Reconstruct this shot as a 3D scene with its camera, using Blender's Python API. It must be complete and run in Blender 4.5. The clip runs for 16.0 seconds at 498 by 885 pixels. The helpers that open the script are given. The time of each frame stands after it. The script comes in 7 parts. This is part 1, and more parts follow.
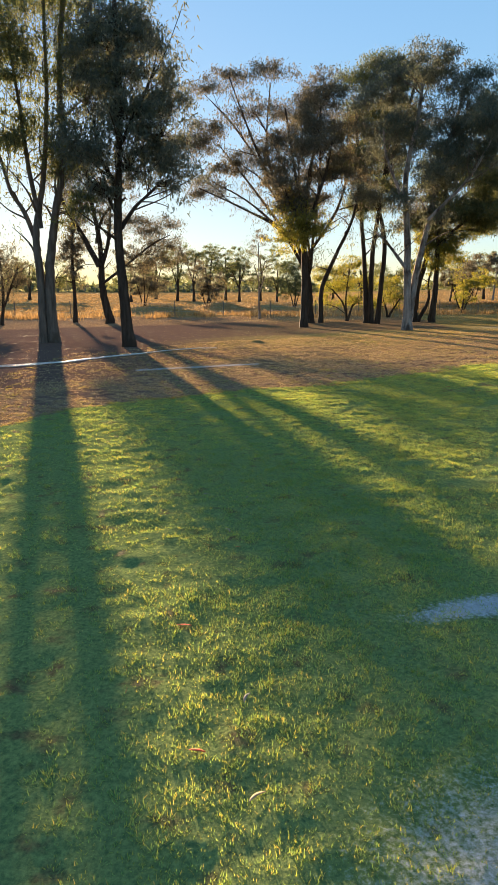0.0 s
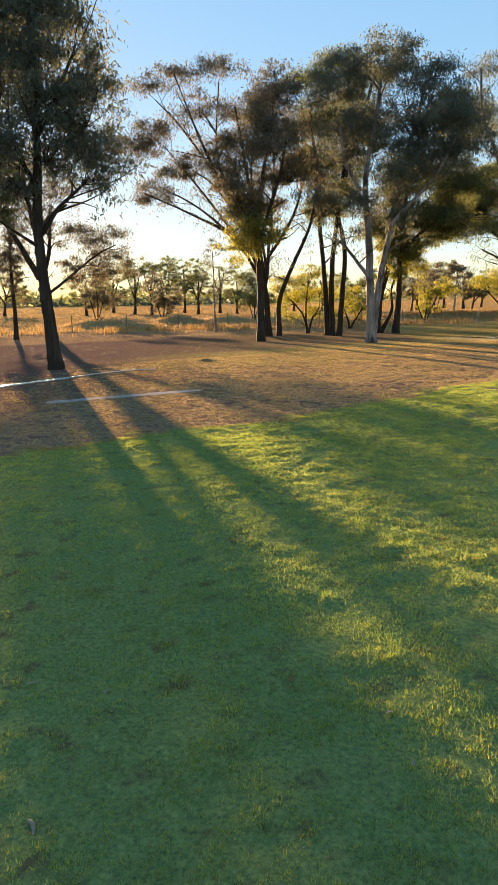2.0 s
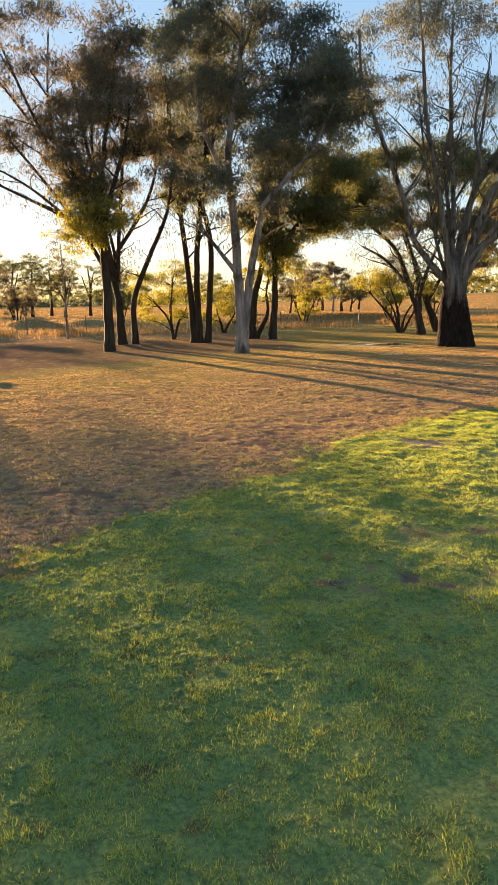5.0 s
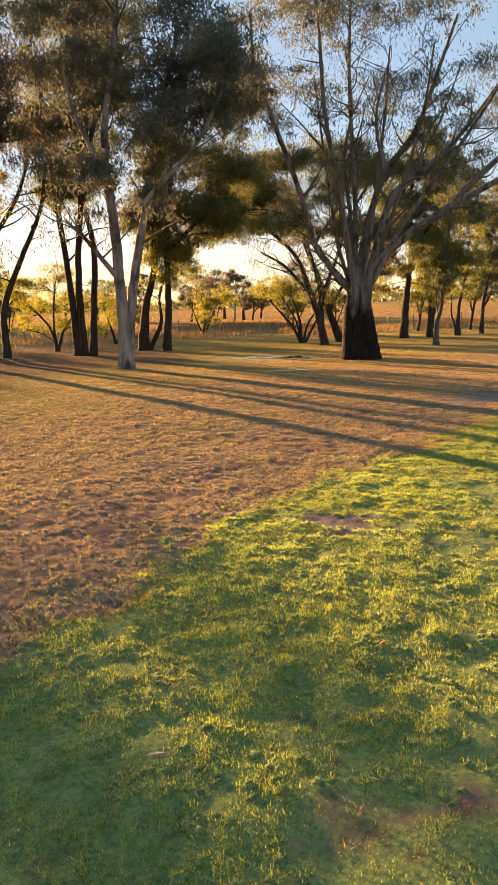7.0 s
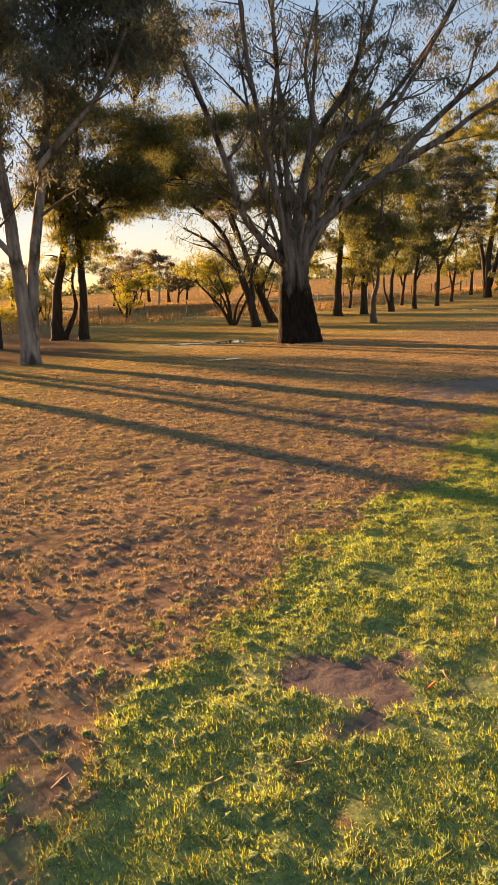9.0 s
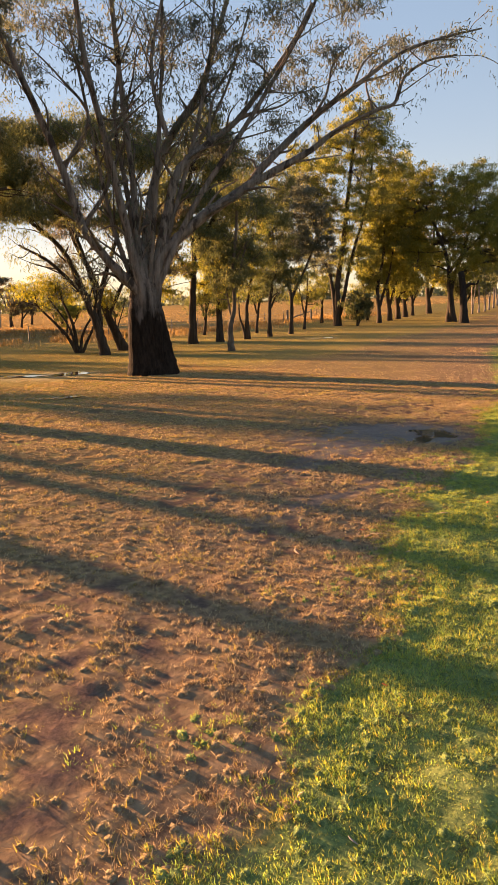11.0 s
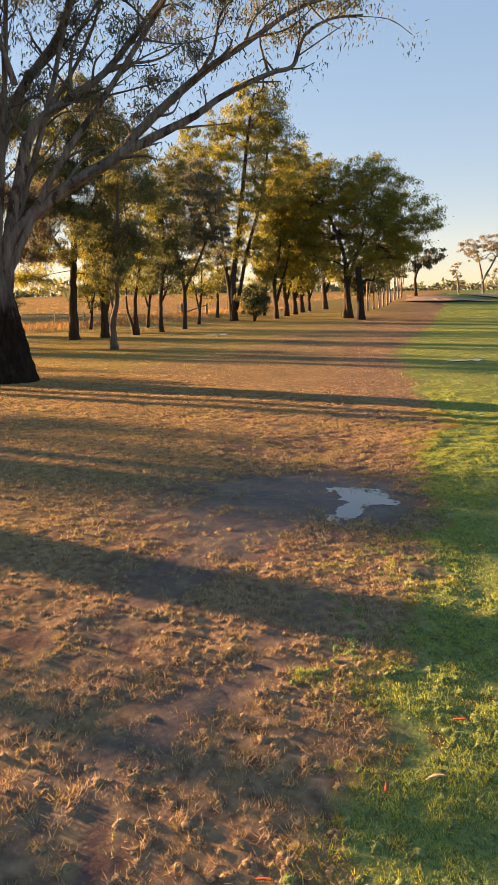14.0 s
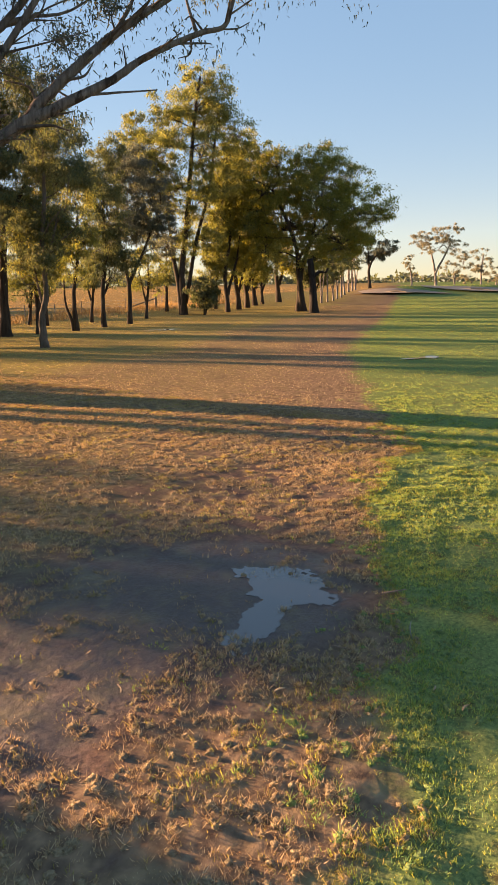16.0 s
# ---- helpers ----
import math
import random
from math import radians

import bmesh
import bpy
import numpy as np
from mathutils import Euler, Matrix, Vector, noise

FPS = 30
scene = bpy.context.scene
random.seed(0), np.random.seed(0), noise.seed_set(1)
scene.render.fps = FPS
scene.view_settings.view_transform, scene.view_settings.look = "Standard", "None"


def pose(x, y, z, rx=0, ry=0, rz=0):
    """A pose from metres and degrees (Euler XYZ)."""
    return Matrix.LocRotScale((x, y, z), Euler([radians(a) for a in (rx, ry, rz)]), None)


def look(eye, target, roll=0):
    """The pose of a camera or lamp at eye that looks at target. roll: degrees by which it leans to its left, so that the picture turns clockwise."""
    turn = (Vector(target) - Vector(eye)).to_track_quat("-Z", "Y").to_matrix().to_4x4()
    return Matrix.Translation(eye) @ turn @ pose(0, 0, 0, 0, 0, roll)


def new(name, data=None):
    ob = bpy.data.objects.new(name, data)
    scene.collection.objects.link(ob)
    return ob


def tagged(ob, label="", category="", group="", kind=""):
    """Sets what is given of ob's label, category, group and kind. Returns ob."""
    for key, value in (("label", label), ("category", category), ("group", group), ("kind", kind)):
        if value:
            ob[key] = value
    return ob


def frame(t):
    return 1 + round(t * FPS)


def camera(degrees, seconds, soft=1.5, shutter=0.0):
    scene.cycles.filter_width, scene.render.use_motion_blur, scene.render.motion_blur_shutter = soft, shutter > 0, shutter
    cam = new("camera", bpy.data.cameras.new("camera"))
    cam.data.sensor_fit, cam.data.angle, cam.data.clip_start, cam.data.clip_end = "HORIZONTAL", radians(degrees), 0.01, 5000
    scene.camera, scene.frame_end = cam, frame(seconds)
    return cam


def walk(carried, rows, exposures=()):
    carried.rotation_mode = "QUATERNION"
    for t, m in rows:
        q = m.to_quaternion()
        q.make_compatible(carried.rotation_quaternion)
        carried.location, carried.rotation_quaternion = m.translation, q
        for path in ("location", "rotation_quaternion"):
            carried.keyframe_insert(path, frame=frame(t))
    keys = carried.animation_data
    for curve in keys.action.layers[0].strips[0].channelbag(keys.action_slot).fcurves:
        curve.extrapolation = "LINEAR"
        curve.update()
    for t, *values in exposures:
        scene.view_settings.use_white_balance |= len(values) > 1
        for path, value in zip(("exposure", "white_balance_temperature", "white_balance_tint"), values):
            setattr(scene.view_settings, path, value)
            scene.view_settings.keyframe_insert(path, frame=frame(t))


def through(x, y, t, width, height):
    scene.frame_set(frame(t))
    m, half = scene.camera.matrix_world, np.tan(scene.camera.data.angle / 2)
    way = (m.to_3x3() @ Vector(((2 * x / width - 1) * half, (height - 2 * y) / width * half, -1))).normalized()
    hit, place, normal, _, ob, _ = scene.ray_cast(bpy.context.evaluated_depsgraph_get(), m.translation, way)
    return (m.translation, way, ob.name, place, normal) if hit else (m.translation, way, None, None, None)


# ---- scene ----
cam = camera(40.3, 16.0, soft=1.5)
PATH = [
    (0, (0.348, 0.052, 1.596), (0.275, 2.002, 1.16), 0.0),
    (0.5, (0.442, 0.692, 1.585), (0.322, 2.646, 1.178), -0.6),
    (1, (0.545, 1.297, 1.58), (0.449, 3.257, 1.191), -0.7),
    (1.5, (0.609, 1.924, 1.567), (0.567, 3.885, 1.178), -0.8),
    (2, (0.713, 2.626, 1.59), (0.741, 4.585, 1.186), -0.8),
    (2.5, (0.939, 3.332, 1.594), (1.012, 5.286, 1.175), -0.6),
    (3, (1.136, 3.97, 1.641), (1.353, 5.91, 1.208), 1.5),
    (5.5, (2.401, 8.573, 1.526), (2.815, 10.49, 1.132), -1.0),
    (6, (2.673, 9.09, 1.544), (3.171, 10.988, 1.155), -0.8),
    (6.5, (2.901, 9.674, 1.571), (3.471, 11.552, 1.185), -0.6),
    (7, (3.143, 10.241, 1.579), (3.768, 12.102, 1.196), -0.5),
    (7.5, (3.343, 10.832, 1.587), (4.002, 12.679, 1.192), -0.9),
    (8, (3.589, 11.386, 1.594), (4.279, 13.216, 1.176), -1.3),
    (8.5, (3.783, 11.958, 1.581), (4.516, 13.767, 1.145), -1.8),
    (9, (4.001, 12.615, 1.549), (4.804, 14.393, 1.109), -2.2),
    (9.5, (4.263, 13.174, 1.544), (5.15, 14.913, 1.11), -1.8),
    (10, (4.561, 13.755, 1.52), (5.566, 15.437, 1.118), -1.5),
    (12.5, (6.244, 15.869, 1.55), (7.54, 17.337, 1.145), -1.2),
    (13, (6.606, 16.198, 1.575), (7.936, 17.635, 1.169), -1.1),
    (13.5, (6.986, 16.558, 1.582), (8.347, 17.967, 1.178), -0.9),
    (14, (7.379, 16.828, 1.582), (8.772, 18.206, 1.179), -0.4),
    (14.5, (7.769, 17.081, 1.582), (9.192, 18.425, 1.171), -0.2),
    (15, (8.192, 17.318, 1.586), (9.643, 18.627, 1.162), -0.1),
    (15.5, (8.664, 17.557, 1.587), (10.131, 18.847, 1.157), -0.3),
    (16, (9.114, 17.793, 1.597), (10.587, 19.078, 1.173), -0.6),
]
EXPOSURES = [(0, 2.3, 6300, 12), (2.4, 2.5, 6900, 14), (3, 2.38, 7000, 15), (5.5, 2.6, 7800, 23), (7, 2.6, 8400, 29), (8.5, 2.5, 8700, 32), (9.5, 2.25, 8800, 33), (10, 2.45, 8900, 35), (12.5, 2.5, 8300, 31), (14.2, 2.5, 8000, 30), (16, 2.45, 7500, 26)]
walk(cam, [(t, look(eye, target, roll)) for t, eye, target, roll in PATH], EXPOSURES)

# ---- daylight: low morning sun ahead of the walk, clear sky ----
SUN_AZ, SUN_EL = -18.25, 6.35          # degrees east of +y, degrees above the ground
sun_way = Vector((math.sin(radians(SUN_AZ)) * math.cos(radians(SUN_EL)),
                  math.cos(radians(SUN_AZ)) * math.cos(radians(SUN_EL)), math.sin(radians(SUN_EL))))
world = bpy.data.worlds.new("morning_sky")
scene.world = world
world.use_nodes = True
wt = world.node_tree
sky = wt.nodes.new("ShaderNodeTexSky")
sky.sky_type, sky.sun_disc = "NISHITA", False
sky.sun_elevation, sky.sun_rotation = radians(SUN_EL), radians(SUN_AZ)
sky.altitude, sky.air_density, sky.dust_density, sky.ozone_density = 150, 1.0, 0.08, 3.0
glow_gamma = wt.nodes.new("ShaderNodeGamma")     # gamma below 1 compresses the sky's glow round the sun
glow_gamma.inputs[1].default_value = 0.36
wt.links.new(sky.outputs[0], glow_gamma.inputs[0])
clear = wt.nodes.new("ShaderNodeHueSaturation")
clear.inputs["Hue"].default_value, clear.inputs["Saturation"].default_value = 0.508, 1.75
wt.links.new(glow_gamma.outputs[0], clear.inputs["Color"])
wt.links.new(clear.outputs[0], wt.nodes["Background"].inputs[0])
wt.nodes["Background"].inputs[1].default_value = 0.115
sun = new("sun", bpy.data.lights.new("sun", "SUN"))
sun.data.energy, sun.data.angle, sun.data.color = 5.0, radians(0.6), (1.0, 0.72, 0.43)
sun.matrix_world = look(sun_way * 100, (0, 0, 0))

# ---- materials ----
def mat(name):
    m = bpy.data.materials.new(name)
    m.use_nodes = True
    return m, m.node_tree.nodes, m.node_tree.links, m.node_tree.nodes["Principled BSDF"]


def ramp(nodes, stops):
    r = nodes.new("ShaderNodeValToRGB")
    e = r.color_ramp.elements
    while len(e) < len(stops):
        e.new(0.5)
    for el, (p, c) in zip(e, stops):
        el.position, el.color = p, (*c, 1)
    return r


def tex_noise(nodes, links, scale, detail=4, rough=0.55, stretch=None):
    co = nodes.new("ShaderNodeNewGeometry" if stretch is None else "ShaderNodeTexCoord")
    out = co.outputs["Position"] if stretch is None else co.outputs["Object"]
    if stretch:
        mp = nodes.new("ShaderNodeMapping")
        mp.inputs["Scale"].default_value = stretch
        links.new(out, mp.inputs["Vector"])
        out = mp.outputs[0]
    n = nodes.new("ShaderNodeTexNoise")
    n.inputs["Scale"].default_value, n.inputs["Detail"].default_value, n.inputs["Roughness"].default_value = scale, detail, rough
    links.new(out, n.inputs["Vector"])
    return n


def mixc(nodes, links, fac, a, b):
    m = nodes.new("ShaderNodeMix")
    m.data_type = "RGBA"
    for sock, v in ((m.inputs["Factor"], fac), (m.inputs["A"], a), (m.inputs["B"], b)):
        if isinstance(v, (tuple, float, int)):
            sock.default_value = (*v, 1) if isinstance(v, tuple) else v
        else:
            links.new(v, sock)
    return m.outputs["Result"]


def bark(name, dark, light, patch, patch_at=0.55, deep=0.6):
    """Furrowed or peeling bark: long vertical grain, blotches of old bark, strong relief."""
    m, n, l, p = mat(name)
    grain = tex_noise(n, l, 9, 6, 0.65, (1, 1, 0.14))
    blot = tex_noise(n, l, 1.7, 5, 0.6, (1, 1, 0.55))
    g = ramp(n, ((0.3, dark), (0.7, light)))
    l.new(grain.outputs["Fac"], g.inputs[0])
    b = ramp(n, ((patch_at - 0.05, (0, 0, 0)), (patch_at + 0.06, (1, 1, 1))))
    l.new(blot.outputs["Fac"], b.inputs[0])
    l.new(mixc(n, l, b.outputs[0], g.outputs[0], patch), p.inputs["Base Color"])
    p.inputs["Roughness"].default_value, p.inputs["Specular IOR Level"].default_value = 0.95, 0.06
    bump = n.new("ShaderNodeBump")
    bump.inputs["Strength"].default_value, bump.inputs["Distance"].default_value = deep, 0.03
    l.new(grain.outputs["Fac"], bump.inputs["Height"])
    l.new(bump.outputs[0], p.inputs["Normal"])
    return m


def leafy(name, stops, through=0.5, rough=0.6, tint=(1.1, 1.05, 0.45), shine=0.2, bright=1.8):
    """Leaves or blades: each its own shade, light passing through them."""
    m, n, l, p = mat(name)
    geo = n.new("ShaderNodeNewGeometry")
    r = ramp(n, stops)
    l.new(geo.outputs["Random Per Island"], r.inputs[0])
    big = tex_noise(n, l, 0.9, 3)
    v = n.new("ShaderNodeMapRange")
    v.inputs["To Min"].default_value, v.inputs["To Max"].default_value = 0.65, 1.35
    l.new(big.outputs["Fac"], v.inputs["Value"])
    hsv = n.new("ShaderNodeHueSaturation")
    l.new(r.outputs[0], hsv.inputs["Color"])
    l.new(v.outputs[0], hsv.inputs["Value"])
    l.new(hsv.outputs[0], p.inputs["Base Color"])
    p.inputs["Roughness"].default_value, p.inputs["Specular IOR Level"].default_value = rough, shine
    tr = n.new("ShaderNodeBsdfTranslucent")
    tc = mixc(n, l, 1.0, hsv.outputs[0], tint)
    tc.node.blend_type = "MULTIPLY"
    gain = n.new("ShaderNodeHueSaturation")
    gain.inputs["Value"].default_value = bright
    l.new(tc, gain.inputs["Color"])
    l.new(gain.outputs[0], tr.inputs["Color"])
    mx = n.new("ShaderNodeMixShader")
    mx.inputs[0].default_value = through
    l.new(p.outputs[0], mx.inputs[1])
    l.new(tr.outputs[0], mx.inputs[2])
    l.new(mx.outputs[0], n["Material Output"].inputs["Surface"])
    return m


BARK = {
    "dark": bark("dark_bark", (0.02, 0.015, 0.012), (0.085, 0.064, 0.048), (0.045, 0.033, 0.025)),
    "grey": bark("grey_bark", (0.06, 0.05, 0.04), (0.19, 0.155, 0.125), (0.085, 0.065, 0.05), 0.58),
    "pale": bark("pale_bark", (0.12, 0.098, 0.084), (0.37, 0.31, 0.27), (0.07, 0.052, 0.043), 0.56, 0.6),
    "char": bark("charred_bark", (0.012, 0.011, 0.01), (0.05, 0.04, 0.035), (0.03, 0.024, 0.02)),
}
def stocking(name, top, ragged):
    """Rough dark bark up to a ragged line round that height, smooth mottled bark above it."""
    m, n, l, p = mat(name)
    grain, blot, streak = tex_noise(n, l, 11, 7, 0.7, (1, 1, 0.12)), tex_noise(n, l, 3.2, 5, 0.6, (1, 1, 0.45)), tex_noise(n, l, 5, 3, 0.6, (1, 1, 0.1))
    low, high = ramp(n, ((0.3, (0.006, 0.004, 0.003)), (0.72, (0.04, 0.028, 0.021)))), ramp(n, ((0.3, (0.075, 0.06, 0.05)), (0.7, (0.29, 0.24, 0.205))))
    l.new(grain.outputs["Fac"], low.inputs[0])
    l.new(grain.outputs["Fac"], high.inputs[0])
    spots = ramp(n, ((0.55, (0, 0, 0)), (0.62, (1, 1, 1))))
    l.new(blot.outputs["Fac"], spots.inputs[0])
    upper = mixc(n, l, spots.outputs[0], high.outputs[0], (0.06, 0.045, 0.037))
    co, xyz = n.new("ShaderNodeTexCoord"), n.new("ShaderNodeSeparateXYZ")
    l.new(co.outputs["Object"], xyz.inputs[0])
    edge = n.new("ShaderNodeMath")
    edge.operation = "MULTIPLY_ADD"
    edge.inputs[1].default_value = ragged
    l.new(streak.outputs["Fac"], edge.inputs[0])
    l.new(xyz.outputs["Z"], edge.inputs[2])
    fade = n.new("ShaderNodeMapRange")
    fade.inputs["From Min"].default_value, fade.inputs["From Max"].default_value = top + ragged * 0.5 - 0.4, top + ragged * 0.5 + 0.4
    l.new(edge.outputs[0], fade.inputs["Value"])
    l.new(mixc(n, l, fade.outputs[0], low.outputs[0], upper), p.inputs["Base Color"])
    p.inputs["Roughness"].default_value, p.inputs["Specular IOR Level"].default_value = 0.95, 0.05
    bump = n.new("ShaderNodeBump")
    bump.inputs["Strength"].default_value, bump.inputs["Distance"].default_value = 1.0, 0.05
    l.new(grain.outputs["Fac"], bump.inputs["Height"])
    l.new(bump.outputs[0], p.inputs["Normal"])
    return m


OLD_BARK = stocking("old_gum_bark", 2.1, 2.2)
LEAF = {
    "leaf_grey": leafy("grey_green_gum_leaf", ((0.0, (0.07, 0.085, 0.072)), (0.6, (0.11, 0.125, 0.1)), (1.0, (0.155, 0.15, 0.108))), 0.36, 0.7, (1.1, 1.0, 0.75), 0.12, 1.5),
    "leaf_olive": leafy("olive_gum_leaf", ((0.0, (0.068, 0.086, 0.052)), (0.6, (0.112, 0.128, 0.066)), (1.0, (0.175, 0.165, 0.072))), 0.38, 0.7, (1.1, 1.02, 0.6), 0.12, 1.5),
    "leaf_warm": leafy("warm_gum_leaf", ((0.0, (0.072, 0.076, 0.06)), (0.5, (0.11, 0.105, 0.08)), (1.0, (0.165, 0.135, 0.092))), 0.36, 0.7, (1.1, 0.98, 0.72), 0.12, 1.4),
    # Crowns facing the sun: its light put into a brighter, yellower leaf colour.
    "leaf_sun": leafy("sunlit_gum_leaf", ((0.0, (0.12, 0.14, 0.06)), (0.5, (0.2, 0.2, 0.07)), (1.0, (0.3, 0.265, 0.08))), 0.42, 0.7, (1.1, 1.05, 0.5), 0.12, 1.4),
    # Yellow-green of the shrubs' own leaves; on gums, sunlight put into the colour.
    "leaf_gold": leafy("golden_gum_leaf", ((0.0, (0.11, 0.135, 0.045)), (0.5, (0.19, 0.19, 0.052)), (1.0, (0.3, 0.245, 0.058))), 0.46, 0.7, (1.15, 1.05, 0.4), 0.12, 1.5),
    # Front light and haze on the far trees put into a paler leaf colour.
    "leaf_hazed": leafy("hazed_gum_leaf", ((0.0, (0.14, 0.145, 0.11)), (0.5, (0.2, 0.19, 0.14)), (1.0, (0.27, 0.23, 0.16))), 0.4, 0.7, (1.1, 1.0, 0.7), 0.12, 1.4),
}
GRASS = leafy("lawn_blade", ((0.0, (0.13, 0.25, 0.13)), (0.5, (0.22, 0.33, 0.13)), (0.88, (0.29, 0.31, 0.092)), (1.0, (0.42, 0.35, 0.17))), 0.5, 0.6, (1.24, 1.0, 0.34), 0.05, 1.7)
DRY = leafy("dry_blade", ((0.0, (0.26, 0.17, 0.1)), (0.6, (0.44, 0.3, 0.165)), (1.0, (0.6, 0.46, 0.28))), 0.22, 0.7, (1.1, 0.97, 0.65), 0.06, 1.5)
GOLD = leafy("golden_blade", ((0.0, (0.16, 0.15, 0.045)), (0.6, (0.27, 0.23, 0.07)), (1.0, (0.4, 0.3, 0.12))), 0.45, 0.6, (1.1, 1.0, 0.5))
STRAW = leafy("straw_blade", ((0.0, (0.22, 0.13, 0.05)), (0.6, (0.34, 0.21, 0.085)), (1.0, (0.45, 0.3, 0.14))), 0.25, 0.7, (1.05, 0.95, 0.75))


def ground_material():
    """Turf, dry turf, bare earth and paddock stubble, mixed by where they grow."""
    m, n, l, p = mat("ground_cover")
    at = {}
    for k in ("lawn", "gold", "bare", "field", "sand", "wet"):
        a = n.new("ShaderNodeAttribute")
        a.attribute_name = k
        at[k] = a.outputs["Fac"]
    fine, mid, wide = tex_noise(n, l, 45, 6, 0.75), tex_noise(n, l, 5, 5, 0.6), tex_noise(n, l, 0.6, 4)

    def two(dark, light, src=fine):
        r = ramp(n, ((0.3, dark), (0.72, light)))
        l.new(src.outputs["Fac"], r.inputs[0])
        return r.outputs[0]

    def edge(mask, soft=0.28, src=mid):
        """The mask with a ragged border."""
        s = n.new("ShaderNodeMath")
        s.operation = "ADD"
        c = n.new("ShaderNodeMapRange")
        c.inputs["To Min"].default_value, c.inputs["To Max"].default_value = -0.55, 0.55
        l.new(src.outputs["Fac"], c.inputs["Value"])
        l.new(mask, s.inputs[0])
        l.new(c.outputs[0], s.inputs[1])
        r = n.new("ShaderNodeMapRange")
        r.inputs["From Min"].default_value, r.inputs["From Max"].default_value = 0.5 - soft, 0.5 + soft
        l.new(s.outputs[0], r.inputs["Value"])
        return r.outputs[0]

    rough_turf = tex_noise(n, l, 15, 3, 0.5)
    dry = mixc(n, l, mid.outputs["Fac"], two((0.11, 0.07, 0.05), (0.34, 0.215, 0.132), rough_turf), two((0.12, 0.08, 0.055), (0.39, 0.255, 0.143), rough_turf))
    earth = two((0.085, 0.054, 0.044), (0.2, 0.125, 0.098), fine)
    lawn = mixc(n, l, wide.outputs["Fac"], two((0.048, 0.1, 0.048), (0.26, 0.33, 0.115)), two((0.07, 0.1, 0.038), (0.35, 0.36, 0.1)))
    thin = ramp(n, ((0.56, (0, 0, 0)), (0.7, (1, 1, 1))))
    l.new(mid.outputs["Fac"], thin.inputs[0])
    lawn = mixc(n, l, thin.outputs[0], lawn, two((0.07, 0.05, 0.025), (0.2, 0.15, 0.07)))
    gold = mixc(n, l, wide.outputs["Fac"], two((0.13, 0.105, 0.038), (0.4, 0.33, 0.1), rough_turf), two((0.15, 0.1, 0.05), (0.44, 0.32, 0.13), mid))
    field = two((0.24, 0.15, 0.06), (0.42, 0.27, 0.11), mid)
    sand = two((0.3, 0.29, 0.28), (0.55, 0.53, 0.52))
    c = mixc(n, l, edge(at["bare"], 0.3), dry, earth)
    damp = edge(at["wet"], 0.35)
    c = mixc(n, l, damp, c, two((0.08, 0.058, 0.05), (0.155, 0.112, 0.094), fine))
    c = mixc(n, l, edge(at["gold"], 0.5), c, gold)
    c = mixc(n, l, edge(at["field"]), c, field)
    c = mixc(n, l, edge(at["lawn"], 0.2), c, lawn)
    c = mixc(n, l, edge(at["sand"], 0.15, fine), c, sand)
    l.new(c, p.inputs["Base Color"])
    gloss = n.new("ShaderNodeMapRange")
    gloss.inputs["To Min"].default_value, gloss.inputs["To Max"].default_value = 0.92, 0.5
    l.new(damp, gloss.inputs["Value"])
    l.new(gloss.outputs[0], p.inputs["Roughness"])
    sheen = n.new("ShaderNodeMath")
    sheen.operation = "MULTIPLY"
    sheen.inputs[1].default_value = 0.3
    l.new(damp, sheen.inputs[0])
    l.new(sheen.outputs[0], p.inputs["Specular IOR Level"])
    bump = n.new("ShaderNodeBump")
    bump.inputs["Strength"].default_value, bump.inputs["Distance"].default_value = 0.4, 0.04
    clod = tex_noise(n, l, 15, 3, 0.5)
    mixh = n.new("ShaderNodeMath")
    mixh.operation = "MULTIPLY_ADD"
    mixh.inputs[1].default_value = 0.5
    l.new(fine.outputs["Fac"], mixh.inputs[0])
    l.new(clod.outputs["Fac"], mixh.inputs[2])
    l.new(mixh.outputs[0], bump.inputs["Height"])
    l.new(bump.outputs[0], p.inputs["Normal"])
    return m


def plain(name, dark, light, rough=0.7, scale=6, bump_by=0.3, metal=0.0):
    m, n, l, p = mat(name)
    t = tex_noise(n, l, scale, 5, 0.6)
    r = ramp(n, ((0.3, dark), (0.7, light)))
    l.new(t.outputs["Fac"], r.inputs[0])
    l.new(r.outputs[0], p.inputs["Base Color"])
    p.inputs["Roughness"].default_value, p.inputs["Metallic"].default_value = rough, metal
    b = n.new("ShaderNodeBump")
    b.inputs["Strength"].default_value, b.inputs["Distance"].default_value = bump_by, 0.02
    l.new(t.outputs["Fac"], b.inputs["Height"])
    l.new(b.outputs[0], p.inputs["Normal"])
    return m


GROUND = ground_material()
WATER, _n, _l, _p = mat("puddle_water")
_p.inputs["Base Color"].default_value = (0.09, 0.07, 0.058, 1)
_p.inputs["Roughness"].default_value, _p.inputs["IOR"].default_value = 0.02, 1.8
_w = tex_noise(_n, _l, 5, 2)
_b = _n.new("ShaderNodeBump")
_b.inputs["Strength"].default_value, _b.inputs["Distance"].default_value = 0.03, 0.02
_l.new(_w.outputs["Fac"], _b.inputs["Height"])
_l.new(_b.outputs[0], _p.inputs["Normal"])
POST = plain("weathered_post", (0.1, 0.08, 0.06), (0.24, 0.2, 0.16), 0.85, 14)
WIRE = plain("galvanised_wire", (0.2, 0.2, 0.2), (0.35, 0.35, 0.34), 0.45, 20, 0.1, 0.8)
HOSE = plain("pale_hose", (0.5, 0.47, 0.43), (0.7, 0.67, 0.62), 0.5, 20, 0.1)
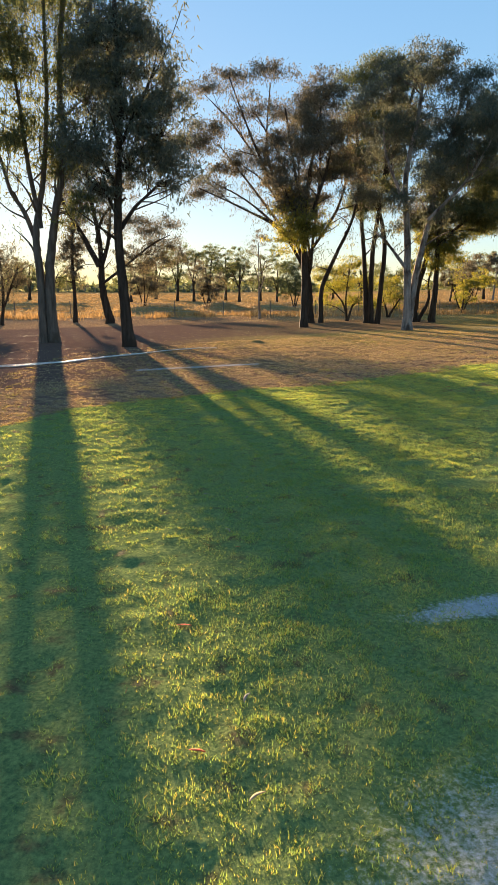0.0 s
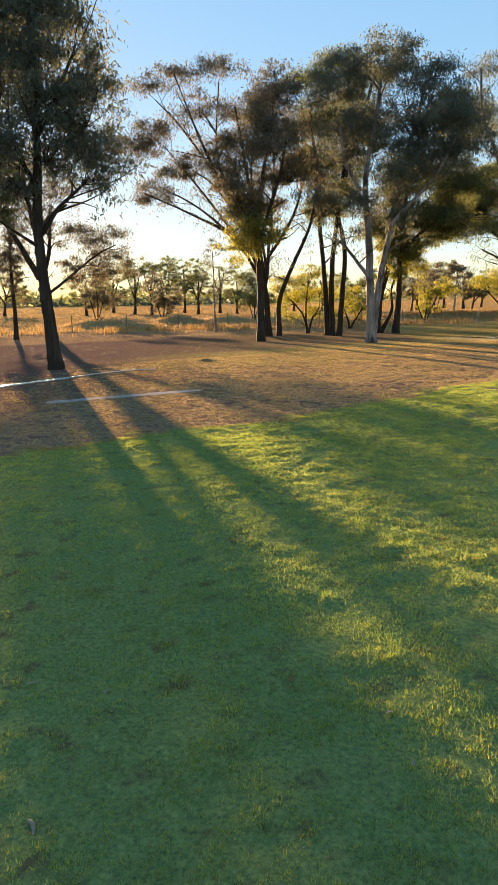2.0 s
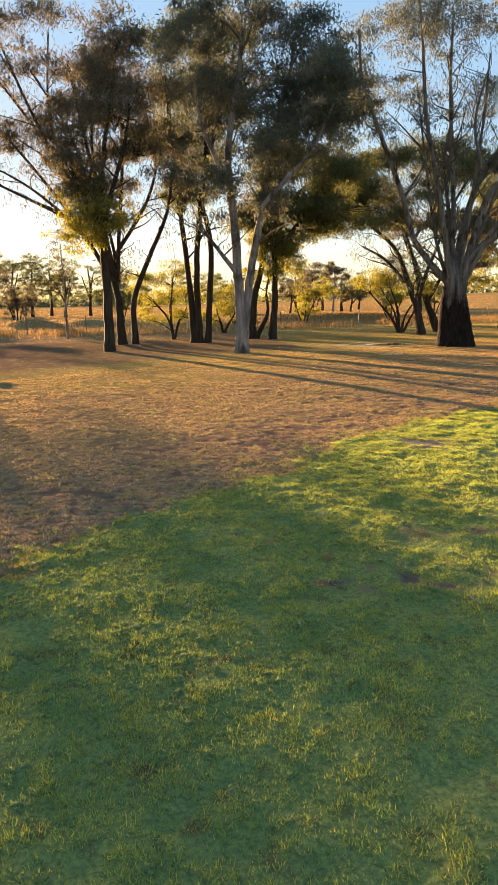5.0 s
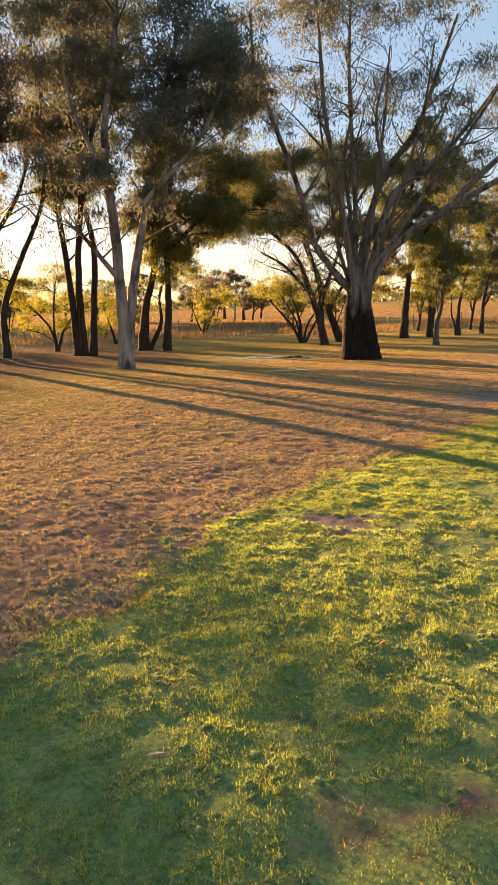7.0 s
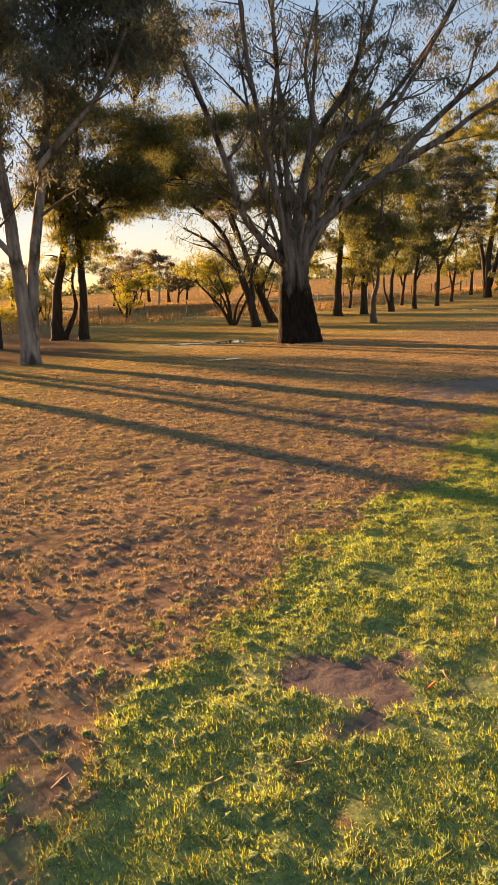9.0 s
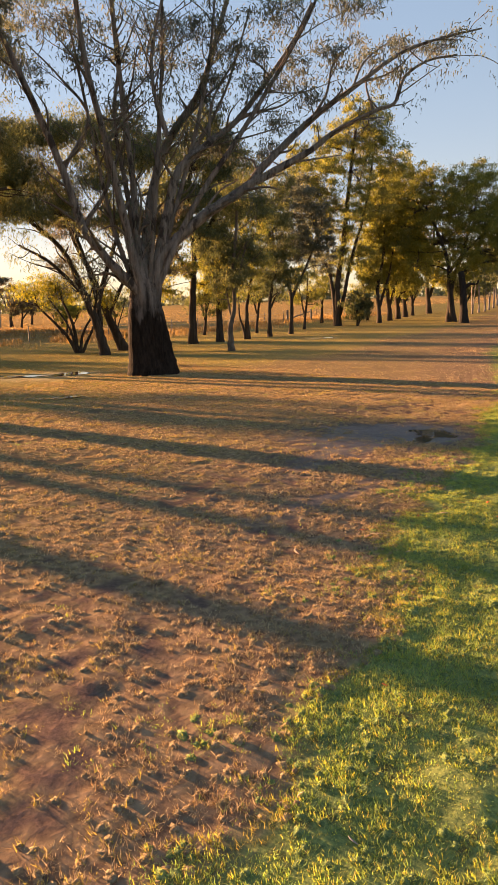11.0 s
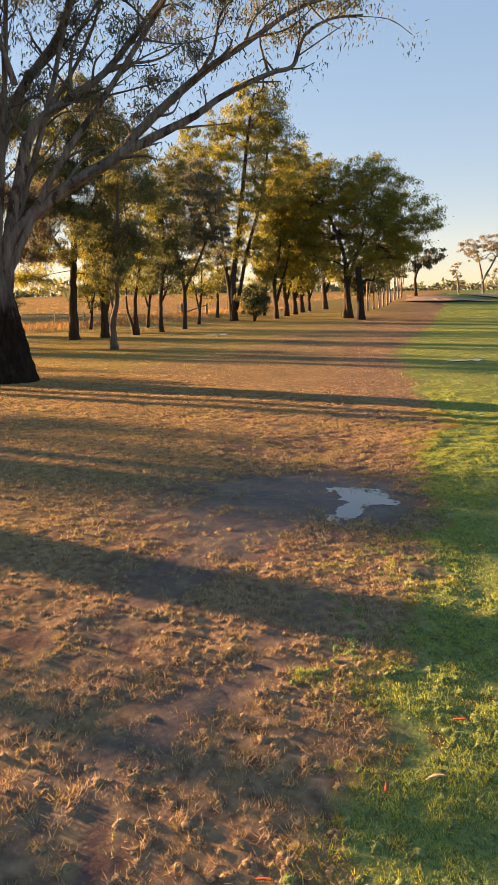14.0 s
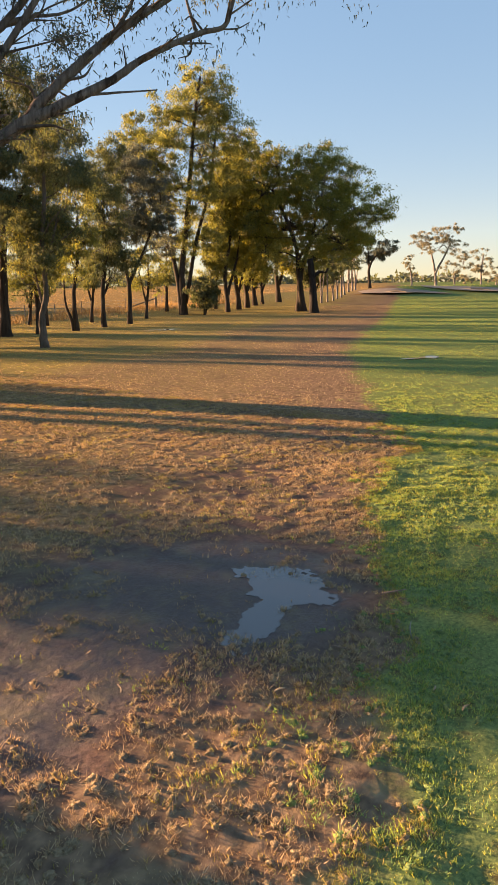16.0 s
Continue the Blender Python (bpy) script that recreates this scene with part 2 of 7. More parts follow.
# Distance haze put into the greyed leaf colour of the far woods.
FAR_WOOD = leafy("haze_greyed_foliage", ((0.0, (0.07, 0.085, 0.07)), (1.0, (0.13, 0.13, 0.09))), 0.3)
SAND = plain("bunker_sand", (0.22, 0.15, 0.1), (0.36, 0.26, 0.18), 0.9, 2)
DRY_MAT = plain("matted_dry_turf", (0.17, 0.118, 0.07), (0.42, 0.32, 0.19), 0.95, 70, 1.0)
GREEN_MAT = plain("matted_green_turf", (0.06, 0.12, 0.05), (0.27, 0.33, 0.115), 0.9, 70, 1.0)
for _m in (DRY_MAT, GREEN_MAT):
    _m.node_tree.nodes["Principled BSDF"].inputs["Specular IOR Level"].default_value = 0.08

# ---- the ground: one sheet to the horizon ----


def smooth(a, b, v):
    v = np.clip((v - a) / (b - a), 0, 1)
    return v * v * (3 - 2 * v)


def value_noise(x, y, size, seed=0):
    """Smooth noise of about -1 to 1 with lumps of that size in metres."""
    g = np.random.default_rng(seed).uniform(-1, 1, (256, 256))
    u, v = np.asarray(x) / size, np.asarray(y) / size
    i, j = np.floor(u).astype(int), np.floor(v).astype(int)
    a, b = u - i, v - j
    a, b = a * a * (3 - 2 * a), b * b * (3 - 2 * b)
    i, j, i1, j1 = i % 256, j % 256, (i + 1) % 256, (j + 1) % 256
    return (g[i, j] * (1 - a) + g[i1, j] * a) * (1 - b) + (g[i, j1] * (1 - a) + g[i1, j1] * a) * b


PUDDLES = ((11.79, 19.88, 0.45, 0.32, 45), (12.15, 33.5, 1.15, 0.7, 0), (10.1, 27.4, 0.4, 0.15, 0), (27.0, 26.7, 0.6, 0.35, 0), (35.2, 46.9, 0.9, 0.5, 0))
MOUNDS = ((-10.6, 60.3, 2.6, 1.4, 0.75), (-4.4, 63.1, 2.4, 1.3, 0.8), (0.1, 65.3, 2.6, 1.5, 0.85), (-6.7, 58.8, 1.2, 1.0, 0.4),
          (17.2, 68.0, 5.0, 2.5, 0.4), (22.5, 69.0, 5.0, 2.5, 0.5), (28.0, 69.5, 5.0, 2.5, 0.4), (-0.2, 22.0, 0.22, 0.16, 0.07), (3.0, 36.6, 2.6, 1.1, 0.22),
          (104, 71, 9, 7, 1.3), (118, 64, 12, 9, 1.6), (100, 88, 16, 12, 0.8))


def lawn_edge(x):
    return np.interp(x, (-14, -4, -2.7, -2.0, -1.0, 0.6, 2.5, 5.0, 6.5, 9.7, 12, 15, 19, 30, 60, 400),
                     (0, 6.6, 8.7, 10.0, 10.8, 11.5, 13.0, 15.4, 16.5, 18.4, 19.5, 21.1, 23.8, 31.4, 47, 225))


def dry_patch(x, y):
    """Where the dry turf still holds (positive) and where worn trails show earth."""
    return 0.8 * value_noise(x, y, 0.1, 23) + 0.55 * value_noise(x, y, 0.36, 24) + 0.3 * value_noise(x * 0.5 + y * 0.86, y * 0.5 - x * 0.86, 1.1, 26) + 0.2


def masks(x, y):
    """How much turf, greenish dry turf, bare earth, paddock and wet sand there is at a place."""
    n1, n2 = value_noise(x, y, 1.3, 2), value_noise(x, y, 5.0, 3)
    lawn = smooth(-0.45, 0.45, lawn_edge(x) - y - 0.12 + 0.22 * n1 + 0.25 * value_noise(x, y, 0.3, 16))
    bald = np.exp(-(((x - 5.35) / 0.45) ** 2 + ((y - 14.65) / 0.3) ** 2) * 1.2) + 0.55 * np.exp(-(((x - 3.6) / 0.7) ** 2 + ((y - 11.2) / 0.3) ** 2))
    bald = bald + 0.5 * np.exp(-(((x - 4.4) / 0.8) ** 2 + ((y - 11.9) / 0.22) ** 2))
    bald = np.clip(bald * (0.65 + 1.3 * value_noise(x, y, 0.16, 12) + 0.7 * value_noise(x, y, 0.07, 17) + 0.4 * value_noise(x, y, 0.6, 13)), 0, 1)
    lawn = lawn * np.clip(1 - bald, 0, 1)
    past = y - lawn_edge(x)
    gold = smooth(5.5, 9, past + 1.5 * n2) * (1 - smooth(13, 16, past + 1.5 * n2 - 30 * smooth(8, 13, x))) * 0.95
    gold = np.maximum(gold, 0.32 * smooth(0.5, 4, past)) * smooth(-5, 2, x)
    bare = 1.0 * (1 - smooth(9, 14, x)) * smooth(11, 14, past) * (1 - smooth(26, 34, past)) + np.clip(bald, 0, 1)
    bare = bare + 0.95 * smooth(1.5, -2.5, x) * smooth(3, 6, past) * (1 - smooth(26, 34, past))
    trail = dry_patch(x, y)
    bare = bare + 0.9 * smooth(-0.05, -0.5, trail) * smooth(0.1, 0.8, past) * (1 - smooth(9, 12, past))
    bare = bare + 1.2 * np.exp(-(((x - 11.1) / 1.2) ** 2 + ((y - 20.8) / 0.9) ** 2)) + 0.9 * np.exp(-(((x - 10.1) / 0.9) ** 2 + ((y - 19.9) / 0.35) ** 2))
    for px, py, rx, ry, _ in PUDDLES:
        bare = bare + 0.8 * np.exp(-(((x - px) / (rx * 1.7)) ** 2 + ((y - py) / (ry * 2.2)) ** 2))
    bare = bare + 0.3 * smooth(0.2, 1.0, n1) * smooth(0.2, 1.2, past) * (1 - smooth(5, 8, past))
    line = 54.5 + 0.35 * x
    field = smooth(-4, 1, y - line + 2 * n2) * smooth(6, 14, past)
    sand = np.exp(-(((x - 1.55) / 0.55) ** 2 + ((y - 3.35 - 0.3 * (x - 1.3)) / 0.12) ** 2))
    sand = np.maximum(sand, 0.62 * np.exp(-(((x - 1.25) / 0.8) ** 2 + ((y - 1.6) / 0.75) ** 2)))
    along = np.clip(((x + 2.4) * 2.3 + (y - 13.95) * 1.25) / 6.85, 0, 1)
    off = np.hypot(x + 2.4 - 2.3 * along, y - 13.95 - 1.25 * along)
    sand = np.maximum(sand, 1.2 * np.exp(-(off / 0.13) ** 2))
    return lawn, np.clip(gold, 0, 1), np.clip(bare, 0, 1), field, sand


def wetness(x, y):
    """Damp, dark mud round the puddles and along the trail beside the large one."""
    w = 1.1 * np.exp(-(((x - 11.2) / 1.1) ** 2 + ((y - 20.7) / 0.85) ** 2)) + 0.9 * np.exp(-(((x - 10.3) / 1.3) ** 2 + ((y - 20.0 - 0.35 * (x - 10.3)) / 0.3) ** 2))
    w = w + 0.8 * np.exp(-(((x - 9.0) / 1.2) ** 2 + ((y - 18.75 - 0.2 * (x - 9)) / 0.18) ** 2))
    for px, py, rx, ry, _ in PUDDLES:
        w = w + 0.9 * np.exp(-(((x - px) / (rx * 1.6)) ** 2 + ((y - py) / (ry * 2.0)) ** 2))
    w = np.clip(w * (0.85 + 0.35 * value_noise(x, y, 0.3, 61)), 0, 1) * smooth(0.0, 0.5, y - lawn_edge(x) + 0.2)
    return np.maximum(w, 0.75 * np.exp(-(((x - 5.35) / 0.8) ** 2 + ((y - 14.65) / 0.5) ** 2)))


def puddle_edge(x, y, px, py, rx, ry, turn):
    """Below 0 inside the water: a blocky pool with a narrower arm, its border ragged."""
    c, q = math.cos(radians(turn)), math.sin(radians(turn))
    u, v = ((x - px) * c + (y - py) * q) / rx, (-(x - px) * q + (y - py) * c) / ry
    pool = ((np.abs(u - 0.5) / 0.62) ** 3.5 + (np.abs(v + 0.3 - 0.5 * u) / 0.72) ** 3.5) ** (1 / 3.5) - 1
    arm = ((np.abs(u + 0.56) / 0.6) ** 3 + (np.abs(v - 0.17 + 0.61 * u) / 0.42) ** 3) ** (1 / 3) - 1
    rag = 0.2 * value_noise(x, y, 0.1, 14) + 0.2 * value_noise(x, y, 0.035, 15) + 0.04
    return np.minimum(pool, arm) + rag


def ground_flat(x, y):
    return ground_z(x, y, False)


def ground_z(x, y, rough=True):
    x, y = np.asarray(x, float), np.asarray(y, float)
    s, az = np.hypot(x - 5, y - 14), np.degrees(np.arctan2(x - 5, y - 14))
    far = np.clip(s - 50, 0, 400)
    z = far * (0.003 + 0.019 * smooth(0, 45, az) * (1 - smooth(95, 150, az))) * smooth(0, 25, far)
    z = z - 0.27 * smooth(6, 34, s)
    for mx, my, rx, ry, h in MOUNDS:
        z = z + h * np.exp(-(((x - mx) / rx) ** 2 + ((y - my) / ry) ** 2))
    if rough:
        lawn = smooth(-0.4, 0.4, lawn_edge(x) - y)
        past = y - lawn_edge(x)
        z = z + 0.008 * value_noise(x, y, 0.9, 5) + 0.012 * value_noise(x, y, 3.1, 6) * (1 - smooth(200, 400, s))
        lump = 0.007 * value_noise(x, y, 0.23, 7) * (0.35 + 0.65 * lawn) + 0.008 * value_noise(x, y, 0.13, 8) + 0.006 * value_noise(x, y, 0.075, 10)
        z = z + lump * (1.0 - 0.2 * (1 - lawn)) * (1 - smooth(30, 60, s))
        z = z + 0.015 * value_noise(x, y, 1.7, 9) * smooth(10, 25, past)
        for px, py, rx, ry, turn in PUDDLES:
            out = puddle_edge(x, y, px, py, rx, ry, turn)
            basin = 1 - smooth(0.0, 0.6, out)
            z = z * (1 - basin) + (ground_flat(px, py) - 0.003) * basin
    return z


def axis(lo, hi, step, low, high, fine_to, grow=1.13):
    mid = list(np.arange(lo, hi, step))
    up, d = [hi], step
    while up[-1] < high:
        d = min(d * grow, 1.6) if up[-1] < fine_to else d * grow
        up.append(up[-1] + d)
    down, d = [lo], step
    while down[-1] > low:
        d *= grow
        down.append(down[-1] - d)
    return np.array(down[:0:-1] + mid + up)


def mesh_from(name, co, faces, smooth_shade=True, corners=4):
    """A mesh from a numpy array of places and one of faces that all have that many corners."""
    me = bpy.data.meshes.new(name)
    co, faces = np.asarray(co, np.float32), np.asarray(faces, np.int32)
    me.vertices.add(len(co))
    me.vertices.foreach_set("co", co.ravel())
    me.loops.add(faces.size)
    me.loops.foreach_set("vertex_index", faces.ravel())
    me.polygons.add(len(faces))
    me.polygons.foreach_set("loop_start", np.arange(0, faces.size, corners, dtype=np.int32))
    if smooth_shade:
        me.polygons.foreach_set("use_smooth", np.ones(len(faces), bool))
    me.update(calc_edges=True)
    me.validate()
    return me


gx, gy = axis(-2.2, 13.6, 0.05, -2500, 3000, 100, 1.2), axis(1.6, 21.6, 0.05, -1500, 3500, 80, 1.2)
X, Y = np.meshgrid(gx, gy, indexing="ij")
X, Y = X.ravel(), Y.ravel()
idx = np.arange(len(X)).reshape(len(gx), len(gy))
quads = np.stack((idx[:-1, :-1], idx[1:, :-1], idx[1:, 1:], idx[:-1, 1:]), -1).reshape(-1, 4)
ground_mesh = mesh_from("ground", np.stack((X, Y, ground_z(X, Y)), -1), quads)
for key, values in zip(("lawn", "gold", "bare", "field", "sand", "wet"), (*masks(X, Y), wetness(X, Y))):
    ground_mesh.attributes.new(key, "FLOAT", "POINT").data.foreach_set("value", values.astype(np.float32))
ground_mesh.materials.append(GROUND)
ground = tagged(new("ground", ground_mesh), "mown green turf giving way to dry brown grass and bare earth", "ground", kind="structure")


def part(name, me, material, parent, label=""):
    me.materials.append(material)
    ob = new(name, me)
    ob.parent = parent
    return tagged(ob, label)


def thing(name, x, y, label, category, group="", z=None, yaw=0):
    ob = new(name)
    ob.empty_display_size = 0.2
    ob.location = (x, y, float(ground_z(x, y)) if z is None else z)
    ob.rotation_euler[2] = radians(yaw)
    return tagged(ob, label, category, group)


def water_sheet(px, py, rx, ry, turn, drop):
    """The water's skin: small cells kept where they lie inside the ragged border."""
    h = rx / 36
    u = np.arange(-rx * 1.6, rx * 1.6, h)
    gx2, gy2 = np.meshgrid(u, u, indexing="ij")
    inside = puddle_edge(gx2 + px, gy2 + py, px, py, rx, ry, turn) < 0
    n = len(u)
    cell = np.arange(n * n).reshape(n, n)
    ok = inside[:-1, :-1] & inside[1:, :-1] & inside[1:, 1:] & inside[:-1, 1:]
    q = np.stack((cell[:-1, :-1], cell[1:, :-1], cell[1:, 1:], cell[:-1, 1:]), -1)[ok]
    used, q = np.unique(q, return_inverse=True)
    co = np.stack((gx2.ravel(), gy2.ravel(), np.zeros(n * n)), -1)[used]
    me = mesh_from("puddle", co, q.reshape(-1, 4))
    me.materials.append(WATER)
    ob = new("puddle", me)
    ob.location = (px, py, float(ground_flat(px, py)) - drop)
    tagged(ob, "shallow muddy puddle mirroring the sky on bare earth", "puddle", "puddles", "structure")


for n, spot in enumerate(PUDDLES):
    water_sheet(*spot, 0.0 if n == 0 else -0.025)

# ---- gum trees ----
def spline(points, per=5):
    p = np.array(points, float)
    q = np.vstack((2 * p[0] - p[1], p, 2 * p[-1] - p[-2]))
    out = []
    for i in range(len(p) - 1):
        a, b, c, d = q[i:i + 4]
        for t in np.linspace(0, 1, per, endpoint=False):
            out.append(0.5 * (2 * b + (c - a) * t + (2 * a - 5 * b + 4 * c - d) * t * t + (3 * b - a - 3 * c + d) * t ** 3))
    return np.array(out + [p[-1]])


class Tubes:
    """Collects tapered, slightly crooked tubes into one mesh."""

    def __init__(self):
        self.co, self.faces, self.count = [], [], 0

    def add(self, line, radii, sides, lumps=0.0, r=None):
        line, radii = np.asarray(line, float), np.asarray(radii, float)
        k = len(line)
        d = np.gradient(line, axis=0)
        d /= np.linalg.norm(d, axis=1)[:, None] + 1e-9
        ref = np.where(np.abs(d[:, 2:3]) > 0.9, np.array([[1.0, 0, 0]]), np.array([[0, 0, 1.0]]))
        if np.abs(d[:, 2]).max() > 0.9:
            ref = np.tile([[1.0, 0.1, 0]], (k, 1))
        u = np.cross(d, ref)
        u /= np.linalg.norm(u, axis=1)[:, None] + 1e-9
        v = np.cross(d, u)
        a = np.linspace(0, 2 * np.pi, sides, endpoint=False)
        rad = radii[:, None] * np.ones((1, sides))
        if lumps:
            s = np.linspace(0, 1, k)[:, None]
            rad = rad * (1 + 0.35 * lumps * r.uniform(-1, 1, (k, sides)) + lumps * np.sin(a * 3 + r.uniform(0, 6))[None] + lumps * np.sin(a * 2 + s * 7 + r.uniform(0, 6)))
        ring = line[:, None] + rad[..., None] * (np.cos(a)[None, :, None] * u[:, None] + np.sin(a)[None, :, None] * v[:, None])
        self.co.append(ring.reshape(-1, 3))
        i = np.arange(k - 1)[:, None] * sides + np.arange(sides)[None]
        j = np.arange(k - 1)[:, None] * sides + (np.arange(sides)[None] + 1) % sides
        self.faces.append(np.stack((i, j, j + sides, i + sides), -1).reshape(-1, 4) + self.count)
        self.count += k * sides

    def mesh(self, name):
        return mesh_from(name, np.vstack(self.co), np.vstack(self.faces))


def leaf_mesh(name, centre, way, size, r, slim=0.27):
    """Narrow pointed leaves at the places, hanging along the given ways."""
    k = len(centre)
    side = np.cross(way, r.normal(size=(k, 3)))
    side /= np.linalg.norm(side, axis=1)[:, None] + 1e-9
    size = size[:, None]
    half = side * size * slim * 0.5
    co = np.stack((centre + half, centre + way * size, centre - half), 1)
    return mesh_from(name, co.reshape(-1, 3), np.arange(3 * k).reshape(-1, 3), False, 3)


class Gum:
    def __init__(self, name, label, at, yaw, bark_kind, leaf_kind, density, leaf, category):
        self.args = (name, label, category)
        self.at, self.yaw, self.bark, self.leaf = at, yaw, bark_kind, leaf_kind
        self.density, self.size = density, leaf
        self.stems, self.blobs, self.low = [], [], None

    def stem(self, points, r0, r1):
        self.stems.append((points, r0, r1))

    def foliage(self, blobs):
        self.blobs += blobs

    def fill(self, count, low, high, wide, size):
        """More foliage round the stems, from low to high, within wide metres of their middle."""
        f = np.random.default_rng(int(abs(self.at[0]) * 37 + abs(self.at[1]) * 71))
        for _ in range(count):
            pts = np.array(self.stems[f.integers(len(self.stems))][0])
            z = f.uniform(low, high)
            x, y = np.interp(z, pts[:, 2], pts[:, 0]), np.interp(z, pts[:, 2], pts[:, 1])
            self.blobs.append((x + f.uniform(-wide, wide), y + f.uniform(-wide, wide), z, size * f.uniform(0.7, 1.15), size * f.uniform(0.6, 1.0)))

    def build(self):
        name, label, category = self.args
        r = np.random.default_rng(int(abs(self.at[0]) * 131 + abs(self.at[1]) * 977))
        ob = thing(name, *self.at, label, category, "gum trees", z=float(ground_z(*self.at)) - 0.05, yaw=self.yaw)
        twigs = Tubes()
        nodes, spots, ways = [], [], []
        away = math.hypot(self.at[0] - 6, self.at[1] - 14)
        near = away < 50
        coarse = max(1.0, away / 30) ** 0.7
        for n, (pts, r0, r1) in enumerate(self.stems):
            line = spline(pts, (10 if pts[0][2] < 0.3 else 6) if near else 3)
            k = len(line)
            t = np.linspace(0, 1, k)
            rad = r0 + (r1 - r0) * t ** 0.8
            grounded = pts[0][2] < 0.3
            if grounded:
                rad = rad * (1 + (0.4 if r0 < 0.4 else 0.25) * np.exp(-(line[:, 2] / (0.3 if r0 < 0.4 else 0.6))))
                line[0, 2] -= 0.25
            wob = r.normal(0, 0.06 if r0 < 0.3 else 0.0, (k, 3)) * rad[:, None] + (0.25 if r0 < 0.3 else 0.04) * rad[:, None] * np.sin(t * 9 + r.uniform(0, 6))[:, None] * (1, 0.6, 0)
            wob[0] = 0
            line = line + wob
            tube = Tubes()
            tube.add(line, rad, (30 if r0 > 0.4 else 14 if r0 > 0.2 else 9) if near else 6, 0.07 if r0 < 0.4 else 0.1, r)
            kind = "trunk" if grounded else "limb"
            part(kind, tube.mesh(kind), OLD_BARK if name == "old_gum_tree" else BARK[self.bark], ob)
            if near and r0 * 0.5 + r1 > 0.05 and self.blobs:
                # side shoots along the upper part
                for s in np.linspace(0.3, 0.97, 9 if name != "old_gum_tree" else 15):
                    i = min(k - 2, int(s * (k - 1)))
                    if line[i, 2] < 2.2:
                        continue
                    d = line[i + 1] - line[i]
                    d = d / (np.linalg.norm(d) + 1e-9) + r.normal(0, 0.75, 3) * (1, 1, 0.5)
                    size = r.uniform(0.4, 1.1)
                    a = line[i] + d * size * 0.5 + r.normal(0, 0.1, 3)
                    b = line[i] + d * size + r.normal(0, 0.15, 3)
                    side = spline((line[i], a, b), 4)
                    q = np.linspace(min(rad[i] * 0.45, 0.05), 0.009, len(side))
                    twigs.add(side, q, 5)
                    nodes += list(zip(side[2:], q[2:]))
                    spots.append(b + r.normal(0, 1, (40, 3)) * (0.22, 0.22, 0.2) - (0, 0, 0.1))
                    w = r.normal(0, 0.45, (40, 3)) + (0, 0, -0.8)
                    ways.append(w / np.linalg.norm(w, axis=1)[:, None])
            nodes += [(p, q) for p, q in zip(line[k // 3 if n == 0 else 1:], rad[k // 3 if n == 0 else 1:])]
        if nodes and self.blobs:
            at, thick = np.array([p for p, _ in nodes]), np.array([q for _, q in nodes])
            for bx, by, bz, rx, rz in self.blobs:
                c = np.array((bx, by, bz))
                # A few limbs reach into each clump of foliage, and fork there into twigs.
                reach = np.linalg.norm(at - c, axis=1) + 1.6 * np.maximum(0, at[:, 2] - bz + 0.3) + r.uniform(0, 0.6, len(at))
                o = int(np.argmin(reach))
                hub = c + np.array((r.uniform(-0.3, 0.3) * rx, 0, -0.35 * rz))
                bend = at[o] * 0.5 + hub * 0.5 + np.array((r.uniform(-0.2, 0.2), r.uniform(-0.2, 0.2), r.uniform(-0.05, 0.3))) * rx
                line = spline((at[o], bend, hub), 4)
                rb = min(thick[o] * 0.6, 0.012 + 0.03 * rx)
                twigs.add(line, np.linspace(rb, rb * 0.5, len(line)), 5 if near else 4)
                count = int(self.density * rx * rz * 4 * 2.7 / coarse ** 1.6 + 3)
                for _ in range(count):
                    g = r.normal(size=3)
                    g *= r.uniform(0.35, 1.12) ** 0.5 / np.linalg.norm(g)
                    g[2] = abs(g[2]) - 0.25 if away < 42 and r.random() < 0.75 else g[2]
                    tip = c + g * (rx, rx * 0.9, rz) * r.uniform(0.75, 1.3) + r.normal(0, 0.12, 3)
                    tw = spline((hub if r.random() < 0.6 else bend, (hub + tip) / 2 + r.normal(0, 0.12, 3) * rx + (0, 0, 0.1 * rz), tip), 2)
                    if r.random() < (0.8 if near else 0.4):
                        twigs.add(tw, np.linspace(rb * 0.4, 0.004 if near else 0.012, len(tw)), 3)
                    m = int(80 * r.uniform(0.4, 1.5))
                    clump = (0.11 + 0.09 * min(rx, 1.5)) * r.uniform(0.6, 1.4)
                    q = r.normal(0, 1, (m, 3)) * (clump, clump, clump * 0.55)
                    spots.append(tip + q)
                    w = r.normal(0, 0.6, (m, 3)) + (0, 0, -0.7)
                    ways.append(w / np.linalg.norm(w, axis=1)[:, None])
        if twigs.co:
            tagged(part("branchwork", twigs.mesh("branchwork"), BARK["grey" if self.bark == "pale" else self.bark], ob), kind="stuff")
        if spots:
            p, w = np.vstack(spots), np.vstack(ways)
            # Lower leaves get a golden colour that stands in for sunlight on them.
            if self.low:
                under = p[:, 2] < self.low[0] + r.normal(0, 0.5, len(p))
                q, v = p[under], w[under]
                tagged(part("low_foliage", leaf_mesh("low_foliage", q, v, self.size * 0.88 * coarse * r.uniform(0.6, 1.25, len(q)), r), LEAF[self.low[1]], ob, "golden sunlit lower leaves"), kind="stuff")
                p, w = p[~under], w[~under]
            tagged(part("crown", leaf_mesh("crown", p, w, self.size * 0.88 * coarse * r.uniform(0.6, 1.25, len(p)), r), LEAF[self.leaf], ob, "drooping narrow gum leaves"), kind="stuff")
        return ob


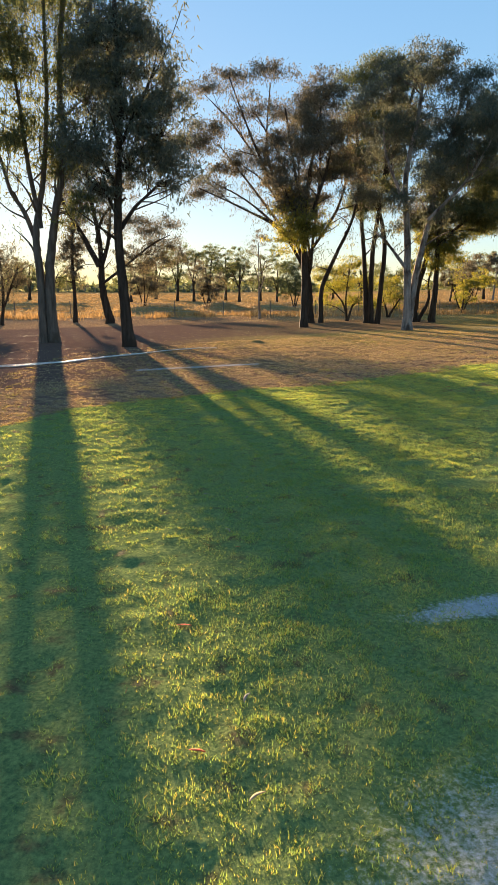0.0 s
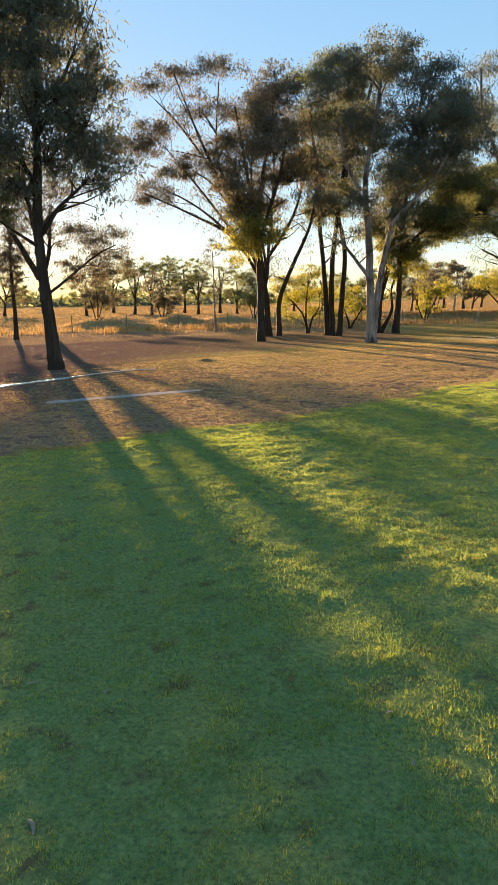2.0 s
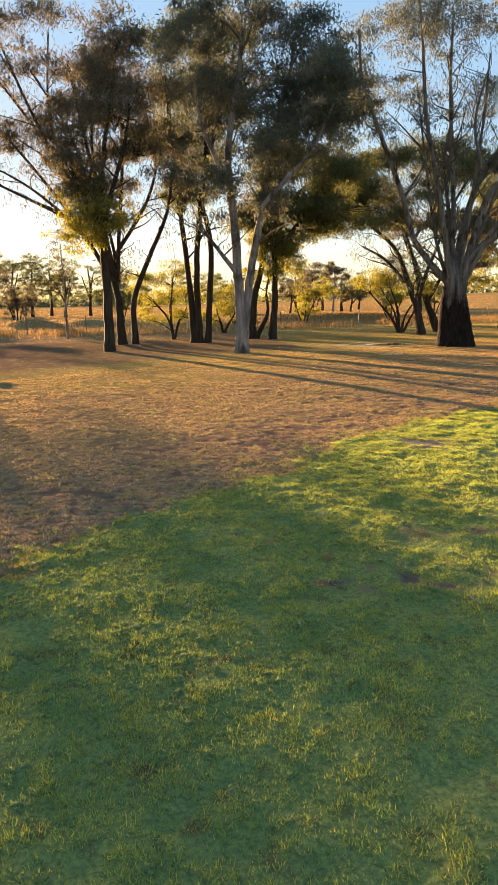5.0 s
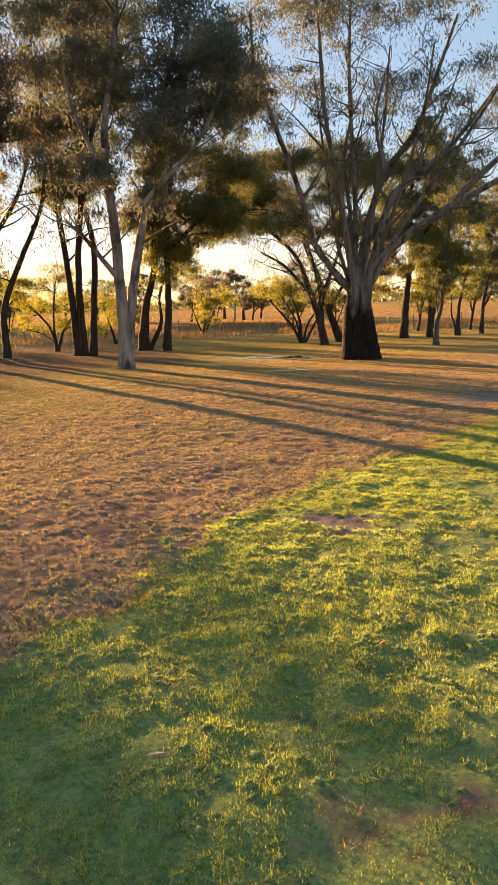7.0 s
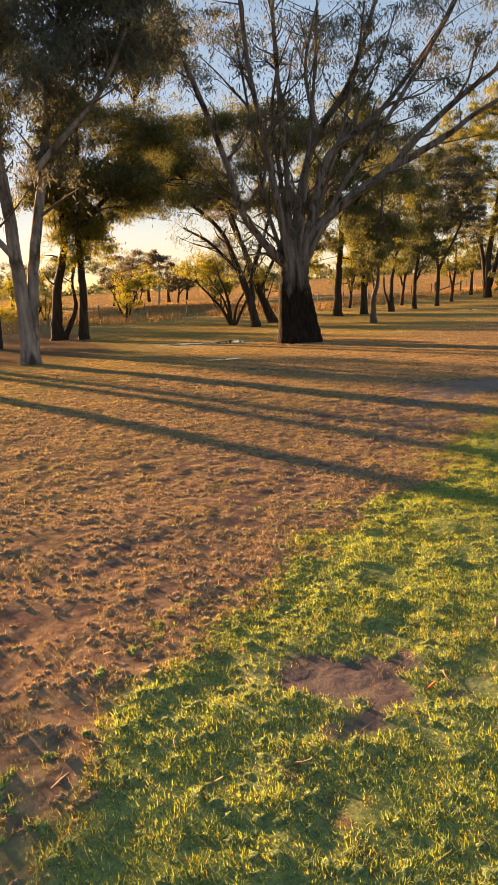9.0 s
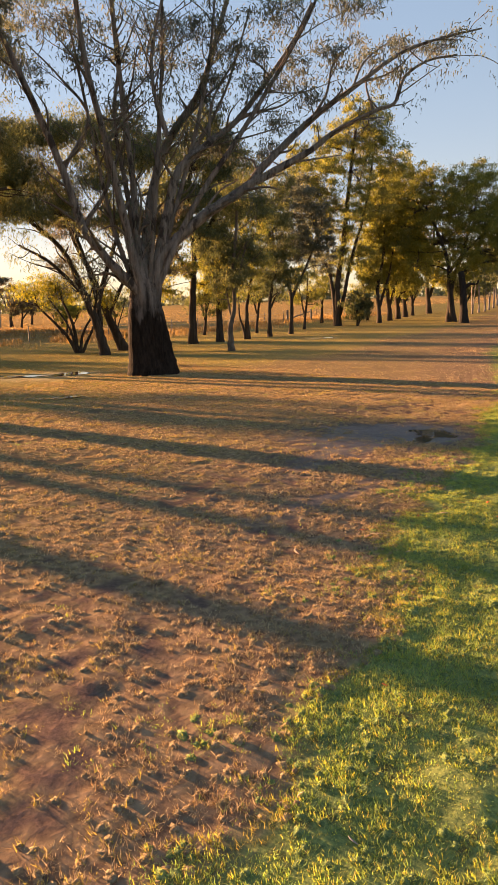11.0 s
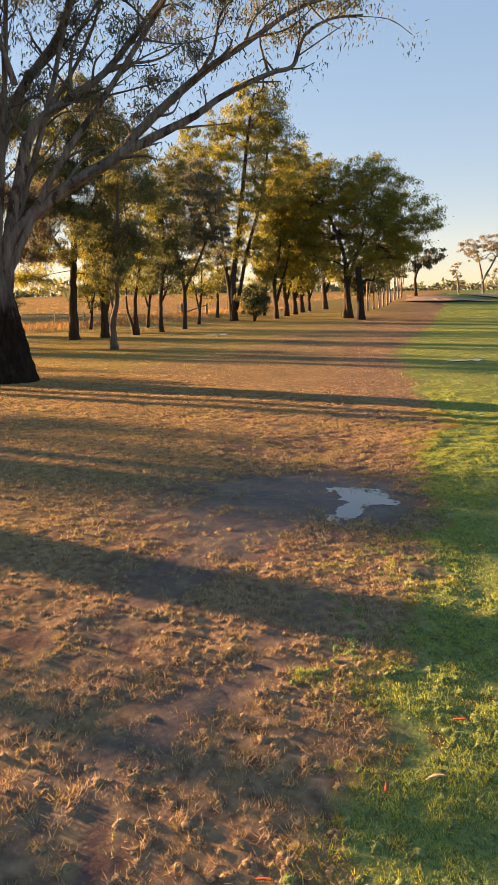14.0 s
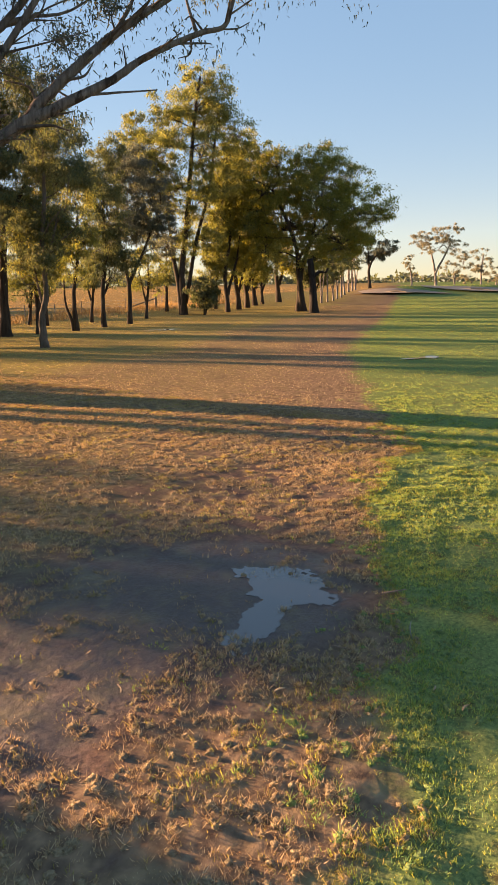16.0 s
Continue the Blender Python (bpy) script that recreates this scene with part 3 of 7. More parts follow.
tree = Gum("gum_tree", "tall grey-barked gum with two trunks and a dense drooping crown", (-6.95, 22.20), 18.2, "grey", "leaf_olive", 3, 0.17, "gum tree")
tree.stem([(0.11, -0.0, -0.0), (0.11, 0.02, 2.25), (0.32, 0.03, 3.97), (0.66, 0.04, 5.65), (0.75, 0.06, 8.22), (1.02, 0.08, 10.97)], 0.19, 0.055)
tree.stem([(-0.18, 0.0, 0.0), (-0.2, 0.06, 1.9), (-0.28, 0.1, 3.45), (0.1, 0.16, 5.3), (0.33, 0.23, 7.72), (0.36, 0.32, 10.6)], 0.15, 0.045)
tree.stem([(-0.22, 0.28, 2.94), (-0.55, 0.38, 4.08), (-0.98, 0.46, 4.84), (-1.25, 0.57, 6.04)], 0.097, 0.039)
tree.stem([(-0.11, 0.01, 3.62), (-0.33, 0.01, 5.28), (-0.52, 0.02, 7.19), (-0.7, 0.02, 9.01)], 0.087, 0.039)
tree.foliage([(0.4, -0.8, 9.3, 1.16, 1.55), (-0.4, -0.2, 7.7, 0.87, 1.55), (1.2, -0.5, 7.8, 0.97, 1.75), (0.2, -0.2, 6.1, 0.97, 1.16), (0.9, 0.7, 5.5, 0.87, 0.97), (1.7, 0.7, 8.9, 0.87, 1.36), (0.7, 0.9, 11.1, 1.36, 1.36), (-1.1, -0.3, 6.2, 0.78, 0.97)])
tree.foliage([(-1.1, -0.9, 8.4, 0.97, 1.55), (-0.1, 0.0, 10.3, 1.16, 1.16), (1.1, -0.4, 4.3, 0.54, 0.58)])
tree.build()

tree = Gum("gum_tree", "dark-trunked leaning gum with a full drooping grey-green crown", (-3.97, 20.10), 12.2, "dark", "leaf_grey", 3.6, 0.17, "gum tree")
tree.stem([(0.0, -0.0, 0.0), (-0.13, -0.05, 1.8), (-0.16, -0.1, 3.36), (-0.05, -0.14, 4.88), (-0.02, -0.18, 6.34), (-0.03, -0.23, 8.03), (-0.04, -0.29, 9.91)], 0.179, 0.051)
tree.stem([(-0.13, 0.07, 3.36), (0.34, 0.08, 3.98), (0.8, 0.09, 4.42), (1.15, 0.1, 4.76)], 0.068, 0.026)
tree.stem([(-0.07, 0.26, 4.43), (-0.54, 0.31, 5.3), (-0.72, 0.36, 6.31)], 0.068, 0.026)
tree.stem([(-0.06, -0.45, 5.47), (0.59, -0.54, 6.65), (1.0, -0.61, 7.52)], 0.06, 0.026)
tree.stem([(-0.15, -0.28, 3.67), (-0.43, -0.33, 4.27), (-0.73, -0.35, 4.56)], 0.051, 0.026)
tree.foliage([(-0.2, 0.1, 8.3, 1.02, 1.19), (0.5, -0.5, 7.5, 0.85, 1.19), (-0.7, 0.1, 6.9, 0.85, 1.36), (1.0, -0.5, 6.2, 0.77, 1.19), (0.2, -0.2, 5.3, 1.11, 1.02), (1.1, -0.2, 4.8, 0.72, 0.77), (-1.0, -0.4, 5.4, 0.68, 0.94), (-0.0, 0.7, 9.8, 1.02, 1.02)])
tree.foliage([(1.3, 0.2, 7.1, 0.51, 0.77), (-0.4, 0.1, 4.4, 0.51, 0.43), (0.7, 0.1, 8.5, 0.51, 0.77), (1.3, 0.0, 5.5, 0.51, 0.85), (0.3, -0.4, 6.5, 0.85, 0.85)])
tree.build()

tree = Gum("gum_tree", "slender branching gum with thin sunlit foliage beside the dirt track", (-9.21, 39.57), 13.6, "dark", "leaf_warm", 1.8, 0.17, "gum tree")
tree.stem([(0.0, -0.0, 0.0), (-0.27, -0.03, 1.98), (-0.33, -0.06, 4.16), (-0.68, -0.1, 6.58), (-0.89, -0.13, 8.64)], 0.23, 0.08)
tree.stem([(-0.43, -0.34, 3.23), (-1.46, -0.55, 5.21), (-2.13, -0.69, 6.48), (-2.62, -0.79, 7.41)], 0.169, 0.051)
tree.stem([(-0.35, -0.13, 2.92), (0.13, -0.22, 4.78), (0.41, -0.31, 6.9)], 0.152, 0.051)
tree.stem([(-0.5, -0.42, 4.46), (-0.06, -0.56, 5.99), (1.19, -0.65, 6.92)], 0.101, 0.051)
tree.foliage([(-1.7, 0.8, 7.1, 1.08, 1.29), (-0.8, -0.7, 5.8, 1.22, 1.22), (-2.1, 0.3, 8.3, 0.88, 1.22), (1.6, -0.5, 5.4, 1.22, 1.15), (2.7, 0.3, 4.2, 0.95, 0.88), (-1.1, -1.0, 8.3, 1.22, 1.35), (0.6, -0.5, 7.5, 1.15, 1.35)])
tree.stem([(-0.3, -0.2, 2.3), (1.2, -0.3, 3.4), (2.6, -0.3, 4.5), (3.6, -0.2, 5.0)], 0.09, 0.03)
tree.foliage([(1.3, 0.2, 3.3, 0.45, 0.4), (2.4, -0.3, 3.2, 0.6, 0.6), (3.1, 0.3, 3.5, 0.8, 0.8), (3.8, -0.2, 4.5, 0.75, 0.8), (2.4, 0.2, 5.2, 0.9, 0.7), (3.5, 0.1, 5.6, 0.7, 0.6), (4.2, 0.2, 3.6, 0.5, 0.6), (0.9, 0.2, 4.0, 0.45, 0.4), (1.6, 0.1, 4.0, 0.45, 0.4)])
tree.build()

tree = Gum("young_gum_tree", "young slender gum with sparse leaves against the light", (-11.74, 41.46), 16.3, "dark", "leaf_warm", 1.5, 0.17, "gum tree")
tree.stem([(0.0, 0.0, 0.0), (0.01, 0.08, 2.66), (0.06, 0.15, 5.24), (0.1, 0.2, 7.13)], 0.126, 0.054)
tree.foliage([(-0.05, -0.8, 4.0, 0.55, 1.08), (0.3, -0.8, 5.2, 1.0, 0.93), (0.1, -0.5, 6.5, 0.86, 1.0)])
tree.foliage([(0.0, 0.2, 3.0, 0.45, 0.6), (0.35, -0.2, 2.6, 0.4, 0.5), (0.35, 0.3, 3.9, 0.4, 0.7)])
tree.foliage([(0.35, 0.1, 4.7, 0.5, 0.5), (-0.3, 0.1, 4.6, 0.45, 0.5), (0.0, -0.2, 4.3, 0.5, 0.5), (0.65, 0.2, 4.4, 0.4, 0.5), (-0.35, 0.2, 3.8, 0.4, 0.45)])
tree.build()

tree = Gum("young_gum_tree", "spindly sapling with golden backlit leaves", (-14.55, 37.17), 21.9, "dark", "leaf_warm", 2.5, 0.17, "gum tree")
tree.stem([(0.0, 0.0, 0.0), (0.18, 0.01, 2.03), (0.11, 0.02, 3.78)], 0.1, 0.033)
tree.stem([(0.06, -0.07, 0.84), (0.69, -0.21, 2.33), (1.04, -0.29, 3.22)], 0.067, 0.033)
tree.foliage([(-0.1, -1.1, 3.2, 1.33, 0.87), (0.8, -0.0, 2.3, 0.8, 0.67), (-0.5, 0.0, 1.4, 1.0, 0.73)])
tree.build()

tree = Gum("gum_tree", "dark straight gum wrapped in golden-lit lower foliage", (1.79, 33.30), -2.2, "dark", "leaf_warm", 4.0, 0.17, "gum tree")
tree.stem([(0.0, 0.0, 0.0), (-0.06, 0.11, 2.42), (-0.12, 0.2, 4.17), (-0.03, 0.28, 5.89), (0.24, 0.37, 7.8), (0.57, 0.45, 9.66)], 0.187, 0.053)
tree.stem([(-0.07, -0.0, 3.68), (-0.66, -0.01, 5.42), (-1.04, -0.01, 6.4)], 0.08, 0.04)
tree.stem([(-0.04, -0.47, 4.42), (0.73, -0.69, 6.6), (1.08, -0.87, 8.25)], 0.093, 0.04)
tree.foliage([(0.7, -0.7, 10.3, 0.96, 0.96), (1.4, 0.7, 8.9, 0.96, 1.23), (0.4, -0.8, 7.8, 1.23, 1.17), (-1.0, -0.0, 5.5, 0.59, 0.8), (-0.0, -0.7, 4.7, 0.91, 1.17), (-0.7, -0.5, 4.2, 0.64, 0.91), (-0.4, 0.5, 5.9, 0.91, 0.8), (1.3, -0.0, 7.1, 0.8, 0.96)])
tree.foliage([(0.3, -0.5, 9.0, 1.07, 1.07)])
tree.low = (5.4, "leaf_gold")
tree.fill(7, 3.0, 8.5, 1.0, 0.6)
tree.build()

tree = Gum("gum_tree", "many-stemmed spreading gum with tufted umbrella crowns", (2.44, 36.30), -3.1, "dark", "leaf_warm", 3.4, 0.17, "gum tree")
tree.stem([(0.31, 0.0, -0.0), (0.38, -0.05, 1.76), (1.03, -0.1, 3.48), (1.78, -0.15, 5.12), (2.08, -0.2, 6.69)], 0.131, 0.058)
tree.stem([(-0.17, 0.0, 0.0), (-0.29, 0.13, 1.35), (-0.41, 0.24, 2.46), (-0.47, 0.32, 3.29)], 0.16, 0.131)
tree.stem([(-0.41, -0.27, 2.46), (-1.76, -0.5, 4.54), (-3.73, -0.63, 5.66), (-5.92, -0.74, 6.65)], 0.102, 0.029)
tree.stem([(-0.38, -0.32, 2.74), (-0.79, -0.6, 5.19), (-1.2, -0.9, 7.83), (-1.61, -1.17, 10.15)], 0.117, 0.044)
tree.stem([(-0.38, 0.19, 2.46), (-0.19, 0.29, 3.83), (0.06, 0.51, 6.75), (0.14, 0.78, 10.34)], 0.117, 0.044)
tree.stem([(-0.41, -0.1, 2.6), (-1.62, -0.21, 5.47), (-3.13, -0.33, 8.67), (-4.4, -0.45, 11.77)], 0.102, 0.029)
tree.stem([(-1.76, 0.27, 5.74), (-2.58, 0.4, 8.65), (-2.44, 0.54, 11.69)], 0.073, 0.029)
tree.stem([(-2.59, 0.72, 7.48), (-4.22, 0.94, 9.74), (-5.52, 1.07, 11.12)], 0.073, 0.029)
tree.stem([(-1.2, 0.44, 4.12), (-3.15, 0.71, 6.58), (-5.12, 0.97, 9.0)], 0.087, 0.029)
tree.stem([(-0.5, 0.41, 3.29), (1.01, 0.71, 5.67), (1.65, 0.96, 7.74)], 0.087, 0.044)
tree.stem([(-1.48, 0.38, 4.39), (-3.44, 0.52, 6.05), (-5.45, 0.61, 7.17)], 0.073, 0.029)
tree.stem([(-0.92, 0.07, 5.19), (-1.75, 0.1, 7.85), (-3.11, 0.13, 10.21)], 0.073, 0.029)
tree.stem([(-1.34, 0.55, 5.2), (-2.73, 0.75, 7.09), (-3.83, 0.83, 7.91)], 0.058, 0.029)
tree.stem([(-0.3, -0.36, 3.28), (-0.93, -0.77, 7.04), (-0.66, -1.08, 9.86)], 0.073, 0.029)
tree.foliage([(-4.3, 0.5, 11.9, 0.93, 0.58), (-2.4, -0.8, 11.8, 1.11, 0.58), (-5.5, -0.6, 11.2, 0.82, 0.47), (-5.1, -0.8, 9.1, 1.05, 0.99), (-3.1, -0.5, 10.2, 1.05, 0.76), (-0.9, 0.1, 10.3, 1.05, 1.05), (-1.2, -0.2, 8.7, 1.05, 1.28), (-3.7, 0.4, 7.9, 0.99, 0.7)])
tree.foliage([(-5.5, 0.8, 6.8, 1.05, 0.76), (-1.9, -0.2, 7.1, 0.87, 0.87), (2.1, -0.2, 7.0, 0.76, 0.87), (-0.1, 0.1, 10.8, 0.87, 0.76), (-2.6, -0.2, 8.7, 1.05, 0.76), (-4.5, 0.4, 7.7, 0.87, 0.58)])
tree.fill(7, 6.0, 10.0, 1.3, 0.8)
tree.build()

tree = Gum("gum_tree", "three-stemmed dark gum with a high dense crown", (5.68, 38.50), -7.9, "dark", "leaf_olive", 5.0, 0.17, "gum tree")
tree.stem([(-0.27, -0.0, 0.0), (-0.46, -0.13, 3.09), (-0.72, -0.26, 5.97), (-1.01, -0.38, 8.78), (-1.17, -0.47, 10.96)], 0.156, 0.062)
tree.stem([(0.0, -0.0, 0.0), (-0.09, -0.28, 3.66), (0.44, -0.6, 7.89), (0.71, -0.78, 10.32), (0.6, -0.92, 12.18)], 0.156, 0.062)
tree.stem([(0.3, 0.0, -0.0), (0.54, -0.46, 4.23), (0.25, -0.71, 6.5), (1.1, -1.04, 9.49), (1.72, -1.3, 11.85)], 0.141, 0.062)
tree.foliage([(-1.1, 0.7, 12.6, 1.19, 0.81), (0.3, 0.4, 13.0, 1.31, 1.0), (-0.8, 1.0, 10.7, 1.31, 1.37), (0.7, 1.1, 10.9, 1.44, 1.44), (-1.0, -0.4, 8.4, 1.12, 1.12), (0.4, 1.0, 8.3, 1.31, 1.12), (1.7, 0.2, 12.4, 1.19, 1.12), (1.4, -0.3, 9.5, 1.06, 1.06)])
tree.foliage([(-0.2, 0.8, 6.5, 0.94, 0.81)])
tree.fill(6, 5.0, 9.5, 1.4, 0.85)
tree.build()

tree = Gum("gum_tree", "pale smooth-barked gum with a forked trunk and airy crown", (6.10, 30.40), -10.8, "pale", "leaf_grey", 3.5, 0.17, "gum tree")
tree.stem([(-0.02, 0.0, -0.0), (-0.07, -0.03, 2.11), (-0.15, -0.05, 4.37), (-0.31, -0.08, 6.34), (0.01, -0.1, 8.45), (0.17, -0.12, 9.88)], 0.197, 0.062)
tree.stem([(0.11, 0.02, 0.19), (0.32, 0.29, 2.56), (0.69, 0.51, 4.56), (1.15, 0.78, 6.9), (1.7, 1.01, 8.95), (1.81, 1.12, 9.95)], 0.16, 0.049)
tree.stem([(-0.04, -0.08, 2.57), (-0.94, -0.12, 3.68), (-1.46, -0.14, 4.19)], 0.086, 0.037)
tree.stem([(0.66, -0.5, 4.56), (2.21, -0.69, 6.21), (2.97, -0.84, 7.63)], 0.074, 0.037)
tree.stem([(-0.12, 0.06, 4.81), (-1.08, 0.08, 7.03), (-1.34, 0.1, 8.33)], 0.074, 0.037)
tree.foliage([(0.3, -0.6, 10.5, 1.13, 0.74), (1.2, 0.3, 10.0, 1.13, 1.04), (0.2, 0.8, 8.6, 1.04, 0.99), (1.7, 0.4, 8.3, 1.08, 1.08), (2.3, -0.3, 9.6, 0.89, 0.89), (-0.6, 0.1, 8.2, 0.84, 0.99), (1.2, -0.3, 6.9, 0.84, 0.74), (-0.4, -0.5, 5.3, 0.59, 0.84)])
tree.foliage([(2.6, -0.3, 6.8, 0.89, 0.89), (1.0, 0.4, 4.8, 0.54, 0.84), (3.1, 0.8, 8.8, 0.99, 0.99), (3.5, 0.3, 7.6, 0.89, 0.89), (2.7, -0.8, 8.3, 0.99, 0.99), (2.2, 0.5, 7.3, 0.89, 0.89), (0.7, 0.2, 7.6, 0.99, 0.99), (-1.2, 0.2, 9.8, 0.99, 0.89)])
tree.fill(8, 5.5, 10.0, 2.0, 0.85)
tree.build()

tree = Gum("gum_tree", "low dark gum with wide-reaching side limbs", (9.70, 41.60), -12.8, "dark", "leaf_olive", 5, 0.17, "gum tree")
tree.stem([(0.0, -0.0, 0.0), (0.09, -0.08, 2.5), (0.14, -0.17, 4.99), (0.35, -0.24, 7.11), (0.42, -0.3, 8.9)], 0.189, 0.069)
tree.stem([(0.1, -0.12, 4.37), (1.61, -0.15, 5.79), (3.08, -0.16, 6.15), (4.23, -0.17, 6.34)], 0.12, 0.052)
tree.stem([(0.12, 0.5, 5.3), (1.25, 0.67, 7.07), (2.67, 0.78, 8.18)], 0.103, 0.052)
tree.foliage([(-0.2, 0.5, 5.3, 0.89, 1.24), (1.0, -0.7, 6.3, 1.24, 0.89), (2.5, -0.1, 6.8, 1.03, 0.89), (1.8, 0.3, 8.2, 1.24, 1.24), (3.4, 0.9, 8.1, 1.58, 1.58), (3.2, -0.5, 10.7, 1.58, 1.93), (3.5, 1.0, 5.8, 1.38, 0.89), (0.3, -0.8, 8.6, 1.24, 1.38)])
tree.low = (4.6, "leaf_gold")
tree.fill(6, 4.6, 8.5, 2.2, 0.95)
tree.foliage([(0.1, -0.2, 3.3, 0.5, 0.7), (0.4, 0.1, 4.3, 0.6, 0.7), (-0.4, 0.1, 4.2, 0.5, 0.6), (1.4, 0.2, 4.9, 0.7, 0.6), (2.6, 0.1, 5.3, 0.7, 0.5)])
tree.build()

tree = Gum("gum_tree", "crooked dark gum with a low side stem", (8.70, 42.30), -9.0, "dark", "leaf_warm", 4, 0.17, "gum tree")
tree.stem([(-0.05, -0.0, 0.0), (0.18, -0.06, 1.86), (0.62, -0.11, 3.66), (0.63, -0.17, 5.65), (0.95, -0.23, 7.59)], 0.25, 0.075)
tree.stem([(0.29, 0.02, 0.17), (0.91, 0.15, 1.36), (0.84, 0.28, 2.52), (1.28, 0.43, 3.87)], 0.125, 0.038)
tree.foliage([(0.9, -0.1, 5.0, 0.85, 1.25), (-0.1, -0.5, 5.9, 1.0, 1.0), (0.9, 0.7, 7.2, 1.15, 1.0), (1.9, 0.4, 6.1, 1.0, 0.9), (1.6, -0.4, 4.5, 0.6, 1.0)])
tree.low = (5.5, "leaf_gold")
tree.fill(6, 3.4, 6.5, 1.3, 0.7)
tree.build()

tree = Gum("old_gum_tree", "large old gum with dark fibrous trunk and long pale limbs", (14.40, 31.50), -28.8, "pale", "leaf_grey", 3.2, 0.14, "gum tree")
tree.stem([(0.0, 0.0, 0.0), (-0.08, 0.05, 1.15), (-0.15, 0.08, 2.01), (-0.19, 0.11, 2.6), (-0.21, 0.13, 3.1), (-0.23, 0.15, 3.51)], 0.592, 0.179)
tree.stem([(-0.11, -0.09, 1.32), (-0.27, -0.16, 2.21), (-0.97, -0.21, 3.05), (-1.59, -0.28, 3.98), (-2.04, -0.38, 5.45), (-2.89, -0.53, 7.58), (-3.54, -0.65, 9.26), (-3.67, -0.77, 11.0)], 0.17, 0.045)
tree.stem([(-0.11, -0.13, 1.32), (-0.26, -0.22, 2.35), (-0.59, -0.41, 4.34), (-0.93, -0.59, 6.25), (-1.27, -0.75, 7.94), (-1.47, -0.95, 10.0), (-1.64, -1.11, 11.69)], 0.152, 0.036)
tree.stem([(-0.11, 0.15, 1.32), (-0.12, 0.28, 2.38), (0.04, 0.5, 4.31), (0.66, 0.72, 6.17), (1.65, 0.89, 7.63), (2.29, 1.11, 9.47), (2.87, 1.31, 11.24)], 0.179, 0.045)
tree.stem([(-0.11, -0.02, 1.32), (-0.19, -0.05, 2.48), (-0.3, -0.1, 5.12), (-0.47, -0.14, 7.45), (-0.56, -0.18, 9.65), (-0.55, -0.21, 11.34)], 0.135, 0.036)
tree.stem([(-0.13, 0.12, 2.18), (-0.54, 0.14, 2.49), (-0.98, 0.16, 2.78), (-1.29, 0.16, 2.76)], 0.081, 0.027)
tree.stem([(-0.1, -0.06, 1.67), (0.16, -0.12, 3.49), (0.42, -0.21, 5.87), (0.59, -0.28, 7.83), (0.71, -0.35, 9.86)], 0.09, 0.027)
tree.stem([(-0.1, 0.03, 1.67), (0.59, 0.08, 3.8), (1.28, 0.12, 5.83), (1.83, 0.16, 8.06), (2.1, 0.21, 10.05)], 0.09, 0.027)
tree.stem([(-0.14, 0.07, 1.84), (-0.41, 0.17, 4.65), (-0.69, 0.25, 6.7), (-0.47, 0.31, 8.4), (-0.74, 0.38, 10.24)], 0.081, 0.027)
tree.stem([(-0.07, -0.05, 1.83), (1.27, -0.11, 4.41), (2.75, -0.17, 6.51), (4.3, -0.23, 8.92), (4.88, -0.26, 10.14)], 0.099, 0.027)
tree.stem([(1.28, 0.16, 5.83), (2.26, 0.2, 7.44), (2.96, 0.26, 9.43)], 0.054, 0.018)
tree.stem([(-0.14, 0.02, 1.84), (-0.81, 0.05, 3.86), (-1.21, 0.08, 5.95), (-1.71, 0.12, 9.31)], 0.081, 0.027)
tree.stem([(0.66, -0.4, 6.17), (0.32, -0.5, 7.7), (0.67, -0.6, 9.29)], 0.072, 0.027)
tree.stem([(-2.04, 0.15, 5.45), (-1.35, 0.19, 6.74), (-1.97, 0.21, 7.68), (-2.76, 0.24, 8.48)], 0.054, 0.018)
tree.stem([(-1.59, -0.12, 3.98), (-0.9, -0.15, 5.15), (-1.19, -0.19, 6.42)], 0.063, 0.018)
tree.stem([(-0.93, 0.67, 6.25), (-0.34, 0.79, 7.29), (0.02, 0.94, 8.75)], 0.054, 0.018)
tree.stem([(0.12, 0.0, 1.47), (0.24, 0.01, 2.28), (0.4, 0.01, 3.19), (1.46, 0.03, 4.18), (2.76, 0.06, 5.03), (3.16, 0.07, 5.5), (4.56, 0.1, 6.75), (5.73, 0.13, 7.56), (7.09, 0.16, 8.48), (8.29, 0.19, 8.91), (9.39, 0.21, 9.18)], 0.198, 0.022)
tree.stem([(2.64, 0.06, 4.96), (3.94, 0.09, 5.63), (4.55, 0.1, 5.98), (5.27, 0.12, 6.49), (6.32, 0.14, 7.0), (6.93, 0.16, 7.23), (7.2, 0.16, 7.88), (7.84, 0.18, 8.31), (8.7, 0.19, 8.5)], 0.11, 0.022)
tree.stem([(0.12, 0.0, 1.47), (0.18, 0.0, 2.55), (0.64, 0.01, 4.4), (1.0, 0.02, 5.46), (1.74, 0.04, 6.09), (2.51, 0.06, 6.69), (3.45, 0.08, 7.8), (4.16, 0.09, 8.77), (4.61, 0.1, 9.6)], 0.161, 0.037)
tree.stem([(4.56, 0.1, 6.75), (4.99, 0.11, 7.39), (5.18, 0.12, 8.16), (5.73, 0.13, 8.7)], 0.051, 0.015)
tree.stem([(2.51, 0.06, 6.69), (3.0, 0.07, 6.9), (3.7, 0.08, 7.06), (4.39, 0.1, 7.51)], 0.051, 0.015)
tree.stem([(6.32, 0.14, 7.0), (6.1, 0.14, 7.71), (6.4, 0.14, 8.24)], 0.037, 0.015)
tree.stem([(1.46, 0.03, 4.18), (1.98, 0.04, 4.88), (2.51, 0.06, 5.18)], 0.044, 0.015)
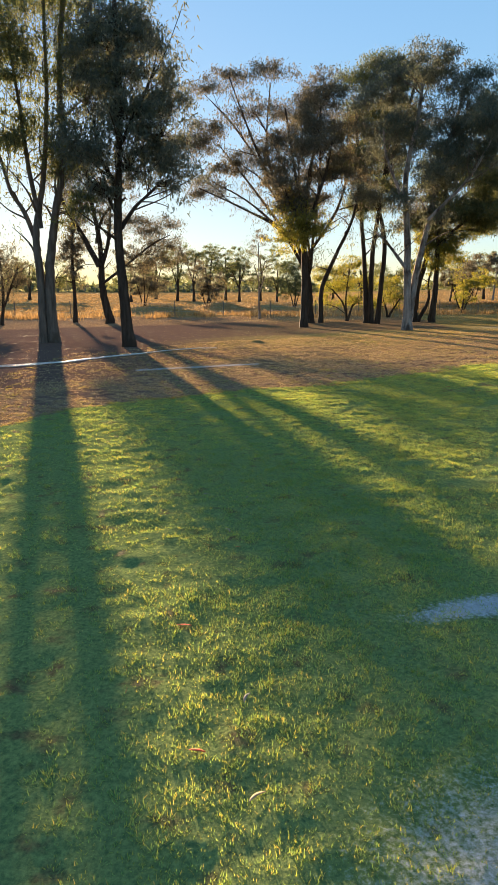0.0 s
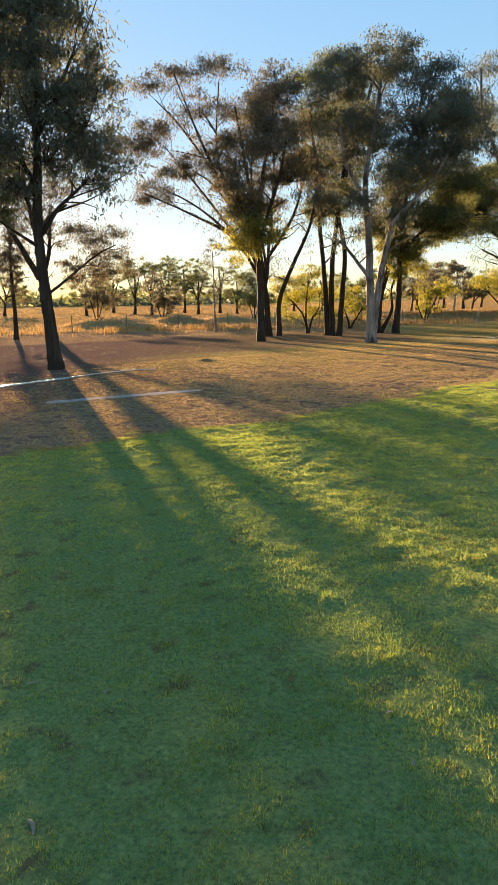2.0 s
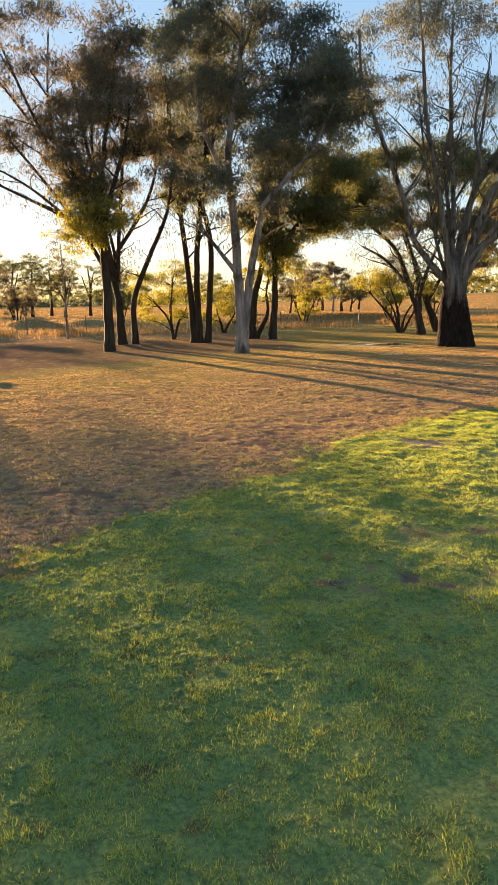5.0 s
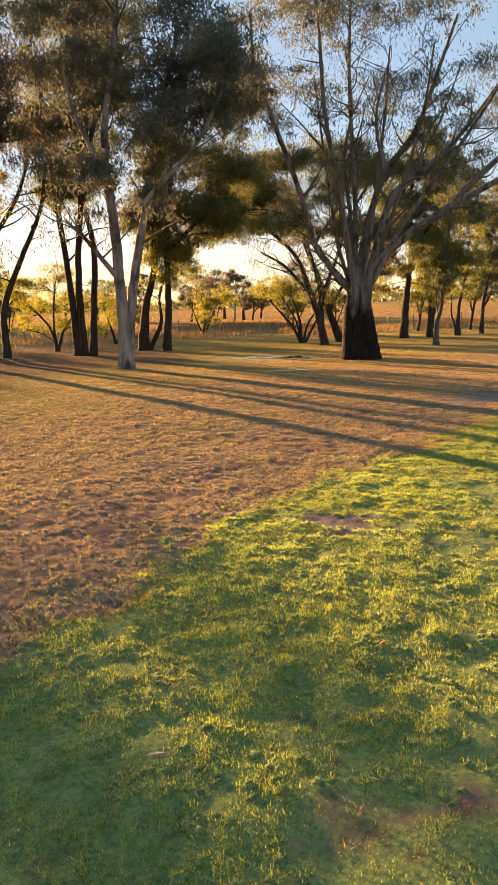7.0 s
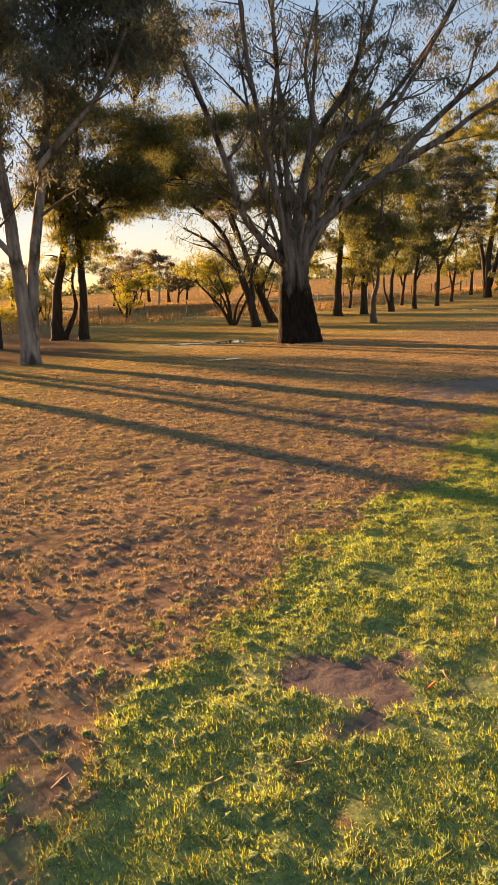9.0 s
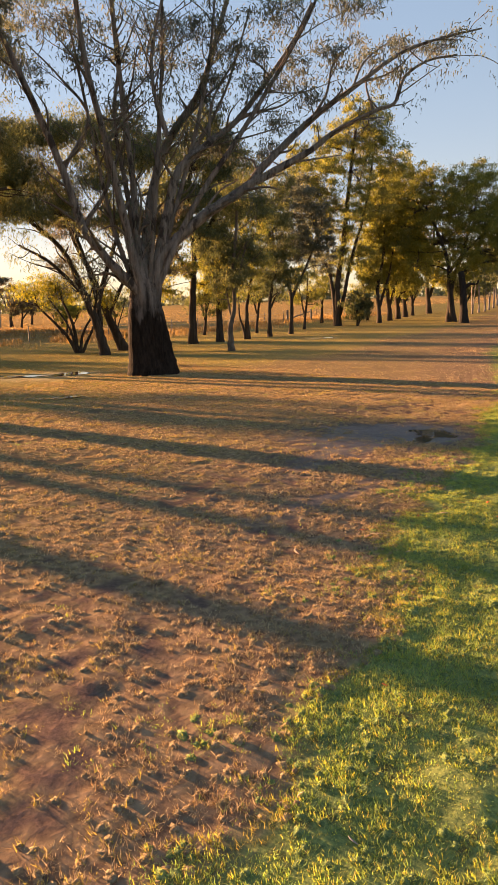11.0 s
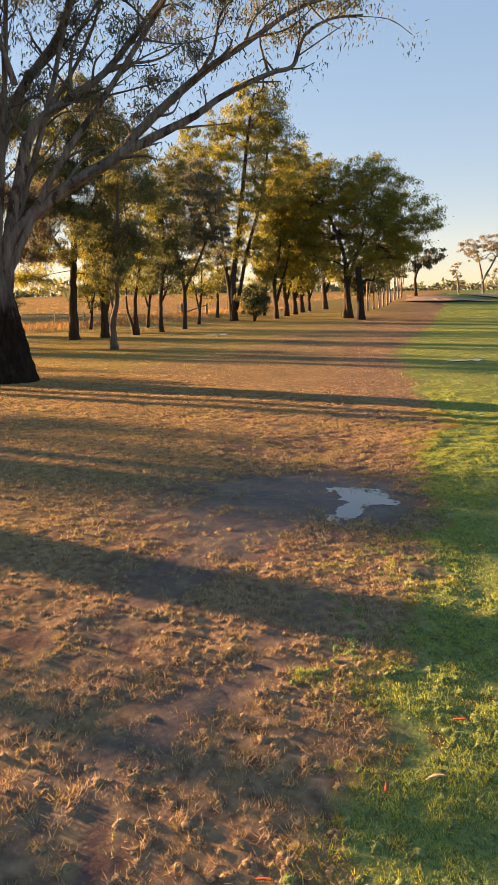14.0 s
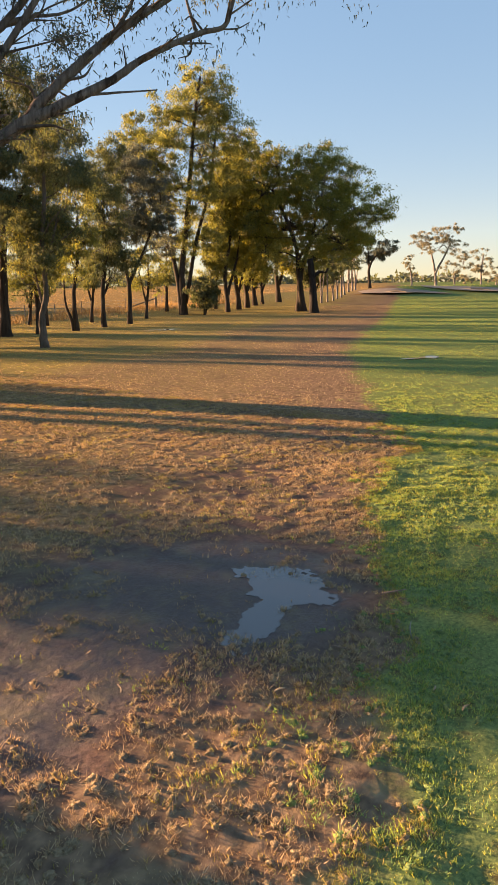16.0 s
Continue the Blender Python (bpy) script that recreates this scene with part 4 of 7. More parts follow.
tree.stem([(1.74, 0.04, 6.09), (1.93, 0.04, 7.22), (2.66, 0.06, 8.36)], 0.051, 0.022)
tree.stem([(3.94, 0.09, 5.63), (4.67, 0.1, 5.75), (5.41, 0.12, 5.86)], 0.029, 0.015)
tree.stem([(5.73, 0.13, 7.56), (6.03, 0.13, 8.22), (6.77, 0.15, 8.78)], 0.037, 0.015)
tree.foliage([(-2.2, -0.1, 8.9, 0.83, 0.72), (-1.0, -0.3, 8.2, 0.72, 0.72), (0.5, 0.6, 8.6, 0.72, 0.9), (1.6, 0.2, 8.9, 0.72, 0.72), (-2.9, 0.3, 8.0, 0.47, 0.61), (-0.6, -0.7, 10.6, 1.08, 0.9), (1.3, -0.4, 10.8, 1.08, 0.9), (-1.8, -0.2, 10.6, 0.9, 0.9)])
tree.foliage([(-3.5, 0.4, 9.7, 0.65, 0.72), (-0.3, 0.3, 7.0, 0.5, 0.5), (-1.5, 0.1, 11.8, 1.08, 0.83), (0.1, -0.5, 11.8, 1.18, 0.83), (1.9, -0.1, 11.8, 1.18, 0.83), (2.9, -0.6, 11.1, 0.9, 0.72), (-3.6, -0.5, 11.1, 0.72, 0.72), (-2.6, 0.3, 11.5, 0.83, 0.72)])
tree.foliage([(3.3, -0.1, 7.4, 0.59, 0.44), (2.7, -0.4, 8.2, 0.59, 0.5), (4.3, 0.5, 8.1, 0.53, 0.44), (5.2, -0.1, 8.3, 0.53, 0.44), (3.7, 0.5, 6.7, 0.44, 0.32), (6.3, 0.4, 8.4, 0.53, 0.32), (7.5, 0.6, 8.8, 0.59, 0.26), (4.6, -0.0, 7.2, 0.44, 0.35)])
tree.foliage([(1.8, 0.3, 7.5, 0.53, 0.59), (2.0, 0.4, 6.1, 0.41, 0.38), (3.4, 0.4, 5.9, 0.41, 0.29), (6.9, 0.2, 8.0, 0.35, 0.26), (5.7, 0.0, 9.3, 0.73, 0.44), (3.8, 0.2, 9.3, 0.88, 0.59), (8.4, 0.5, 9.0, 0.44, 0.21), (1.2, 0.4, 6.4, 0.35, 0.44)])
tree.build()

tree = Gum("gum_tree", "wide low gum with a flat dark canopy", (18.50, 43.40), -25.2, "dark", "leaf_olive", 5, 0.17, "gum tree")
tree.stem([(0.0, -0.0, 0.0), (-0.25, -0.01, 1.57), (-0.9, -0.01, 3.2), (-1.6, -0.02, 4.74), (-2.94, -0.03, 6.0)], 0.226, 0.071)
tree.stem([(-0.09, 0.12, 1.29), (-0.35, 0.31, 3.44), (-1.27, 0.54, 6.01), (-2.56, 0.63, 7.0)], 0.127, 0.042)
tree.stem([(-0.23, 0.04, 2.1), (0.5, 0.09, 4.19), (1.38, 0.14, 6.72), (2.21, 0.17, 8.19)], 0.127, 0.042)
tree.stem([(-0.65, -0.01, 2.65), (-1.96, -0.01, 4.02), (-3.28, -0.01, 4.86)], 0.099, 0.042)
tree.foliage([(-3.9, -0.1, 7.9, 1.59, 1.02), (-4.5, 0.4, 6.6, 1.47, 0.96), (-2.2, -0.2, 9.2, 1.3, 0.79), (-0.5, -0.4, 9.0, 1.59, 1.02), (-2.6, 0.3, 7.6, 1.3, 1.02), (1.4, 1.2, 8.5, 1.59, 1.02), (0.1, -0.8, 7.3, 1.02, 1.02), (2.6, 0.1, 8.8, 1.3, 1.02)])
tree.foliage([(-5.5, 0.4, 7.5, 1.02, 0.85), (-1.6, -0.5, 6.3, 1.13, 0.85), (-3.1, -0.5, 8.6, 1.3, 0.85), (0.7, 0.3, 9.7, 1.42, 0.85), (-5.4, -0.1, 5.7, 1.13, 0.74)])
tree.fill(7, 5.6, 8.5, 2.0, 1.0)
tree.build()

tree = Gum("gum_tree", "leaning dark gum behind the old tree", (21.00, 46.50), -26.6, "dark", "leaf_warm", 4, 0.17, "gum tree")
tree.stem([(0.0, -0.0, 0.0), (-0.51, -0.01, 1.41), (-1.18, -0.01, 3.52), (-1.91, -0.02, 5.01), (-2.55, -0.03, 7.03)], 0.252, 0.079)
tree.stem([(-0.62, -0.07, 1.87), (0.35, -0.13, 3.76), (1.29, -0.19, 5.45)], 0.126, 0.047)
tree.foliage([(-2.0, -1.0, 5.9, 1.14, 1.07), (-2.8, -0.2, 7.6, 1.26, 1.07), (-0.5, 0.4, 6.4, 1.14, 1.07), (1.3, -1.0, 6.3, 1.14, 0.95), (2.2, -0.3, 4.8, 0.95, 0.95)])
tree.fill(5, 3.6, 7.0, 1.6, 0.9)
tree.build()

tree = Gum("wattle_shrub", "many-stemmed spreading shrub with yellow-green leaves", (18.50, 46.20), -23.4, "dark", "leaf_gold", 4, 0.14, "shrub")
tree.stem([(-0.06, -0.0, 0.0), (-0.59, -0.01, 0.96), (-1.88, -0.02, 2.46)], 0.091, 0.046)
tree.stem([(0.03, -0.0, -0.0), (0.22, 0.05, 0.93), (0.89, 0.11, 2.07)], 0.076, 0.046)
tree.stem([(-0.03, 0.0, 0.0), (-0.26, 0.12, 1.53), (-0.79, 0.24, 2.99)], 0.091, 0.046)
tree.stem([(0.09, -0.0, -0.0), (0.51, 0.02, 0.78), (1.19, 0.07, 2.29)], 0.076, 0.046)
tree.stem([(-0.09, -0.0, 0.0), (-0.39, -0.01, 1.25), (-1.27, -0.01, 2.73)], 0.076, 0.03)
tree.foliage([(-1.9, -0.4, 3.0, 0.85, 0.61), (-0.8, 0.7, 3.0, 1.1, 0.73), (0.6, 0.6, 2.7, 0.85, 0.61), (1.3, 0.2, 2.6, 0.61, 0.55), (-1.3, 0.5, 3.4, 0.79, 0.49)])
tree.build()

tree = Gum("gum_tree", "straight dark-trunked gum with mixed green and gold foliage", (26.89, 49.02), -32.2, "dark", "leaf_olive", 5, 0.17, "gum tree")
tree.stem([(0.0, -0.0, 0.0), (-0.01, -0.04, 2.74), (0.14, -0.07, 5.37), (0.04, -0.11, 8.57), (0.38, -0.15, 11.32)], 0.25, 0.072)
tree.stem([(0.06, -0.29, 3.74), (-1.0, -0.42, 5.43), (-1.83, -0.49, 6.44)], 0.125, 0.054)
tree.stem([(0.11, -0.2, 5.37), (1.35, -0.27, 7.23), (1.68, -0.35, 9.4)], 0.125, 0.054)
tree.foliage([(0.8, -0.8, 11.9, 1.29, 1.0), (1.7, 0.3, 10.8, 1.29, 1.29), (-0.3, -0.7, 7.6, 1.29, 1.29), (-1.2, 0.3, 8.6, 1.29, 1.29), (1.4, 0.0, 8.8, 1.29, 1.65), (-0.9, -0.8, 4.4, 1.14, 1.0), (-2.1, -0.5, 3.2, 1.0, 0.64), (0.0, -0.2, 10.1, 1.29, 1.29)])
tree.foliage([(2.7, 0.5, 9.7, 1.43, 1.57), (3.3, -1.0, 7.4, 1.29, 1.29), (-1.3, -0.2, 6.4, 1.29, 1.07), (1.0, 0.0, 6.3, 1.07, 1.07)])
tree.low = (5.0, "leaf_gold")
tree.fill(9, 3.2, 9.0, 2.0, 0.95)
tree.build()

tree = Gum("young_gum_tree", "young gum hung with bright yellow-green leaves", (29.03, 49.41), -34.2, "dark", "leaf_sun", 5, 0.17, "gum tree")
tree.stem([(0.04, -0.0, -0.0), (-0.11, 0.02, 1.96), (-0.21, 0.04, 4.02), (0.07, 0.06, 6.02)], 0.222, 0.074)
tree.foliage([(-0.2, 0.2, 4.7, 0.81, 1.63), (0.2, -0.3, 6.3, 1.18, 0.96), (0.2, 0.2, 3.2, 0.67, 0.96), (-0.7, -0.4, 6.1, 0.81, 0.96)])
tree.fill(7, 2.4, 6.5, 1.1, 0.65)
tree.build()

tree = Gum("young_gum_tree", "slim pale gum with drooping twigs on bare ground", (23.60, 40.60), -34.3, "grey", "leaf_olive", 4, 0.17, "gum tree")
tree.stem([(0.0, -0.0, 0.0), (-0.06, -0.01, 1.19), (0.14, -0.02, 2.1), (0.14, -0.04, 3.65), (0.33, -0.05, 5.39), (0.33, -0.07, 6.88)], 0.144, 0.048)
tree.stem([(0.01, 0.13, 1.65), (-0.16, 0.2, 2.55), (-0.26, 0.28, 3.65)], 0.06, 0.024)
tree.stem([(0.14, -0.06, 2.55), (0.51, -0.09, 3.88), (0.78, -0.12, 4.97)], 0.06, 0.024)
tree.foliage([(0.3, 0.3, 6.3, 0.67, 0.86), (-0.4, 0.3, 4.4, 0.62, 0.86), (0.8, 0.5, 4.8, 0.62, 0.81), (0.6, -0.6, 7.1, 0.81, 0.81), (0.2, -0.3, 3.5, 0.62, 0.53), (-0.6, 0.1, 3.2, 0.43, 0.67)])
tree.fill(7, 2.6, 7.0, 0.9, 0.5)
tree.build()

tree = Gum("wattle_shrub", "low rounded shrub with yellow-green leaves in the sun", (4.89, 43.75), -5.9, "dark", "leaf_gold", 3, 0.14, "shrub")
tree.stem([(0.0, -0.0, 0.0), (-0.21, -0.01, 1.05), (-0.78, -0.02, 1.8)], 0.078, 0.039)
tree.stem([(0.0, 0.0, 0.0), (0.36, 0.07, 1.04), (0.72, 0.1, 1.59)], 0.078, 0.039)
tree.stem([(0.0, 0.0, 0.0), (-0.1, 0.05, 1.6), (0.1, 0.1, 3.3)], 0.078, 0.03)
tree.foliage([(-0.9, 0.8, 1.9, 0.94, 0.55), (0.5, -0.2, 1.3, 0.86, 0.51), (-0.2, 0.5, 2.3, 0.78, 0.55), (-1.3, 0.5, 1.2, 0.63, 0.47), (-0.7, 0.2, 3.1, 0.75, 0.6), (-1.7, 0.2, 2.7, 0.55, 0.6), (-1.5, 0.1, 3.3, 0.5, 0.5), (0.3, -0.2, 3.6, 0.7, 0.7), (0.8, 0.3, 2.5, 0.6, 0.6), (-1.2, -0.2, 2.5, 0.5, 0.5)])
tree.build()

tree = Gum("wattle_shrub", "spreading yellow-green shrub at the edge of the track", (8.59, 50.65), -9.3, "dark", "leaf_gold", 3, 0.14, "shrub")
tree.stem([(0.0, -0.0, 0.0), (-0.22, -0.04, 0.83), (-0.43, -0.07, 1.5)], 0.083, 0.042)
tree.stem([(0.0, -0.0, 0.0), (0.44, -0.02, 0.82), (0.81, -0.04, 1.4)], 0.083, 0.042)
tree.foliage([(-0.4, 0.4, 1.3, 1.0, 0.54), (0.8, 0.7, 1.5, 0.92, 0.54), (0.1, -0.4, 2.0, 0.83, 0.5), (-1.2, -0.4, 1.0, 0.58, 0.42), (0.4, 0.2, 2.6, 0.7, 0.5), (-0.5, 0.1, 2.4, 0.6, 0.5)])
tree.build()

tree = Gum("young_gum_tree", "thin pale sapling with sparse trembling leaves", (-0.72, 47.28), 1.6, "pale", "leaf_warm", 0.9, 0.14, "gum tree")
tree.stem([(0.0, 0.0, 0.0), (-0.02, 0.03, 1.99), (-0.08, 0.05, 5.1)], 0.077, 0.029)
tree.stem([(-0.02, 0.01, 1.62), (0.36, 0.01, 2.89)], 0.048, 0.029)
tree.foliage([(-0.2, 0.4, 4.6, 0.5, 0.5), (0.2, -0.1, 5.0, 0.45, 0.5), (-0.1, 0.2, 5.5, 0.45, 0.5)])
tree.build()

tree = Gum("young_gum_tree", "young gum with two low stems", (32.11, 50.77), -36.1, "dark", "leaf_sun", 4, 0.17, "gum tree")
tree.stem([(0.0, 0.0, 0.0), (0.02, 0.03, 2.07), (0.3, 0.06, 4.03), (0.45, 0.09, 6.27)], 0.157, 0.052)
tree.stem([(-0.12, 0.02, 0.24), (-0.47, 0.1, 1.48), (-0.54, 0.21, 3.05)], 0.105, 0.035)
tree.foliage([(0.5, -0.7, 5.0, 0.84, 1.26), (0.4, -0.6, 7.5, 0.98, 1.26), (-0.4, 0.2, 4.7, 0.7, 1.05)])
tree.fill(6, 3.0, 7.0, 1.1, 0.7)
tree.build()

tree = Gum("gum_tree", "slim gum with a narrow grey-green crown", (35.80, 53.00), -38.2, "dark", "leaf_olive", 5, 0.17, "gum tree")
tree.stem([(0.0, 0.0, 0.0), (0.01, 0.01, 2.42), (0.27, 0.02, 4.92), (0.3, 0.03, 8.07)], 0.172, 0.057)
tree.stem([(0.03, 0.1, 2.05), (0.58, 0.15, 3.14)], 0.096, 0.038)
tree.foliage([(0.2, 0.6, 9.3, 1.0, 1.38), (0.3, -1.0, 6.9, 1.22, 1.68), (-0.1, 0.2, 4.6, 1.0, 1.0), (0.9, -0.6, 10.5, 0.84, 0.84), (-0.4, -0.5, 8.1, 0.92, 1.15)])
tree.fill(7, 3.2, 9.0, 1.2, 0.8)
tree.build()

tree = Gum("gum_tree", "forked gum with a dense blue-green crown", (39.86, 55.50), -40.0, "dark", "leaf_grey", 4, 0.17, "gum tree")
tree.stem([(0.0, -0.0, 0.0), (0.04, -0.1, 2.86), (-0.38, -0.18, 5.22), (-0.48, -0.26, 7.54)], 0.189, 0.063)
tree.stem([(0.03, 0.2, 2.66), (1.06, 0.37, 4.83), (2.16, 0.55, 7.24)], 0.147, 0.063)
tree.foliage([(0.4, -0.2, 9.3, 1.34, 1.85), (1.7, 0.1, 8.5, 1.18, 1.51), (-0.5, -0.8, 7.3, 1.18, 1.51), (0.8, 0.6, 6.6, 1.18, 1.34), (1.0, 0.6, 10.9, 1.01, 1.01)])
tree.fill(8, 4.0, 10.0, 1.8, 0.95)
tree.build()

tree = Gum("gum_tree", "tall pale gum with an open sunlit crown beside the fairway", (51.27, 62.03), -44.2, "dark", "leaf_sun", 3.0, 0.17, "gum tree")
tree.stem([(0.05, 0.0, -0.0), (-0.06, -0.13, 3.52), (0.39, -0.26, 6.95), (0.94, -0.46, 12.2), (1.42, -0.62, 16.36), (1.92, -0.72, 19.07)], 0.341, 0.105)
tree.stem([(-0.15, -0.01, 0.2), (-0.71, -0.15, 4.51), (-1.63, -0.23, 6.97), (-2.15, -0.3, 8.9)], 0.236, 0.079)
tree.stem([(0.17, 0.01, 1.01), (1.34, 0.08, 6.46), (2.47, 0.13, 10.78), (3.38, 0.2, 16.81)], 0.21, 0.079)
tree.stem([(-0.52, 0.3, 3.52), (-1.6, 0.95, 11.27), (-3.51, 1.22, 14.54)], 0.157, 0.079)
tree.foliage([(1.9, 0.0, 19.2, 1.68, 1.15), (3.4, -0.4, 17.7, 1.47, 1.89), (1.4, -0.8, 16.8, 1.89, 1.36), (-0.6, 1.4, 15.0, 1.68, 1.36), (-4.0, 0.8, 14.5, 1.05, 1.15), (-1.6, -0.7, 12.7, 1.89, 1.89), (1.9, -1.3, 13.6, 1.89, 2.31), (0.9, 0.0, 9.6, 2.31, 2.31)])
tree.foliage([(4.4, 0.7, 13.1, 1.36, 1.36), (-2.1, -0.0, 11.3, 1.47, 1.89), (-0.2, 0.3, 6.0, 1.89, 1.26), (2.9, 1.2, 15.4, 1.89, 1.89), (-3.1, -0.7, 13.2, 1.57, 1.57), (3.4, -0.7, 10.8, 1.57, 1.89), (0.5, 1.1, 17.7, 1.57, 1.05)])
tree.foliage([(-4.3, 0.4, 12.0, 1.3, 1.5), (-3.6, 0.2, 15.6, 1.0, 1.0), (5.0, 0.3, 15.2, 1.2, 1.5)])
tree.fill(10, 5.0, 17.0, 3.2, 1.2)
tree.build()

tree = Gum("bushy_shrub", "low dark rounded bush below the gums", (51.83, 60.05), -45.8, "dark", "leaf_olive", 6, 0.2, "shrub")
tree.stem([(0.0, 0.0, 0.0), (0.01, 0.0, 1.15), (-0.19, 0.01, 2.14)], 0.103, 0.052)
tree.stem([(0.0, 0.01, 0.1), (0.41, 0.08, 1.14)], 0.103, 0.052)
tree.foliage([(-0.5, 0.1, 1.6, 0.93, 0.83), (0.4, -0.2, 1.8, 0.93, 0.93), (0.0, 0.7, 2.6, 0.93, 0.72)])
tree.build()

tree = Gum("gum_tree", "gum with golden lower foliage", (56.18, 61.27), -47.7, "dark", "leaf_sun", 5, 0.18, "gum tree")
tree.stem([(0.0, 0.0, 0.0), (-0.22, 0.06, 3.15), (0.31, 0.13, 6.74), (0.2, 0.19, 10.26)], 0.247, 0.082)
tree.stem([(-0.0, 0.05, 1.58), (0.85, 0.15, 4.69), (1.26, 0.23, 7.24)], 0.165, 0.055)
tree.foliage([(-0.5, 0.6, 8.2, 1.65, 2.2), (-0.0, 0.8, 11.6, 1.65, 1.65), (-0.8, 0.6, 5.1, 1.43, 1.43), (0.8, 1.1, 13.1, 1.32, 1.21)])
tree.fill(7, 3.2, 11.0, 2.0, 1.3)
tree.build()

tree = Gum("gum_tree", "gum with slender split stems", (59.82, 63.20), -48.5, "dark", "leaf_sun", 5, 0.18, "gum tree")
tree.stem([(0.0, -0.0, 0.0), (-0.24, -0.01, 3.34), (0.31, -0.01, 7.14), (0.18, -0.02, 10.87)], 0.262, 0.087)
tree.stem([(-0.01, 0.18, 1.68), (0.88, 0.53, 4.97), (1.31, 0.81, 7.67)], 0.175, 0.058)
tree.foliage([(0.6, -1.5, 14.3, 1.98, 1.51), (0.3, 1.6, 10.7, 1.98, 2.1), (1.2, 0.0, 7.5, 1.75, 1.75)])
tree.fill(8, 3.2, 12.0, 2.0, 1.3)
tree.build()

tree = Gum("gum_tree", "slim gum in the tree belt", (63.41, 65.17), -49.2, "dark", "leaf_gold", 5, 0.18, "gum tree")
tree.stem([(0.0, 0.0, 0.0), (-0.26, 0.09, 3.52), (0.31, 0.19, 7.54), (0.16, 0.3, 11.47)], 0.277, 0.092)
tree.stem([(-0.01, 0.18, 1.77), (0.92, 0.53, 5.25), (1.36, 0.82, 8.09)], 0.185, 0.062)
tree.foliage([(0.6, -0.1, 8.9, 1.85, 2.22), (-0.2, -0.3, 5.5, 1.85, 1.48)])
tree.fill(8, 3.5, 12.0, 2.0, 1.3)
tree.build()

tree = Gum("gum_tree", "gum deep in the tree belt", (68.50, 68.44), -49.8, "dark", "leaf_sun", 5, 0.18, "gum tree")
tree.stem([(0.0, -0.0, 0.0), (-0.29, -0.13, 3.8), (0.31, -0.28, 8.14), (0.15, -0.42, 12.39)], 0.3, 0.1)
tree.stem([(-0.02, 0.04, 1.91), (0.98, 0.12, 5.66), (1.45, 0.18, 8.74)], 0.2, 0.067)
tree.foliage([(0.7, -0.4, 7.0, 2.0, 2.0), (0.5, -0.2, 11.3, 1.86, 2.0)])
tree.fill(6, 3.5, 11.0, 2.2, 1.4)
tree.build()

tree = Gum("gum_tree", "gum in the shaded tree belt", (78.03, 72.58), -51.7, "dark", "leaf_gold", 5, 0.18, "gum tree")
tree.stem([(0.0, 0.0, 0.0), (-0.35, 0.17, 4.26), (0.29, 0.36, 9.12), (0.07, 0.55, 13.88)], 0.337, 0.112)
tree.stem([(-0.03, 0.23, 2.14), (1.05, 0.68, 6.34), (1.55, 1.04, 9.78)], 0.225, 0.075)
tree.foliage([(-0.2, 0.4, 6.9, 2.25, 2.25), (0.9, -1.1, 4.8, 1.5, 1.2)])
tree.build()

tree = Gum("gum_tree", "broad round-crowned gum with dense golden-green foliage", (60.45, 56.06), -53.5, "dark", "leaf_gold", 4.2, 0.15, "gum tree")
tree.stem([(0.21, -0.0, -0.0), (-0.17, 0.05, 3.07), (-0.43, 0.1, 5.63), (-1.53, 0.15, 8.57), (-2.6, 0.19, 10.69)], 0.329, 0.11)
tree.stem([(-0.21, 0.0, 0.0), (0.03, 0.4, 3.58), (1.08, 0.79, 7.12), (1.52, 1.12, 10.08)], 0.302, 0.11)
tree.stem([(-0.31, 0.11, 4.61), (1.6, 0.17, 7.11), (4.08, 0.22, 9.03)], 0.192, 0.082)
tree.foliage([(-0.1, 1.6, 12.2, 2.86, 1.43), (-3.1, -1.3, 10.7, 1.98, 1.98), (1.5, -0.9, 10.3, 2.86, 2.42), (4.1, 2.1, 9.5, 2.42, 1.98), (6.1, -1.5, 8.4, 1.76, 1.98), (-1.0, 1.5, 8.2, 2.86, 2.42), (3.2, -1.0, 6.6, 2.42, 1.98), (-4.1, 0.1, 8.7, 1.65, 1.98)])
tree.foliage([(5.3, 0.4, 6.0, 1.43, 1.1), (-2.9, -0.4, 5.7, 1.98, 1.65), (1.1, -0.5, 5.1, 1.65, 1.43)])
tree.foliage([(-5.2, 0.0, 9.3, 1.9, 1.9), (-4.4, 0.5, 11.8, 1.9, 1.5), (-5.0, 0.3, 7.2, 1.6, 1.4), (1.2, 0.2, 13.3, 2.3, 1.2), (3.6, 0.0, 11.8, 2.2, 1.6), (-1.8, -0.4, 13.0, 2.0, 1.2)])
tree.fill(5, 6.5, 11.0, 3.0, 1.7)
tree.build()

tree = Gum("dead_gum_stump", "tall burnt dead gum trunk with one broken limb", (59.56, 53.88), -54.6, "char", "leaf_grey", 5, 0.2, "dead tree")
tree.stem([(0.0, -0.0, 0.0), (-0.17, -0.08, 2.52), (-0.42, -0.14, 4.71)], 0.399, 0.293)
tree.stem([(-0.23, -0.23, 3.12), (0.41, -0.26, 3.56), (0.92, -0.26, 3.5), (1.11, -0.29, 3.9)], 0.186, 0.08)
tree.build()

